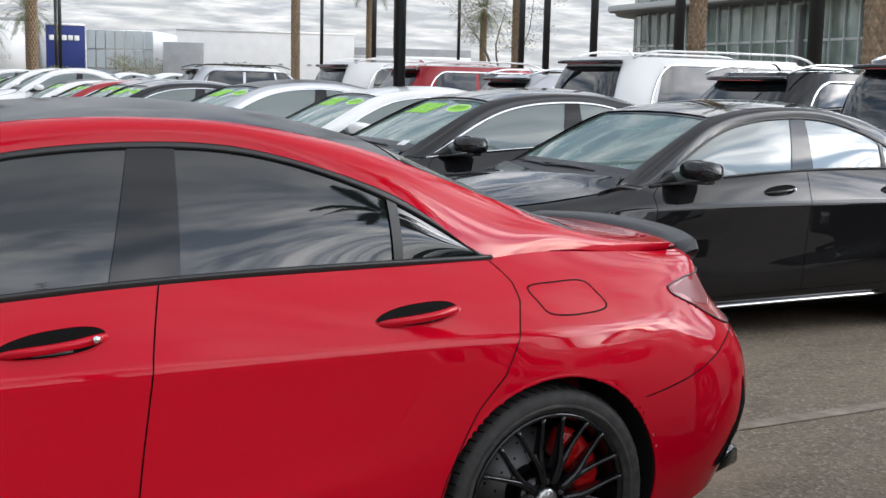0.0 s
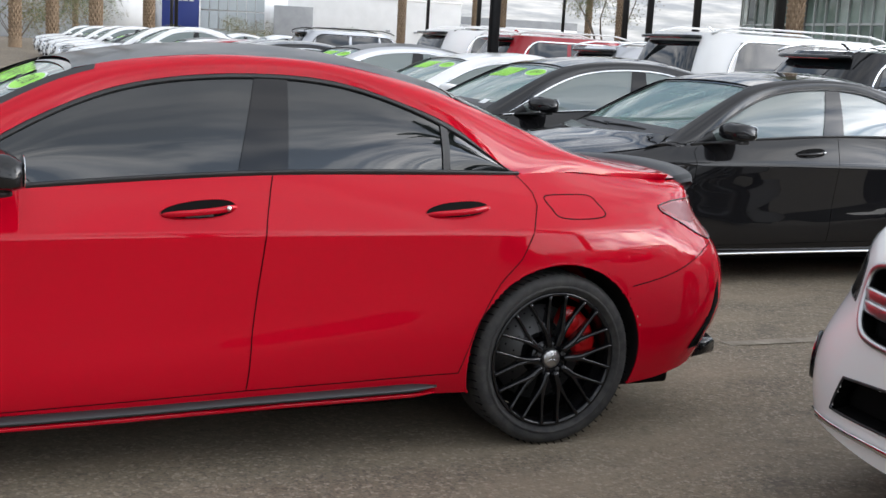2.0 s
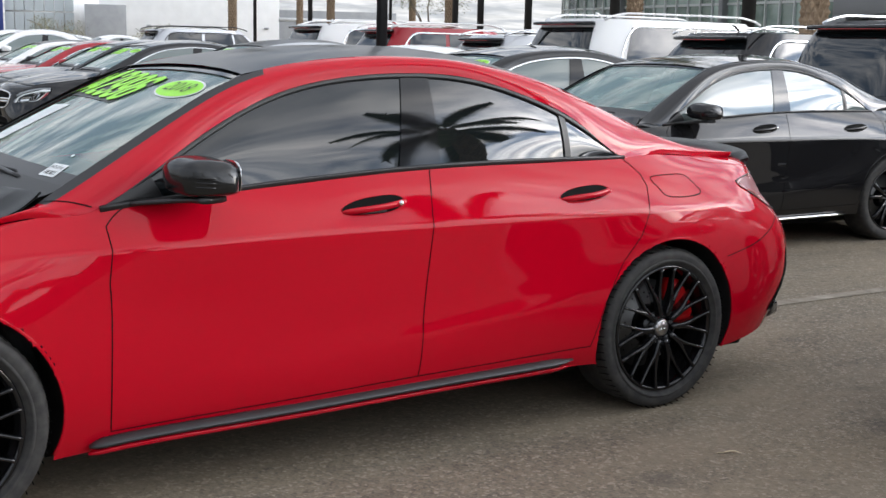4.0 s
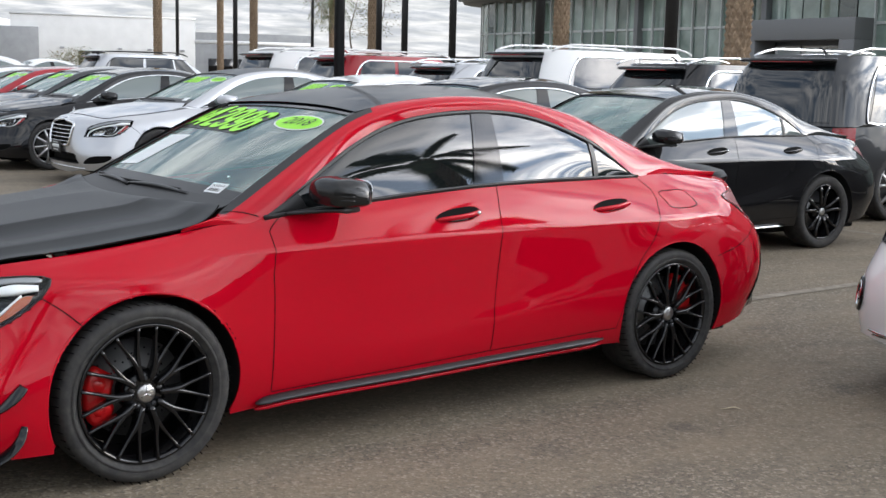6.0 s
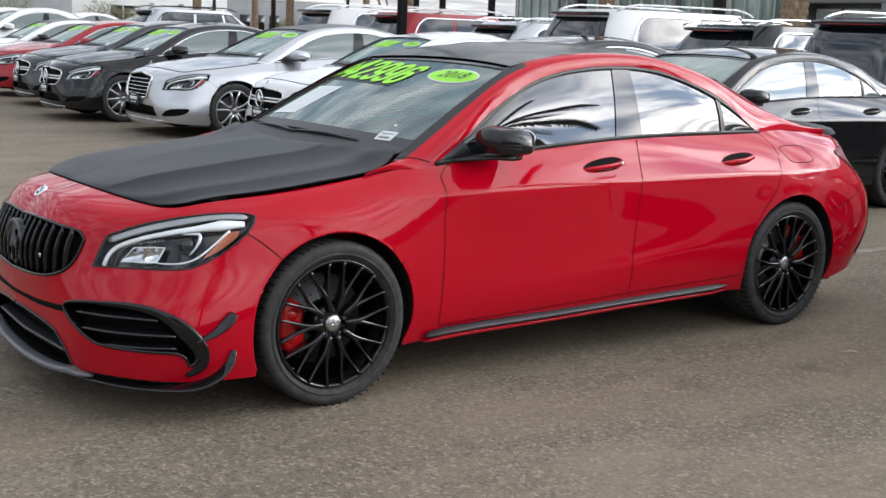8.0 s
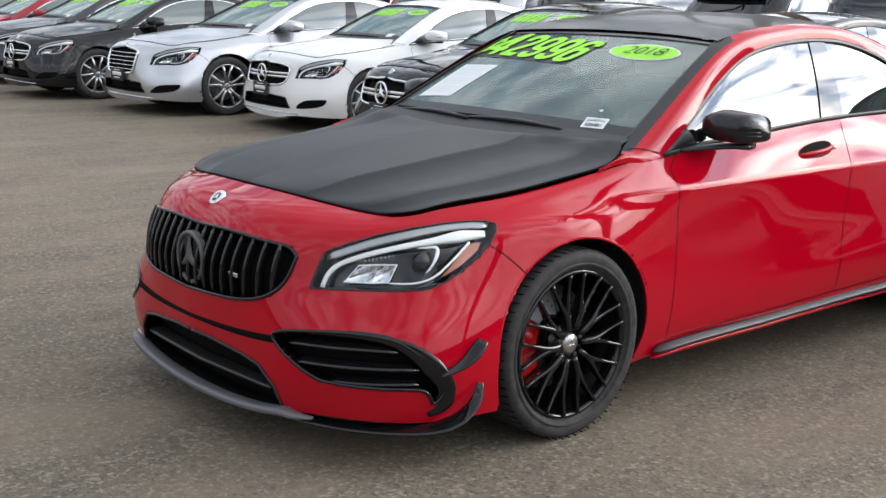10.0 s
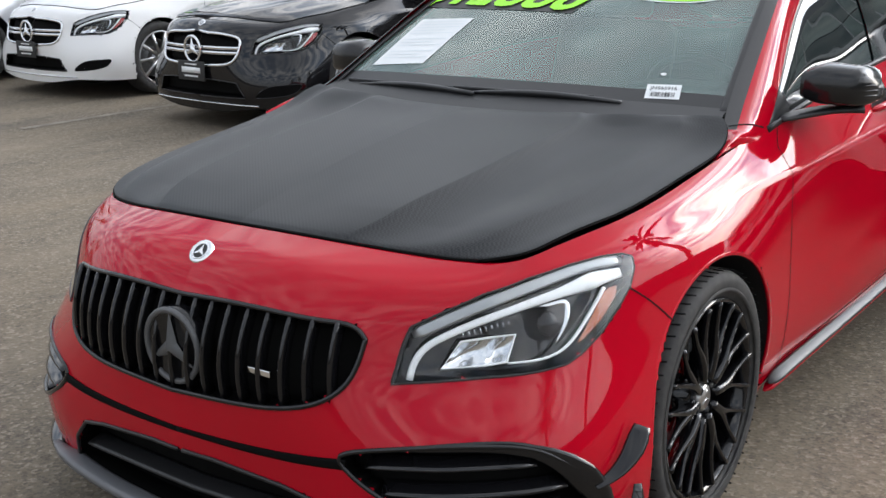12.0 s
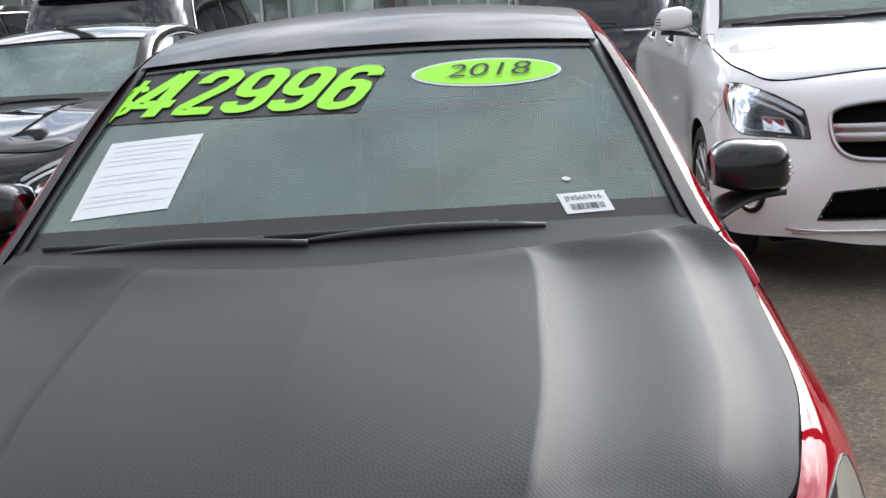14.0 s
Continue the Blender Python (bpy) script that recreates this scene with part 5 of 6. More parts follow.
    part("cabin_shelf", fit(box(2.45, -.55, .80, 3.0, .55, .93)), INTERIOR, root)
    wheel_m = Matrix.Translation((.98, -.36, .88)) @ Matrix.Rotation(radians(-25), 4, "Y")
    part("steering_wheel", fit(moved(merge(tube([(0, .178 * math.cos(a), .178 * math.sin(a)) for a in np.linspace(0, 6.283, 32, endpoint=False)], .014, 8, True), box(-.02, -.17, -.02, .02, .17, .02, .008), lens_shape(-.02, 0, 0, .03, .07, .06)), wheel_m)), LEATHER, root)
    if seats:
        for y in (-.37, .37):
            part("front_seat", fit(merge(box(1.15, y - .25, .42, 1.62, y + .25, .58, .05, 3), moved(box(-.07, -.25, 0, .07, .25, .58, .06, 3), Matrix.Translation((1.62, y, .52)) @ Matrix.Rotation(radians(20), 4, "Y")), moved(box(-.045, -.13, 0, .045, .13, .18, .04, 3), Matrix.Translation((1.83, y, 1.08)) @ Matrix.Rotation(radians(12), 4, "Y")))), LEATHER, root)
        part("rear_seat", fit(merge(box(2.05, -.62, .42, 2.5, .62, .56, .05, 3), moved(box(-.07, -.62, 0, .07, .62, .5, .05, 3), Matrix.Translation((2.45, 0, .5)) @ Matrix.Rotation(radians(22), 4, "Y")))), LEATHER, root)
        part("rear_view_mirror", fit(lens_shape(.98, 0, 1.205, .02, .11, .03, 16, 8, .6)), SATIN_BLACK, root)
    part("underbody", fit(box(-.70, -.66, .14, 3.35, .66, .26, .02)), SEAM, root)
    # wheels
    for x, at in ((0, 180), (wb, 35)):
        y = (.86 - .118) * ys
        for s in (-1, 1):
            mm = Matrix.Translation((x, s * y, r)) @ (Matrix.Rotation(math.pi, 4, "Z") if s > 0 else Matrix())
            wheel_parts(root, wheels, r, mm, wheel_mat, s, caliper, at if s < 0 else 180 - at, res)
    # notes on the screen
    def on_screen(y, z, lift_=.004):
        """A pose on the screen's face at a half width and height: x to a reader's right, y up the glass."""
        i = np.argmin(np.abs(screen[:, :, 2] - z) + 3 * np.abs(screen[:, :, 1] - y))
        a, b = i // screen.shape[1], i % screen.shape[1]
        p = screen[a, b]
        slope_ = Vector((screen[min(a + 1, 23), b] - screen[max(a - 1, 0), b])).normalized()
        right = Vector((0, -1, 0))
        nrm = right.cross(slope_).normalized()
        rot = Matrix((right, slope_, nrm)).transposed().to_4x4()
        k = (z - p[2]) / slope_.z
        return Matrix.Translation(Vector((p[0], y, p[2])) + slope_ * k + nrm * lift_) @ rot

    screen_sheet = Sheet(screen)
    if screen_sheet.n[12, 12][2] < 0:
        screen_sheet.n = -screen_sheet.n

    def drape(lot, off):
        """Lays a flat note onto the curve of the glass."""
        out = []
        for p in lot[0]:
            q = screen_sheet.find(p)
            i_, j_ = np.array([q[0]]), np.array([q[1]])
            out.append(tuple(screen_sheet.at(i_, j_)[0] + screen_sheet.at(i_, j_, screen_sheet.n)[0] * off))
        return out, lot[1]

    def plate_lot(corners, nx=12, ny=6):
        a, b, c_, d = [np.array(q, float) for q in corners]
        vs = [tuple((a * (1 - x) + b * x) * (1 - y) + (d * (1 - x) + c_ * x) * y) for x in np.linspace(0, 1, nx) for y in np.linspace(0, 1, ny)]
        return vs, grid_faces(nx, ny)

    def oval(a, b):
        vs = [(0, 0, 0)] + [(a * k * math.cos(q), b * k * math.sin(q), 0) for k in (.5, 1) for q in np.linspace(0, 6.283, 40, endpoint=False)]
        fs = [(0, 1 + k, 1 + (k + 1) % 40) for k in range(40)] + [(1 + k, 41 + k, 41 + (k + 1) % 40, 1 + (k + 1) % 40) for k in range(40)]
        return vs, fs

    if year:
        mo = on_screen(-.297, 1.234)
        st = part("year_sticker", fit(drape(moved(oval(.178, .070), mo), .002)), PAPER, windscreen, "lime oval sticker reading the year")
        part("sticker_field", fit(drape(moved(oval(.169, .062), mo), .003)), LIME, windscreen)
        part("sticker_text", fit(drape(letters(year, .086, mo @ Matrix.Diagonal((1.16, 1.06, 1, 1)), depth=0, shear=.28, bold=-.0006), .0075)), INK, windscreen)
    if price:
        mo = on_screen(.285, 1.222) @ Matrix.Rotation(radians(-3.5), 4, "Z")
        row = on_screen(.251, 1.226) @ Matrix.Rotation(radians(-5), 4, "Z")
        part("price_film", fit(drape(moved(plate_lot([(-.365, -.112, 0), (.305, -.112, 0), (.325, .112, 0), (-.315, .112, 0)]), mo), .002)), SATIN_BLACK, windscreen, "dark film behind the price digits")
        for k, ch in enumerate(price[1:]):
            spot = row @ Matrix.Translation(((k - 2) * .115, 0, 0)) @ Matrix.Rotation(math.pi if ch == "6" else 0, 4, "Z")
            for line in STROKES["9" if ch == "6" else ch]:
                part("price_digit", fit(drape(moved(stroke(line, .035, .19), spot), .006)), LIME, windscreen, "large lime price digit")
        for line in STROKES["$"]:
            part("price_digit", fit(drape(moved(stroke(line, .017, .19), mo @ Matrix.Translation((-.280, -.012, 0))), .006)), LIME, windscreen, "lime dollar sign")
    if price_bars:
        mo = on_screen(.25, 1.222)
        for k in range(5):
            part("price_mark", fit(drape(moved(plate_lot([(k * .085 - .22, -.09, 0), (k * .085 - .155, -.09, 0), (k * .085 - .115, .09, 0), (k * .085 - .18, .09, 0)], 2, 3), mo), .003)), LIME, windscreen, "lime price mark")
    if price or price_bars:
        mo = on_screen(-.484, .991) @ Matrix.Rotation(radians(9), 4, "Z")
        part("stock_tag", fit(drape(moved(plate_lot([(-.05, -.033, 0), (.05, -.033, 0), (.05, .033, 0), (-.05, .033, 0)], 4, 4), mo), .003)), PAPER, windscreen, "white stock tag with a bar code")
    if price:
        part("tag_text", fit(drape(letters("JN565916", .0215, mo @ Matrix.Translation((0, .014, 0)) @ Matrix.Diagonal((.9, 1, 1, 1)), depth=0), .0042)), INK, windscreen)
        rnd = random.Random(3)
        bars_, x_ = [], -.036
        while x_ < .036:
            w_ = rnd.choice((.0008, .0014, .0022))
            bars_.append(plate_lot([(x_, -.024, 0), (x_ + w_, -.024, 0), (x_ + w_, -.004, 0), (x_, -.004, 0)], 2, 2))
            x_ += w_ + rnd.choice((.001, .0016, .0024))
        part("bar_code", fit(drape(moved(merge(*bars_), mo), .0042)), INK, windscreen)
        part("tag_strip", fit(drape(moved(plate_lot([(-.028, -.004, 0), (.028, -.004, 0), (.028, .004, 0), (-.028, .004, 0)], 3, 2), on_screen(-.486, .959) @ Matrix.Rotation(radians(6), 4, "Z")), .003)), PALE_INK, windscreen)
        part("tag_dot", fit(drape(moved(oval(.009, .007), on_screen(-.453, 1.032)), .003)), PAPER, windscreen)
        mo = on_screen(.467, 1.081)
        turn_ = mo @ Matrix.Rotation(radians(1), 4, "Z")
        part("paper_notice", fit(drape(moved(plate_lot([(-.106, -.141, 0), (.106, -.141, 0), (.107, .141, 0), (-.107, .141, 0)], 8, 8), turn_), .002)), PAPER, windscreen, "white printed notice behind the glass")
        faint = principled("faint_print", (.70, .75, .76), .6)
        for k in range(13):
            if k not in (5, 9):
                e_, z_ = .09 - .045 * (k % 4 == 3), .118 - .0185 * k
                part("notice_line", fit(drape(moved(plate_lot([(-.09, z_, 0), (e_, z_, 0), (e_, z_ + .0042, 0), (-.09, z_ + .0042, 0)], 5, 2), turn_), .003)), faint, windscreen)
    return root, windscreen, on_screen, fit


# ---- ground ----
def asphalt():
    m = principled("asphalt", (0.1, 0.09, 0.07), 0.85, Specular_IOR_Level=0.15)
    nd, lk = m.node_tree.nodes, m.node_tree.links
    tc = nd.new("ShaderNodeTexCoord")
    cells = []
    for scale in (75, 150):
        v = nd.new("ShaderNodeTexVoronoi")
        v.inputs["Scale"].default_value = scale
        lk.new(tc.outputs["Object"], v.inputs["Vector"])
        sep = nd.new("ShaderNodeSeparateColor")
        lk.new(v.outputs["Color"], sep.inputs[0])
        cells.append((v, sep.outputs[0], sep.outputs[1]))
    stain = noise_node(m, .45, 6, .62)
    streak = noise_node(m, 1.3, 6, .6, (.4, 1.2, 1))
    blot = noise_node(m, 2.6, 4, .5)
    fine = noise_node(m, 22, 5, .7)
    base = ramp(m, stain.outputs[0], [(.32, (.130, .107, .078)), (.52, (.180, .147, .105)), (.70, (.232, .187, .130))])
    # light and dark stones in the binder
    base = blend(m, ramp(m, cells[0][1], [(.72, 0.0), (.84, .65)]), base, (.40, .345, .27))
    base = blend(m, ramp(m, cells[0][2], [(.70, 0.0), (.82, .5)]), base, (.060, .052, .043))
    base = blend(m, ramp(m, cells[1][1], [(.62, 0.0), (.85, .5)]), base, (.225, .19, .145))
    base = blend(m, ramp(m, cells[1][2], [(.66, 0.0), (.85, .5)]), base, (.058, .050, .041))
    # blown sand, and the darker patches that cars leave
    base = blend(m, ramp(m, streak.outputs[0], [(.44, 0.0), (.70, .62)]), base, (.270, .214, .145))
    base = blend(m, ramp(m, blot.outputs[0], [(.62, 0.0), (.76, .55)]), base, (.055, .050, .044))
    drift = noise_node(m, .8, 9, .68, (.55, 1.3, 1))
    mottle = noise_node(m, 4.5, 8, .7)
    base = blend(m, ramp(m, drift.outputs[0], [(.48, 0.0), (.66, .62)]), base, (.300, .245, .178))
    base = blend(m, ramp(m, drift.outputs[0], [(.30, .55), (.42, 0.0)]), base, (.085, .074, .060))
    base = blend(m, ramp(m, mottle.outputs[0], [(.56, 0.0), (.72, .38)]), base, (.100, .080, .058))
    base = blend(m, .22, base, ramp(m, fine.outputs[0], [(.35, (.05, .045, .04)), (.7, (.25, .225, .19))]))
    feed(m, "Base Color", base)
    feed(m, "Roughness", ramp(m, stain.outputs[0], [(.35, .7), (.65, .92)]))
    feed(m, "Normal", bump(m, cells[0][0].outputs["Distance"], .35, .003))
    return m


ASPHALT = asphalt()
ground = new("ground", mesh_of("ground", [(x, y, 0) for x in (-300, 300) for y in (-300, 300)], [(0, 2, 3, 1)], False))
ground.data.materials.append(ASPHALT)
tagged(ground, "worn sandy grey asphalt car park", "ground", kind="structure")


# ---- the cars ----
def at(x, y, turn=0.0):
    return pose(x, y, 0, 0, 0, turn)


hero, hero_screen, hero_on, hero_fit = build_saloon(
    "red_saloon", "glossy red four-door coupe with black carbon bonnet and black wheels", "", at(0, 0), RED, CARBON, ROOF_BLACK, "amg", SATIN_BLACK, "cross", GLOSS_BLACK, CALIPER,
    r=.321, price="$42996", year="2018", aero=True, plate=False, mirror=MIRROR_CAP)
build_saloon("black_coupe", "glossy black four-door coupe parked in the row", "parked row", at(4.72, 2.59, -4.7), BLACK_PAINT, front="bars", trim=SATIN_BLACK, wheels="twin", wheel_mat=GLOSS_BLACK, mirror=GLOSS_BLACK, res=.6)
build_saloon("black_saloon", "black saloon with chrome grille and lime price marks", "parked row", at(4.43, 4.75, -6), BLACK_PAINT, fo=.92, wb=2.9, ro=1.05, ys=1.03, zs=1.03, r=.33, res=.6, price_bars=True, year="2019", mirror=GLOSS_BLACK)
build_saloon("white_saloon", "white saloon with chrome grille and lime price marks", "parked row", at(4.89, 7.51, -4.4), WHITE_PAINT, fo=.88, wb=2.84, ro=1.0, ys=1.02, zs=1.02, r=.33, res=.6, price_bars=True, year="2019")
build_saloon("silver_saloon", "large silver limousine with a slatted chrome grille", "parked row", at(4.45, 9.83, -1), SILVER_PAINT, roof=ROOF_BLACK, front="slats", wheels="twin", fo=1.0, wb=3.1, ro=1.2, ys=1.07, zs=1.05, r=.345, res=.6, price_bars=True, year="2019")
build_saloon("black_saloon", "black saloon with bright window trim", "parked row", at(4.03, 12.38, -1.6), BLACK_PAINT, fo=.88, wb=2.84, ys=1.02, zs=1.02, r=.33, res=.6, price_bars=True, year="2019", mirror=GLOSS_BLACK)
build_saloon("white_crossover", "white compact crossover with a twin-bar grille", "parked row", at(4.13, -2.18, -.5), WHITE_PAINT, front="cross", wb=2.7, zs=1.14, lift=.06, r=.345, res=.85, plate=False)


# litter on the asphalt
DRY = principled("dry_leaf", (.50, .42, .28), .8)
twig = thing("dry_leaf", "pale curled dry leaf lying on the asphalt", "leaf", "", at(2.53, -1.39, -40))
part("blade", sweep(spline([(-.03, 0, .004), (-.012, .006, .008), (.012, .007, .009), (.032, -.002, .005)], 12), .010, .003, (0, 0, 1), [.3, .6, .9, 1, 1, 1, 1, .95, .8, .6, .4, .2]), DRY, twig)
part("stalk", tube([(-.03, 0, .004), (-.042, -.004, .004), (-.052, -.002, .003)], .0016, 6), DRY, twig)


# worn bay lines, each a thin film of paint on the asphalt
LINE = principled("worn_white_line", (.50, .48, .44), .8)
_n = noise_node(LINE, 7, 6, .7)
feed(LINE, "Base Color", ramp(LINE, _n.outputs[0], [(.40, (.15, .125, .092)), (.58, (.235, .205, .16)), (.78, (.35, .32, .27))]))
for x0, x1, y0, y1 in ((2.85, 7.6, 6.05, 5.85), (2.97, 7.6, 9.32, 9.1), (4.4, 8.4, .30, .18), (3.0, 7.8, -3.9, -4.1)):
    ob = new("bay_line", mesh_of("bay_line", [(x0, y0 - .045, .004), (x1, y1 - .045, .004), (x1, y1 + .045, .004), (x0, y0 + .045, .004)], [(0, 1, 2, 3)], False))
    ob.data.materials.append(LINE)
    tagged(ob, "worn faint white bay line on asphalt", "road marking", kind="structure")
ob = new("bay_line", mesh_of("bay_line", [(8.62, -4, .004), (8.72, -4, .004), (8.72, 30, .004), (8.62, 30, .004)], [(0, 1, 2, 3)], False))
ob.data.materials.append(LINE)
tagged(ob, "worn white line between the two rows", "road marking", kind="structure")


# ---- taller cars of the second row ----
def ring_at(z, levels, n):
    """The outline of a tall car at a height: x back, half width, rounded corners; from the nose round one side and back."""
    zs = [q[0] for q in levels]
    x0, x1, w, p = [curve1(zs, [q[k] for q in levels], z)[0] for k in (1, 2, 3, 4)]
    a = np.linspace(0, 2 * math.pi, n, endpoint=False)
    f = lambda v: np.sign(v) * np.abs(v) ** p
    return np.stack([(x0 + x1) / 2 - (x1 - x0) / 2 * f(np.cos(a)), w * f(np.sin(a)), np.full(n, z)], 1)


def build_suv(name, label, group, m, paint, height=1.65, length=4.7, half=.94, rails=None, res=1.0, roof=None):
    root = thing(name, label, "car", group, m)
    h, ln = height, length
    x0 = -.88
    x1 = x0 + ln
    lv = [(.24, x0 + .06, x1 - .10, half * .93, .42), (.45, x0, x1 - .01, half * .99, .40), (.75, x0 + .03, x1, half, .40), (.98, x0 + .14, x1 - .05, half * .97, .40)]
    low = [ring_at(z, lv, 96) for z in np.linspace(.24, 1.0, 14)]
    up = [(1.0, x0 + 1.10, x1 - .10, half * .90, .34), (1.2, x0 + 1.35, x1 - .22, half * .85, .36), (1.45, x0 + 1.72, x1 - .42, half * .765, .38), (h - .03, x0 + 2.05, x1 - .58, half * .69, .42)]
    if h > 1.75:
        up = [(1.0, x0 + 1.10, x1 - .06, half * .92, .30), (1.3, x0 + 1.45, x1 - .14, half * .86, .32), (1.6, x0 + 1.85, x1 - .26, half * .78, .34), (h - .03, x0 + 2.05, x1 - .36, half * .73, .38)]
    high = [ring_at(z, up, 96) for z in np.linspace(1.0, h - .03, 12)]
    g = np.stack(low)
    part("body", (g.reshape(-1, 3), grid_faces(len(low), 96, False, True)), paint, root)
    shoulder = np.stack([low[-1], (low[-1] + high[0]) / 2 + (0, 0, .025), high[0]])
    part("shoulder", (shoulder.reshape(-1, 3), grid_faces(3, 96, False, True)), paint, root)
    g = np.stack(high)
    part("cabin", (g.reshape(-1, 3), grid_faces(len(high), 96, False, True)), paint, root)
    top = high[-1]
    mid_ = top.mean(0)
    cap = np.stack([mid_ + (top - mid_) * s + np.array([0, 0, .035 * (1 - s * s) + .0]) for s in (1, .96, .85, .6, .3, .02)])
    part("roof", (cap.reshape(-1, 3), grid_faces(6, 96, False, True)), roof or paint, root)
    zs = np.linspace(1.0, h - .03, 12)

    def patch(nm, a0, a1, z0, z1, mat, out=.006, n=16, lab="", lean=0.0):
        rows = []
        for z in np.linspace(z0, z1, 8):
            r_ = ring_at(z, up if z > 1.0 else lv, 720)
            d = lean * (z - z0) / (z1 - z0)
            idx = np.linspace(a0 + d, a1 + d, n) / 360 * 720
            c_ = np.array([(x0 + x1) / 2, 0, z])
            p = r_[idx.astype(int) % 720]
            q = p - c_
            q[:, 0] *= .25
            q /= np.linalg.norm(q, axis=1, keepdims=True)
            rows.append(p + q * out)
        gg = np.stack(rows)
        return part(nm, (gg.reshape(-1, 3), grid_faces(8, n)), mat, root, lab)

    def side_pane(nm, xa0, xa1, xb0, xb1, z0, z1, mat, s, out=.006):
        rows = []
        for v in np.linspace(0, 1, 8):
            z = z0 + (z1 - z0) * v
            r_ = ring_at(z, up, 720)
            r_ = r_[r_[:, 1] * s > half * .35]
            r_ = r_[np.argsort(r_[:, 0])]
            xs = np.linspace(xa0 + (xb0 - xa0) * v, xa1 + (xb1 - xa1) * v, 14)
            rows.append(np.stack([xs, np.interp(xs, r_[:, 0], r_[:, 1]) + s * out, np.full(14, z)], 1))
        gg = np.stack(rows)
        return part(nm, (gg.reshape(-1, 3), grid_faces(8, 14)), mat, root)

    zt = h - .11
    tall = h > 1.75
    ra = 31 if tall else 29
    rw = patch("rear_window", 180 - ra, 180 + ra, 1.04, zt - .03, TINT, .008, 20, "dark tinted tailgate window")
    for s in (-1, 1):
        side_pane("front_window", x0 + 1.55, x0 + 2.28, x0 + 2.05, x0 + 2.34, 1.04, zt - .02, TINT, s)
        side_pane("rear_side_window", x0 + 2.33, x0 + 3.15, x0 + 2.39, x0 + 3.10, 1.04, zt - .02, TINT, s)
        side_pane("quarter_window", x0 + 3.22, x1 - .62, x0 + 3.17, x1 - .86, 1.04, zt - .02, TINT, s)
        def skin(x, z):
            r_ = ring_at(z, up, 720)
            r_ = r_[r_[:, 1] * s > half * .35]
            r_ = r_[np.argsort(r_[:, 0])]
            return (x, float(np.interp(x, r_[:, 0], r_[:, 1])) + s * .010, z)

        # bright surround: over the panes, down the rear pillar and back along the waist
        crown = [skin(x, zt - .05 * max(0, (x0 + 2.6 - x) / .7) ** 2) for x in np.linspace(x0 + 1.95, x1 - 1.0, 14)]
        fall = [skin(x1 - 1.0 + .42 * math.sin(a), 1.03 + (zt - 1.03) * (.5 + .5 * math.cos(a * 2)) ** .7) for a in np.linspace(.15, 1.5, 9)]
        waist = [skin(x, 1.025) for x in np.linspace(x1 - .72, x0 + 1.6, 8)]
        part("window_trim", sweep(crown + fall + waist, .024, .012, (0, s, .3)), SATIN_BLACK if rails == SATIN_BLACK else CHROME, root)
        ra_, rb_ = x0 + 1.95, x1 - .50
        rl = [(x, s * half * .655, h - .035 + .085 * min(1, min(x - ra_, rb_ - x) / .34) ** .6 - .03 * ((x - ra_) / (rb_ - ra_) - .45) ** 2) for x in np.linspace(ra_, rb_, 30)]
        part("roof_bar", sweep(rl, .028, .026, (0, 0, 1)), rails or CHROME, root, "bright roof rail")
        a_ = 180 - s * 41
        patch("tail_lamp", a_ - 9, a_ + 9, .80, .99, TAIL_RED, .012, 12, "red tail lamp")
        mp_ = Matrix.Translation((x0 + 1.62, s * (half + .09), 1.08))
        part("side_mirror", moved(lens_shape(0, 0, 0, .09, .11, .075, 18, 10, .75), mp_), paint, root)
    e = ring_at(zt + .02, up, 720)
    lip = [tuple(e[int(a * 2) % 720] + np.array([.04, 0, .0])) for a in np.linspace(180 - ra - 4, 180 + ra + 4, 16)]
    part("tailgate_spoiler", sweep(lip, .20, .045, (0, 0, 1)), GLOSS_BLACK if res > .5 else paint, root, "tailgate spoiler with a brake light")
    part("brake_light", sweep([tuple(np.array(p) + np.array([.085, 0, -.018])) for p in lip[5:11]], .03, .012, (0, 0, 1)), TAIL_RED, root)
    part("rear_wiper", sweep([(x1 - .085, -.18, 1.07), (x1 - .085, .02, 1.085), (x1 - .085, .22, 1.07)], .02, .02, (1, 0, 0)), SATIN_BLACK, root)
    part("number_plate", box(x1 + .002, -.155, .80, x1 + .012, .155, .95, .003), INK, root, "black dealer plate with pale bars")
    part("plate_bar", box(x1 + .011, -.11, .86, x1 + .014, .11, .90), PAPER, root)
    part("plate_bar", box(x1 + .011, -.12, .925, x1 + .014, .12, .937), PAPER, root)
    part("rear_bumper", moved(box(x1 - .12, -half * .8, .28, x1 + .035, half * .8, .56, .05, 3), Matrix()), PLASTIC, root)
    for s in (-1, 1):
        part("exhaust_trim", box(x1 + .02, s * .5 - .07, .36, x1 + .045, s * .5 + .07, .41, .012), CHROME, root)
    part("antenna", sweep([(x1 - .95, 0, h), (x1 - .88, 0, h + .05), (x1 - .84, 0, h + .055)], .02, .02, (0, 0, 1)), paint, root)
    part("badge_bar", box(x1 - .01, .28, .995, x1 + .004, .55, 1.015), CHROME, root)
    for x in (0, ln * .605):
        for s in (-1, 1):
            mm = Matrix.Translation((x, s * (half - .13), .365)) @ (Matrix.Rotation(math.pi, 4, "Z") if s > 0 else Matrix())
            wheel_parts(root, "twin", .365, mm, ALU, s, None, 0, .5)
    return root


def facing_away(x_tail, y, length, turn=0.0):
    return pose(x_tail + length - .88, y, 0, 0, 0, 180 + turn)


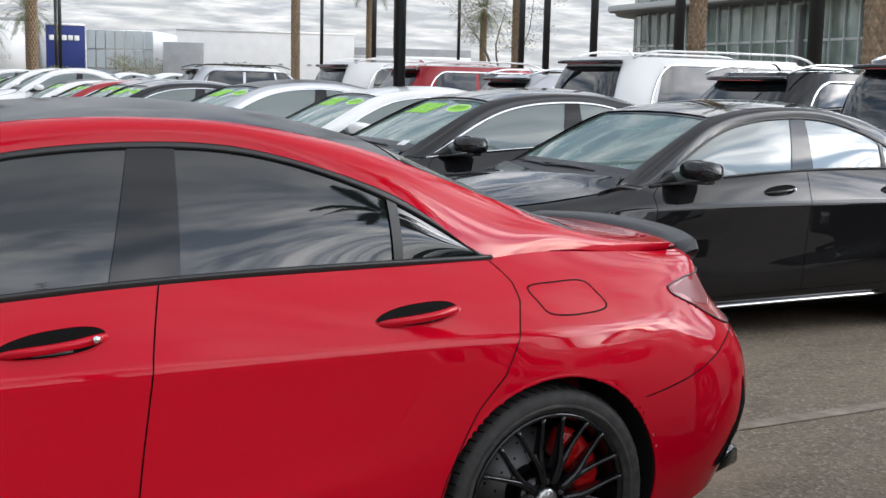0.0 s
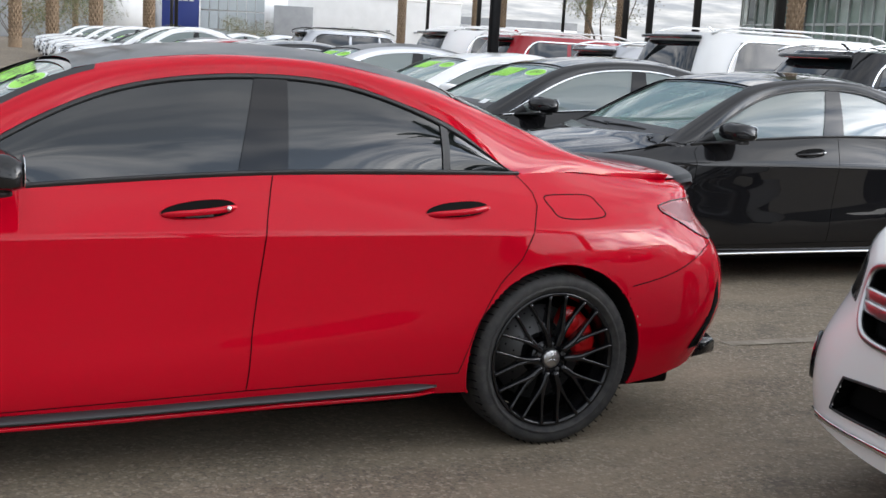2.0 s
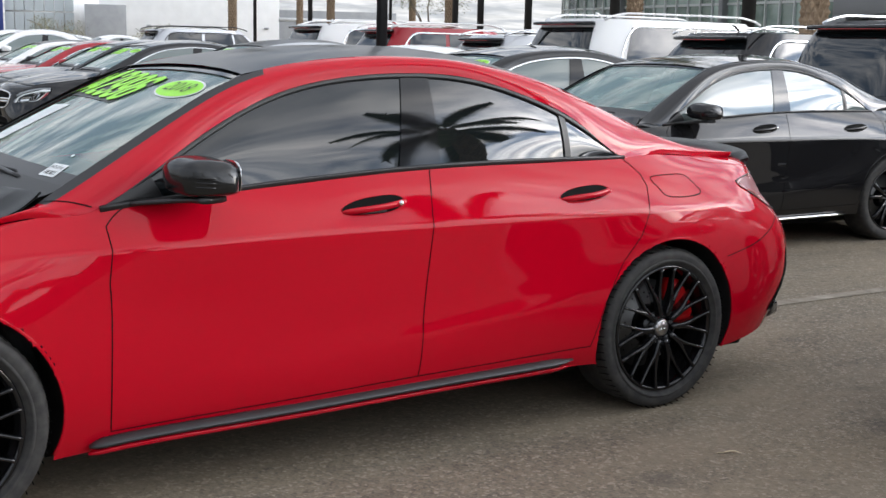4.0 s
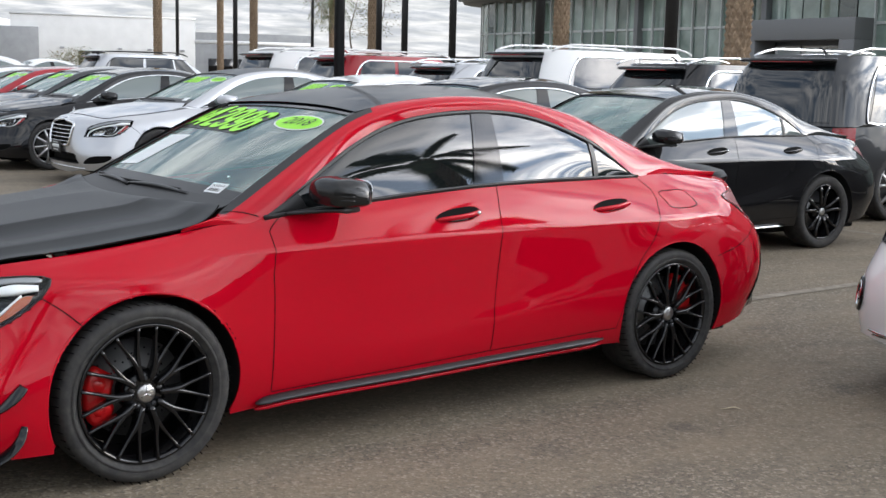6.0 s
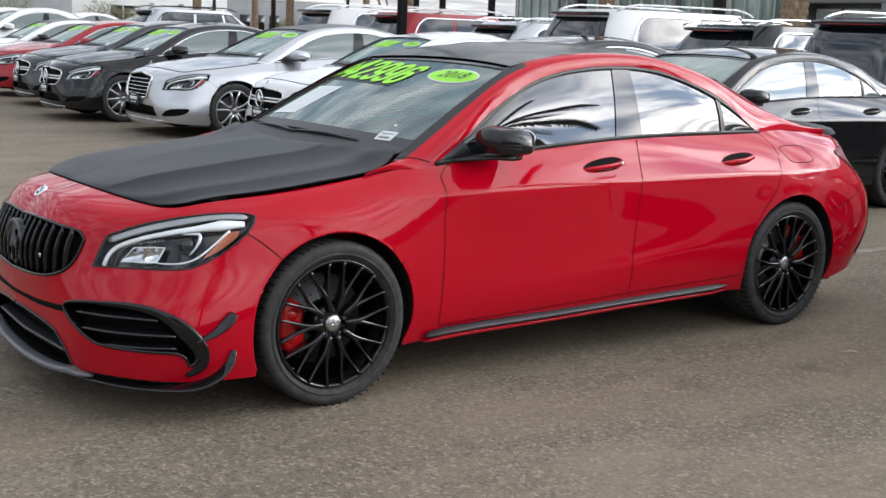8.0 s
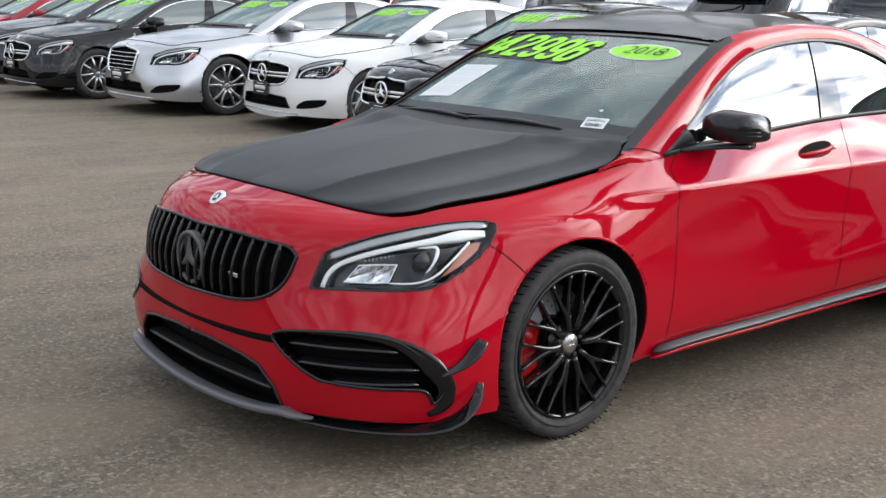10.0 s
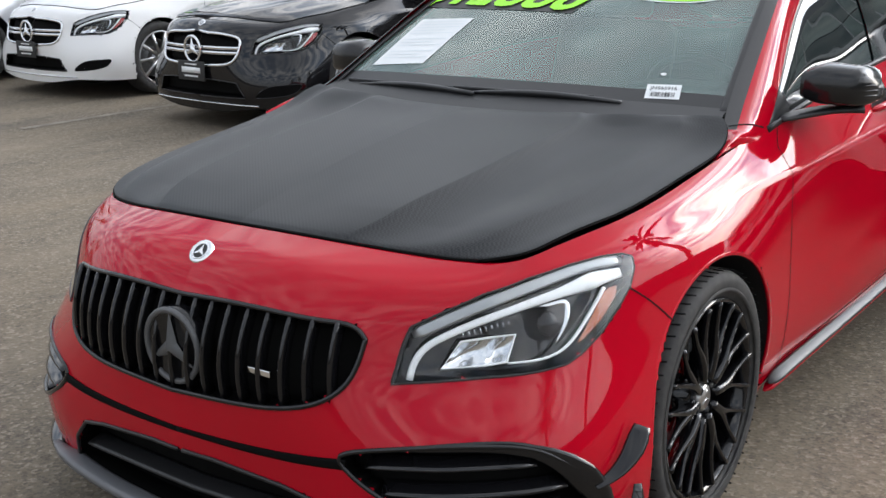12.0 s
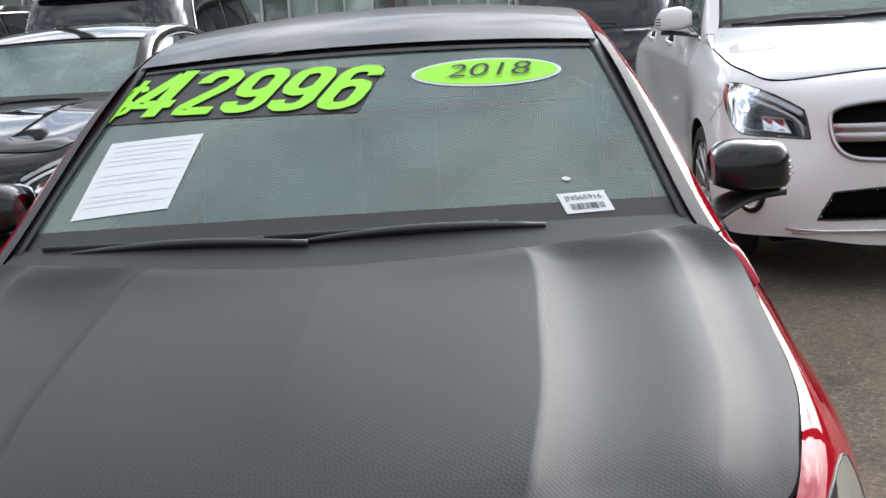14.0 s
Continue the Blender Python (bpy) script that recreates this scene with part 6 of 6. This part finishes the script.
SUVS = [
    ("grey_suv", "dark grey five-door utility car seen from behind", 8.9, 3.2, 1.77, 4.85, .96, GREY_PAINT, CHROME),
    ("black_suv", "black compact utility car with bright rails", 8.9, 5.38, 1.66, 4.65, .94, BLACK_PAINT, CHROME),
    ("white_suv", "tall white seven-seat utility car with roof rails", 8.9, 7.75, 1.83, 5.1, .97, WHITE_PAINT, WHITE_PAINT),
    ("silver_suv", "silver compact utility car with a black spoiler", 9.0, 10.0, 1.62, 4.65, .94, SILVER_PAINT, CHROME),
    ("red_suv", "red compact utility car with white rails", 8.9, 12.95, 1.74, 4.65, .94, DARK_RED, WHITE_PAINT),
    ("white_suv", "white utility car with a dark rear window", 8.9, 15.1, 1.80, 4.85, .96, WHITE_PAINT, WHITE_PAINT),
    ("silver_suv", "grey utility car with black roof bars", 9.3, 25.0, 1.74, 4.85, .96, SILVER_PAINT, SATIN_BLACK),
    ("grey_suv", "dark grey compact utility car with a dealer plate", 8.9, -1.35, 1.56, 4.45, .92, GREY_PAINT, CHROME),
]
for nm, lab, x, y, h, ln, half, paint, rails in SUVS:
    build_suv(nm, lab, "second row", facing_away(x, y, ln, -3), paint, h, ln, half, rails)

# the front row runs on into the distance
far_kinds = []
far_kinds.append(build_saloon("grey_saloon", "grey saloon further along the row", "parked row", at(4.45, 15.0, -3), GREY_PAINT, fo=.9, wb=2.84, zs=1.02, r=.33, res=.45, price_bars=True, year="2019")[0])
far_kinds.append(build_saloon("red_saloon", "red saloon further along the row", "parked row", at(4.6, 17.6, -3), DARK_RED, fo=.95, wb=2.75, zs=1.0, r=.33, res=.45, price_bars=True, year="2019", trim=CHROME)[0])
far_kinds.append(build_saloon("white_coupe", "white saloon with a black roof", "parked row", at(4.9, 21.0, -3), WHITE_PAINT, roof=ROOF_BLACK, fo=.95, wb=2.75, r=.33, res=.45, price_bars=True, year="2019", mirror=GLOSS_BLACK)[0])
far_kinds.append(build_saloon("white_crossover", "white crossover further along the row", "parked row", at(5.2, 24.2, -3), WHITE_PAINT, zs=1.12, lift=.05, r=.345, res=.45)[0])
order = (3, 2, 0, 3, 2, 3, 0, 2, 3, 2, 0, 3)
for k, kind in enumerate(order):
    y = 27.2 + 3.0 * k
    copy_thing(far_kinds[kind], at(3.35 + .072 * y, y, -3))
for k in range(9):
    copy_thing(far_kinds[(3, 2, 3, 0)[k % 4]], at(15.2 + .05 * k, 33 + 3.1 * k, 177))


# ---- poles, palms and planting ----
IRON = principled("black_iron", (.012, .012, .013), .45)
_n = noise_node(IRON, 6, 4)
feed(IRON, "Roughness", ramp(IRON, _n.outputs[0], [(.3, .35), (.7, .6)]))
CONCRETE = principled("concrete", (.42, .40, .37), .85)
_n = noise_node(CONCRETE, 5, 6)
feed(CONCRETE, "Base Color", ramp(CONCRETE, _n.outputs[0], [(.3, (.34, .325, .30)), (.7, (.47, .45, .42))]))


def lamp_post(x, y, width, height=9.5):
    root = thing("lamp_post", "black square steel lamp post on a concrete foot", "lamp post", "lamp posts", at(x, y))
    w = width / 2
    part("shaft", sweep([(0, 0, .5), (0, 0, height)], width, width, (0, 1, 0)), IRON, root)
    part("footing", spin([(.001, .75), (.26, .75), (.28, .72), (.29, 0)], "z", 24), CONCRETE, root)
    part("base_plate", box(-w * 1.8, -w * 1.8, .75, w * 1.8, w * 1.8, .775, .004), IRON, root)
    for s in (-1, 1):
        part("lamp_head", box(s * .25 - .25, -.16, height - .02, s * .25 + .25, .16, height + .09, .02), IRON, root)
    return root


for x, y, w in ((8.27, 10.92, .135), (29.2, 61.6, .17), (27.0, 50.1, .2), (38.2, 61.1, .17), (33.6, 46.9, .26), (32.3, 42.8, .27), (30.5, 36.7, .27), (25.4, 25.4, .27), (20.5, 15.2, .27), (16.6, 6.6, .27), (16.0, 70.0, .2), (25.5, 118, .3)):
    lamp_post(x, y, w)

BARK = principled("palm_bark", (.23, .16, .10), .9)
_n = noise_node(BARK, 9, 5)
_i = BARK.node_tree.nodes.new("ShaderNodeNewGeometry")
feed(BARK, "Base Color", blend(BARK, .5, ramp(BARK, _n.outputs[0], [(.3, (.15, .10, .065)), (.7, (.34, .25, .165))]), ramp(BARK, _i.outputs["Random Per Island"], [(0, (.17, .115, .07)), (1, (.36, .26, .17))])))
FROND = principled("palm_frond", (.075, .10, .035), .6)
_i = FROND.node_tree.nodes.new("ShaderNodeNewGeometry")
feed(FROND, "Base Color", ramp(FROND, _i.outputs["Random Per Island"], [(0, (.05, .075, .025)), (.8, (.12, .14, .05)), (1, (.2, .17, .08))]))


def build_palm(x, y, radius, height, seed, fronds=44, leaf=.022):
    rnd = random.Random(seed)
    root = thing("palm_tree", "date palm with a diamond-scarred brown trunk", "palm", "palms", at(x, y, rnd.uniform(0, 360)))
    core = [(radius * (1.12 if z < .05 else .93 + .04 * math.sin(z * 40)), z * height) for z in np.linspace(0, 1, 30)]
    part("trunk", spin(core, "z", 20), BARK, root)
    vs, fs = [], []
    rows, per = int(height / (radius * .62)), 11
    for a in range(rows):
        z = (a + .5) / rows * height
        for b in range(per):
            q = 2 * math.pi * (b + .5 * (a % 2)) / per
            hw, hh = math.pi * radius / per * .92, radius * .40
            k = len(vs)
            for du, dz, out in ((-hw, 0, .93), (0, -hh, .95), (hw, 0, .93), (0, hh * 1.1, 1.02), (0, hh * .2, 1.17 + rnd.uniform(-.03, .05))):
                ang = q + du / radius
                vs.append((radius * out * math.cos(ang), radius * out * math.sin(ang), z + dz))
            fs += [(k, k + 1, k + 4), (k + 1, k + 2, k + 4), (k + 2, k + 3, k + 4), (k + 3, k, k + 4)]
    tagged(part("trunk_bark", (vs, fs), BARK, root, smooth=False), kind="stuff")
    vs, fs = [], []
    for k in range(fronds):
        az = k * 2.39996 + rnd.uniform(-.2, .2)
        el = radians(75 - 115 * (k / fronds) ** 1.1)
        ln = rnd.uniform(2.2, 2.9) * (radius / .21) ** .3
        p, d = Vector((0, 0, height - .1)), Vector((math.cos(az) * math.cos(el), math.sin(az) * math.cos(el), math.sin(el)))
        side = Vector((-math.sin(az), math.cos(az), 0))
        spine = []
        for s in range(15):
            spine.append((p.copy(), d.copy()))
            p = p + d * (ln / 14)
            d = (d + Vector((0, 0, -.105))).normalized()
        for s in range(2, 15):
            q, t = spine[s]
            size = .55 * math.sin(math.pi * min(1, (s + 1) / 16)) ** .6
            for sg in (-1, 1):
                for e in (0, .5):
                    o = q + t * (e * ln / 14)
                    tip = o + (side * sg * .8 + t * .55 + Vector((0, 0, -.18))) * size * rnd.uniform(.85, 1.1)
                    w = t * leaf
                    i = len(vs)
                    vs += [tuple(o - w), tuple(o + w), tuple(tip)]
                    fs.append((i, i + 1, i + 2))
        for s in range(14):
            a, b = spine[s][0], spine[s + 1][0]
            i = len(vs)
            wdt = .02 * (1 - s / 15)
            vs += [tuple(a - side * wdt), tuple(a + side * wdt), tuple(b + side * wdt), tuple(b - side * wdt)]
            fs.append((i, i + 1, i + 2, i + 3))
    part("crown", (vs, fs), FROND, root, smooth=False)
    return root


PALMS = [(23.0, 50.5, .20, 9.5), (38.0, 73.4, .22, 9), (32.6, 58.5, .22, 9.5), (47.3, 73.2, .24, 6.9), (35.6, 50.5, .22, 8.5), (22.0, 20.7, .21, 8.5), (14.7, 8.5, .20, 8.5), (11.5, 72.0, .38, 12), (17.0, 84.0, .35, 9.0), (7.3, 78, .38, 12), (9.6, 78, .38, 12), (14.8, 92.9, .22, 5.4), (19.3, 98.2, .22, 6.4), (10.7, 87.4, .22, 5.5), (14.5, 105.1, .24, 4.8), (-2.5, -17.5, .24, 8.2), (-9.5, -15.5, .22, 7.6), (5.5, -19.0, .24, 9.0)]
for k, (x, y, r_, h) in enumerate(PALMS):
    build_palm(x, y, r_, h, k)
build_palm(10.0, -9.6, .20, 9.3, 40, 15, .07)

LEAF = principled("desert_leaf", (.11, .12, .05), .7)
_i = LEAF.node_tree.nodes.new("ShaderNodeNewGeometry")
feed(LEAF, "Base Color", ramp(LEAF, _i.outputs["Random Per Island"], [(0, (.07, .085, .03)), (.6, (.14, .14, .06)), (1, (.28, .21, .12))]))
TWIG = principled("grey_bark", (.16, .13, .10), .9)


def leaf_cloud(rnd, centre, size, count, leaf):
    vs, fs = [], []
    for _ in range(count):
        while True:
            q = Vector((rnd.uniform(-1, 1), rnd.uniform(-1, 1), rnd.uniform(-1, 1)))
            if .25 < q.length < 1:
                break
        p = Vector(centre) + Vector((q.x * size[0], q.y * size[1], q.z * size[2]))
        a = Vector((rnd.uniform(-1, 1), rnd.uniform(-1, 1), rnd.uniform(-1, 1))).normalized()
        b = a.orthogonal().normalized()
        i = len(vs)
        vs += [tuple(p - b * leaf * .3), tuple(p + a * leaf), tuple(p + b * leaf * .3), tuple(p - a * leaf * .6)]
        fs.append((i, i + 1, i + 2, i + 3))
    return vs, fs


def build_shrub(x, y, w, h, seed):
    rnd = random.Random(seed)
    root = thing("shrub", "dry olive-brown desert shrub", "shrub", "shrubs", at(x, y))
    stems = [tube([(0, 0, 0), (rnd.uniform(-.2, .2) * w, rnd.uniform(-.2, .2) * w, h * .4), (rnd.uniform(-.45, .45) * w, rnd.uniform(-.45, .45) * w, h * .8)], (.05, .03, .012), 5) for _ in range(9)]
    tagged(part("stem", merge(*stems), TWIG, root), kind="stuff")
    part("foliage", merge(*[leaf_cloud(rnd, (rnd.uniform(-.35, .35) * w, rnd.uniform(-.35, .35) * w, h * rnd.uniform(.35, .75)), (w * .2, w * .2, h * .25), 160, .12) for _ in range(10)]), LEAF, root, smooth=False)


for k, (x, y, w, h) in enumerate([(33, 118, 7, 4.2), (43, 118, 5, 3.4), (46, 117, 4, 3.0), (14, 98, 8, 4.5), (8.5, 92, 7, 5), (3.5, 90, 8, 6.5), (-1.5, 88, 8, 6), (12, 105, 6, 4), (24, 112, 4, 2.5), (62, 112, 3, 2.2)]):
    build_shrub(x, y, w, h, 50 + k)


def build_desert_tree(x, y, h, seed):
    rnd = random.Random(seed)
    root = thing("desert_tree", "slender desert tree with feathery sparse leaves", "tree", "", at(x, y))
    limbs, tips = [], []
    for k in range(5):
        p, d, pts = Vector((0, 0, 0)), Vector((rnd.uniform(-.35, .35), rnd.uniform(-.35, .35), 1)).normalized(), []
        for s in range(9):
            pts.append(tuple(p))
            p = p + d * h / 8.5
            d = (d + Vector((rnd.uniform(-.22, .22), rnd.uniform(-.22, .22), .02))).normalized()
            if s > 3:
                tips.append(p.copy())
        limbs.append(tube(pts, list(np.linspace(.10 if k == 0 else .06, .015, 9)), 6))
    tagged(part("limb", merge(*limbs), TWIG, root), kind="stuff")
    part("crown", merge(*[leaf_cloud(rnd, t + Vector((rnd.uniform(-.9, .9), rnd.uniform(-.9, .9), rnd.uniform(-.2, .5))), (.9, .9, .5), 110, .09) for t in tips]), LEAF, root, smooth=False)


build_desert_tree(37.9, 55.8, 7.2, 5)

# ---- buildings ----
STUCCO = principled("white_stucco", (.78, .78, .77), .85)
_n = noise_node(STUCCO, .6, 6)
feed(STUCCO, "Base Color", ramp(STUCCO, _n.outputs[0], [(.3, (.78, .78, .77)), (.7, (.87, .87, .86))]))
GREY_WALL = principled("grey_panel", (.33, .34, .35), .7)
_n = noise_node(GREY_WALL, .8, 5)
feed(GREY_WALL, "Base Color", ramp(GREY_WALL, _n.outputs[0], [(.3, (.29, .30, .31)), (.7, (.38, .39, .40))]))
DARK_PANEL = principled("dark_metal_panel", (.20, .205, .21), .5, .2)
BLUE = principled("deep_blue_panel", (.012, .028, .17), .45)
MULLION = principled("grey_mullion", (.55, .58, .57), .45, .2)
# reflected sky is put into the panes' pale mottled base colour
SHOW_GLASS = principled("showroom_glass", (.05, .075, .07), .03, 0, IOR=1.7, Specular_IOR_Level=.8)
_n = noise_node(SHOW_GLASS, .35, 5)
_i = SHOW_GLASS.node_tree.nodes.new("ShaderNodeObjectInfo")
_tone = ramp(SHOW_GLASS, _i.outputs["Random"], [(0, (.10, .14, .12)), (.5, (.75, .82, .78)), (1, (1, 1, 1))])
feed(SHOW_GLASS, "Base Color", blend(SHOW_GLASS, 1.0, ramp(SHOW_GLASS, _n.outputs[0], [(.35, (.15, .21, .185)), (.65, (.46, .56, .51))]), _tone, "MULTIPLY"))
PALE_GLASS = principled("pale_glass", (.5, .55, .57), .05, 0, IOR=1.6)


def wall_frame(ax, ay, bx, by):
    """A pose whose x runs along a facade from a to b, y into the building, z up."""
    a = math.atan2(by - ay, bx - ax)
    return Matrix.Translation((ax, ay, 0)) @ Matrix.Rotation(a, 4, "Z"), math.hypot(bx - ax, by - ay)


def glass_showroom():
    """The dealership: a long two-storey glass front with a dark overhanging fascia."""
    m, ln = wall_frame(45.57, 53.0, 36.16, -17.88)
    root = thing("showroom", "two-storey glass car showroom with a dark fascia", "building", "", m)
    y0 = 0.0
    part("wall", merge(box(0, 1.2, 0, ln, 16, 11.5), box(-.2, .9, 5.75, ln + .2, 1.3, 6.4, .02)), DARK_PANEL, root)
    n = int(ln / 1.0)
    for k in range(n):
        x = ln * k / n
        w = ln / n
        door = 23.0 < x < 29.2
        for z0, z1 in ((.15, 3.85), (3.95, 5.75), (6.45, 8.2), (8.3, 10.8)):
            if door and z0 < 3:
                continue
            win = part("window", box(x + .04, .92, z0, x + w - .04, .98, z1), SHOW_GLASS, root, smooth=False)
            if z0 < 3:
                part("frame", merge(box(x - .04, .80, 0, x + .04, .95, 10.8, .006), box(x + .035, .84, 3.84, x + w - .035, .93, 3.96)), MULLION, win, smooth=False)
        if k % 9 == 5:
            part("pillar", box(x - .16, .55, 0, x + .16, .93, 5.6, .02), DARK_PANEL, root)
    part("fascia", merge(box(-2.0, -.7, 5.85, ln + 1, 1.0, 6.3, .05)), DARK_PANEL, root, "dark overhanging metal fascia")
    part("fascia_edge", box(-2.05, -.78, 5.95, ln + 1, -.69, 6.27, .02), MULLION, root)
    part("portal_jamb", box(22.8, -.3, 0, 23.6, 1.0, 3.2, .02), DARK_PANEL, root)
    part("portal_jamb", box(28.4, -.3, 0, 29.2, 1.0, 3.2, .02), DARK_PANEL, root)
    part("portal_head", box(22.8, -.3, 3.2, 29.2, 1.0, 4.1, .02), DARK_PANEL, root)
    for x in (23.8, 25.4, 26.9):
        d = part("door", box(x, .9, .05, x + 1.4, .95, 2.9), PALE_GLASS, root, smooth=False)
        part("frame", merge(box(x - .05, .84, 0, x + .05, .92, 3.0), box(x, .84, 2.2, x + 1.4, .9, 2.32), box(x, .84, 2.88, x + 1.4, .9, 3.0)), STUCCO, d)
    part("inner_wall", box(23.6, 1.05, 0, 28.4, 1.15, 3.2), GREY_WALL, root)
    # rounded corner at the far end
    for k in range(9):
        a0, a1 = radians(180 + 10 * k), radians(190 + 10 * k)
        c = Vector((0, 6.9, 0))
        p, q = c + Vector((math.sin(a0), math.cos(a0), 0)) * 6, c + Vector((math.sin(a1), math.cos(a1), 0)) * 6
        for z0, z1 in ((.15, 3.85), (3.95, 5.75), (6.45, 8.2), (8.3, 10.8)):
            part("window", ([(*p.xy, z0), (*q.xy, z0), (*q.xy, z1), (*p.xy, z1)], [(3, 2, 1, 0)]), SHOW_GLASS, root, smooth=False)
        part("frame", merge(tube([(*p.xy, 0), (*p.xy, 10.8)], .05, 6), tube([(*p.xy, 3.9), (*q.xy, 3.9)], .05, 6)), MULLION, root)
    part("corner_core", spin([(.01, 11.5), (5.8, 11.5), (5.8, 0)], "z", 32), DARK_PANEL, root).location = (0, 6.9, 0)
    part("corner_fascia", spin([(5.8, 5.8), (7.2, 5.85), (7.3, 6.1), (7.2, 6.32), (5.8, 6.35)], "z", 40), DARK_PANEL, root).location = (0, 6.9, 0)


glass_showroom()


def far_halls():
    """White halls and a blue sign block at the far side of the lot."""
    m, ln = wall_frame(41.5, 131.0, 60.5, 124.0)
    hall = thing("white_hall", "long white rendered hall with a flat roof", "building", "", m)
    part("wall", box(0, 0, 0, ln, 30, 6.9, .03), STUCCO, hall)
    part("parapet", box(-.1, -.08, 6.75, ln + .1, .2, 6.95), STUCCO, hall)
    part("grey_block", box(-1.5, -.6, 0, 3.0, 2.0, 5.4, .03), GREY_WALL, hall)
    w = part("window", box(7.2, -.05, .9, 9.9, .06, 2.9), GLOSS_BLACK, hall)
    part("frame", merge(box(8.5, -.08, .9, 8.6, .0, 2.9), box(7.1, -.08, 2.86, 10.0, .0, 2.98)), MULLION, w)
    for x in (5.2, 11.5, 14.8, 18.5):
        part("wall_lamp", box(x, -.25, 3.1, x + .5, 0, 3.3, .03), GREY_WALL, hall)
    m, ln = wall_frame(60.5, 124.0, 74.0, 120.0)
    hall = thing("grey_hall", "low grey hall with a white band", "building", "", m)
    part("wall", box(0, 0, 0, ln, 25, 5.4, .03), GREY_WALL, hall)
    part("band", box(-.05, -.05, 4.1, ln, .1, 4.5), STUCCO, hall)
    for x in (1.5, 3.2, 5.0):
        part("window", box(x, -.04, .6, x + 1.2, .05, 2.4), GLOSS_BLACK, hall)
    m, ln = wall_frame(29.5, 143.5, 33.8, 142.5)
    sign = thing("sign_block", "deep blue sign block with a white bar", "building", "", m)
    part("wall", box(0, 0, 0, ln, 6, 7.3, .03), BLUE, sign)
    for k in range(5):
        part("sign_bar", box(.35 + .72 * k, -.12, 5.5, .35 + .72 * k + .55, 0, 6.1, .05), STUCCO, sign, "plain white mark")
    part("cap", box(-.1, -.1, 7.25, ln + .1, 6, 7.5), STUCCO, sign)
    m, ln = wall_frame(33.9, 142.6, 41.0, 139.0)
    front = thing("glass_hall", "pale glazed hall front with a white grid", "building", "", m)
    part("wall", box(0, .5, 0, ln, 20, 6.9), STUCCO, front)
    for k in range(7):
        for j in range(3):
            part("window", box(ln * k / 7 + .06, .3, 2.3 * j + .1, ln * (k + 1) / 7 - .06, .46, 2.3 * j + 2.2), PALE_GLASS, front, smooth=False)
    m, ln = wall_frame(8.0, 150.0, 28.5, 144.5)
    back = thing("grey_showroom", "pale grey showroom with four plain rings", "building", "", m)
    part("wall", box(0, 0, 0, ln, 20, 8.0, .03), GREY_WALL, back)
    part("white_band", box(ln * .72, -.06, 0, ln, .2, 7.6), STUCCO, back)
    for k in range(4):
        part("sign_ring", moved(tube([(.95 * math.cos(a), 0, .95 * math.sin(a)) for a in np.linspace(0, 6.283, 28, endpoint=False)], .10, 6, True), Matrix.Translation((9.0 + 1.35 * k, -.1, 5.6))), CHROME, back)
    m, ln = wall_frame(-14, 86, 6, 88.5)
    fence = thing("blue_fence", "blue screen fence at the end of the lot", "fence", "", m)
    for k in range(10):
        part("panel", box(ln * k / 10 + .03, 0, .1, ln * (k + 1) / 10 - .03, .05, 2.3), BLUE, fence)
        part("post", box(ln * k / 10 - .04, -.03, 0, ln * k / 10 + .04, .08, 2.4), IRON, fence)


far_halls()

# plain walls added behind the walk and round the lot, for dark reflections
SURROUND = principled("dull_wall", (.10, .095, .085), .9)
_n = noise_node(SURROUND, .5, 6)
feed(SURROUND, "Base Color", ramp(SURROUND, _n.outputs[0], [(.3, (.06, .06, .055)), (.7, (.15, .14, .125))]))
for nm, q in (("wall_south", (-60, -24.4, 0, 70, -24, 3.2)), ("wall_west", (-40.4, -24, 0, -40, 90, 3.0)), ("wall_east", (70, -24, 0, 70.4, 120, 3.0))):
    ob = new(nm, mesh_of(nm, *box(*q), False))
    ob.data.materials.append(SURROUND)
    tagged(ob, "plain dull wall added to close the lot and darken reflections", "wall", kind="structure")
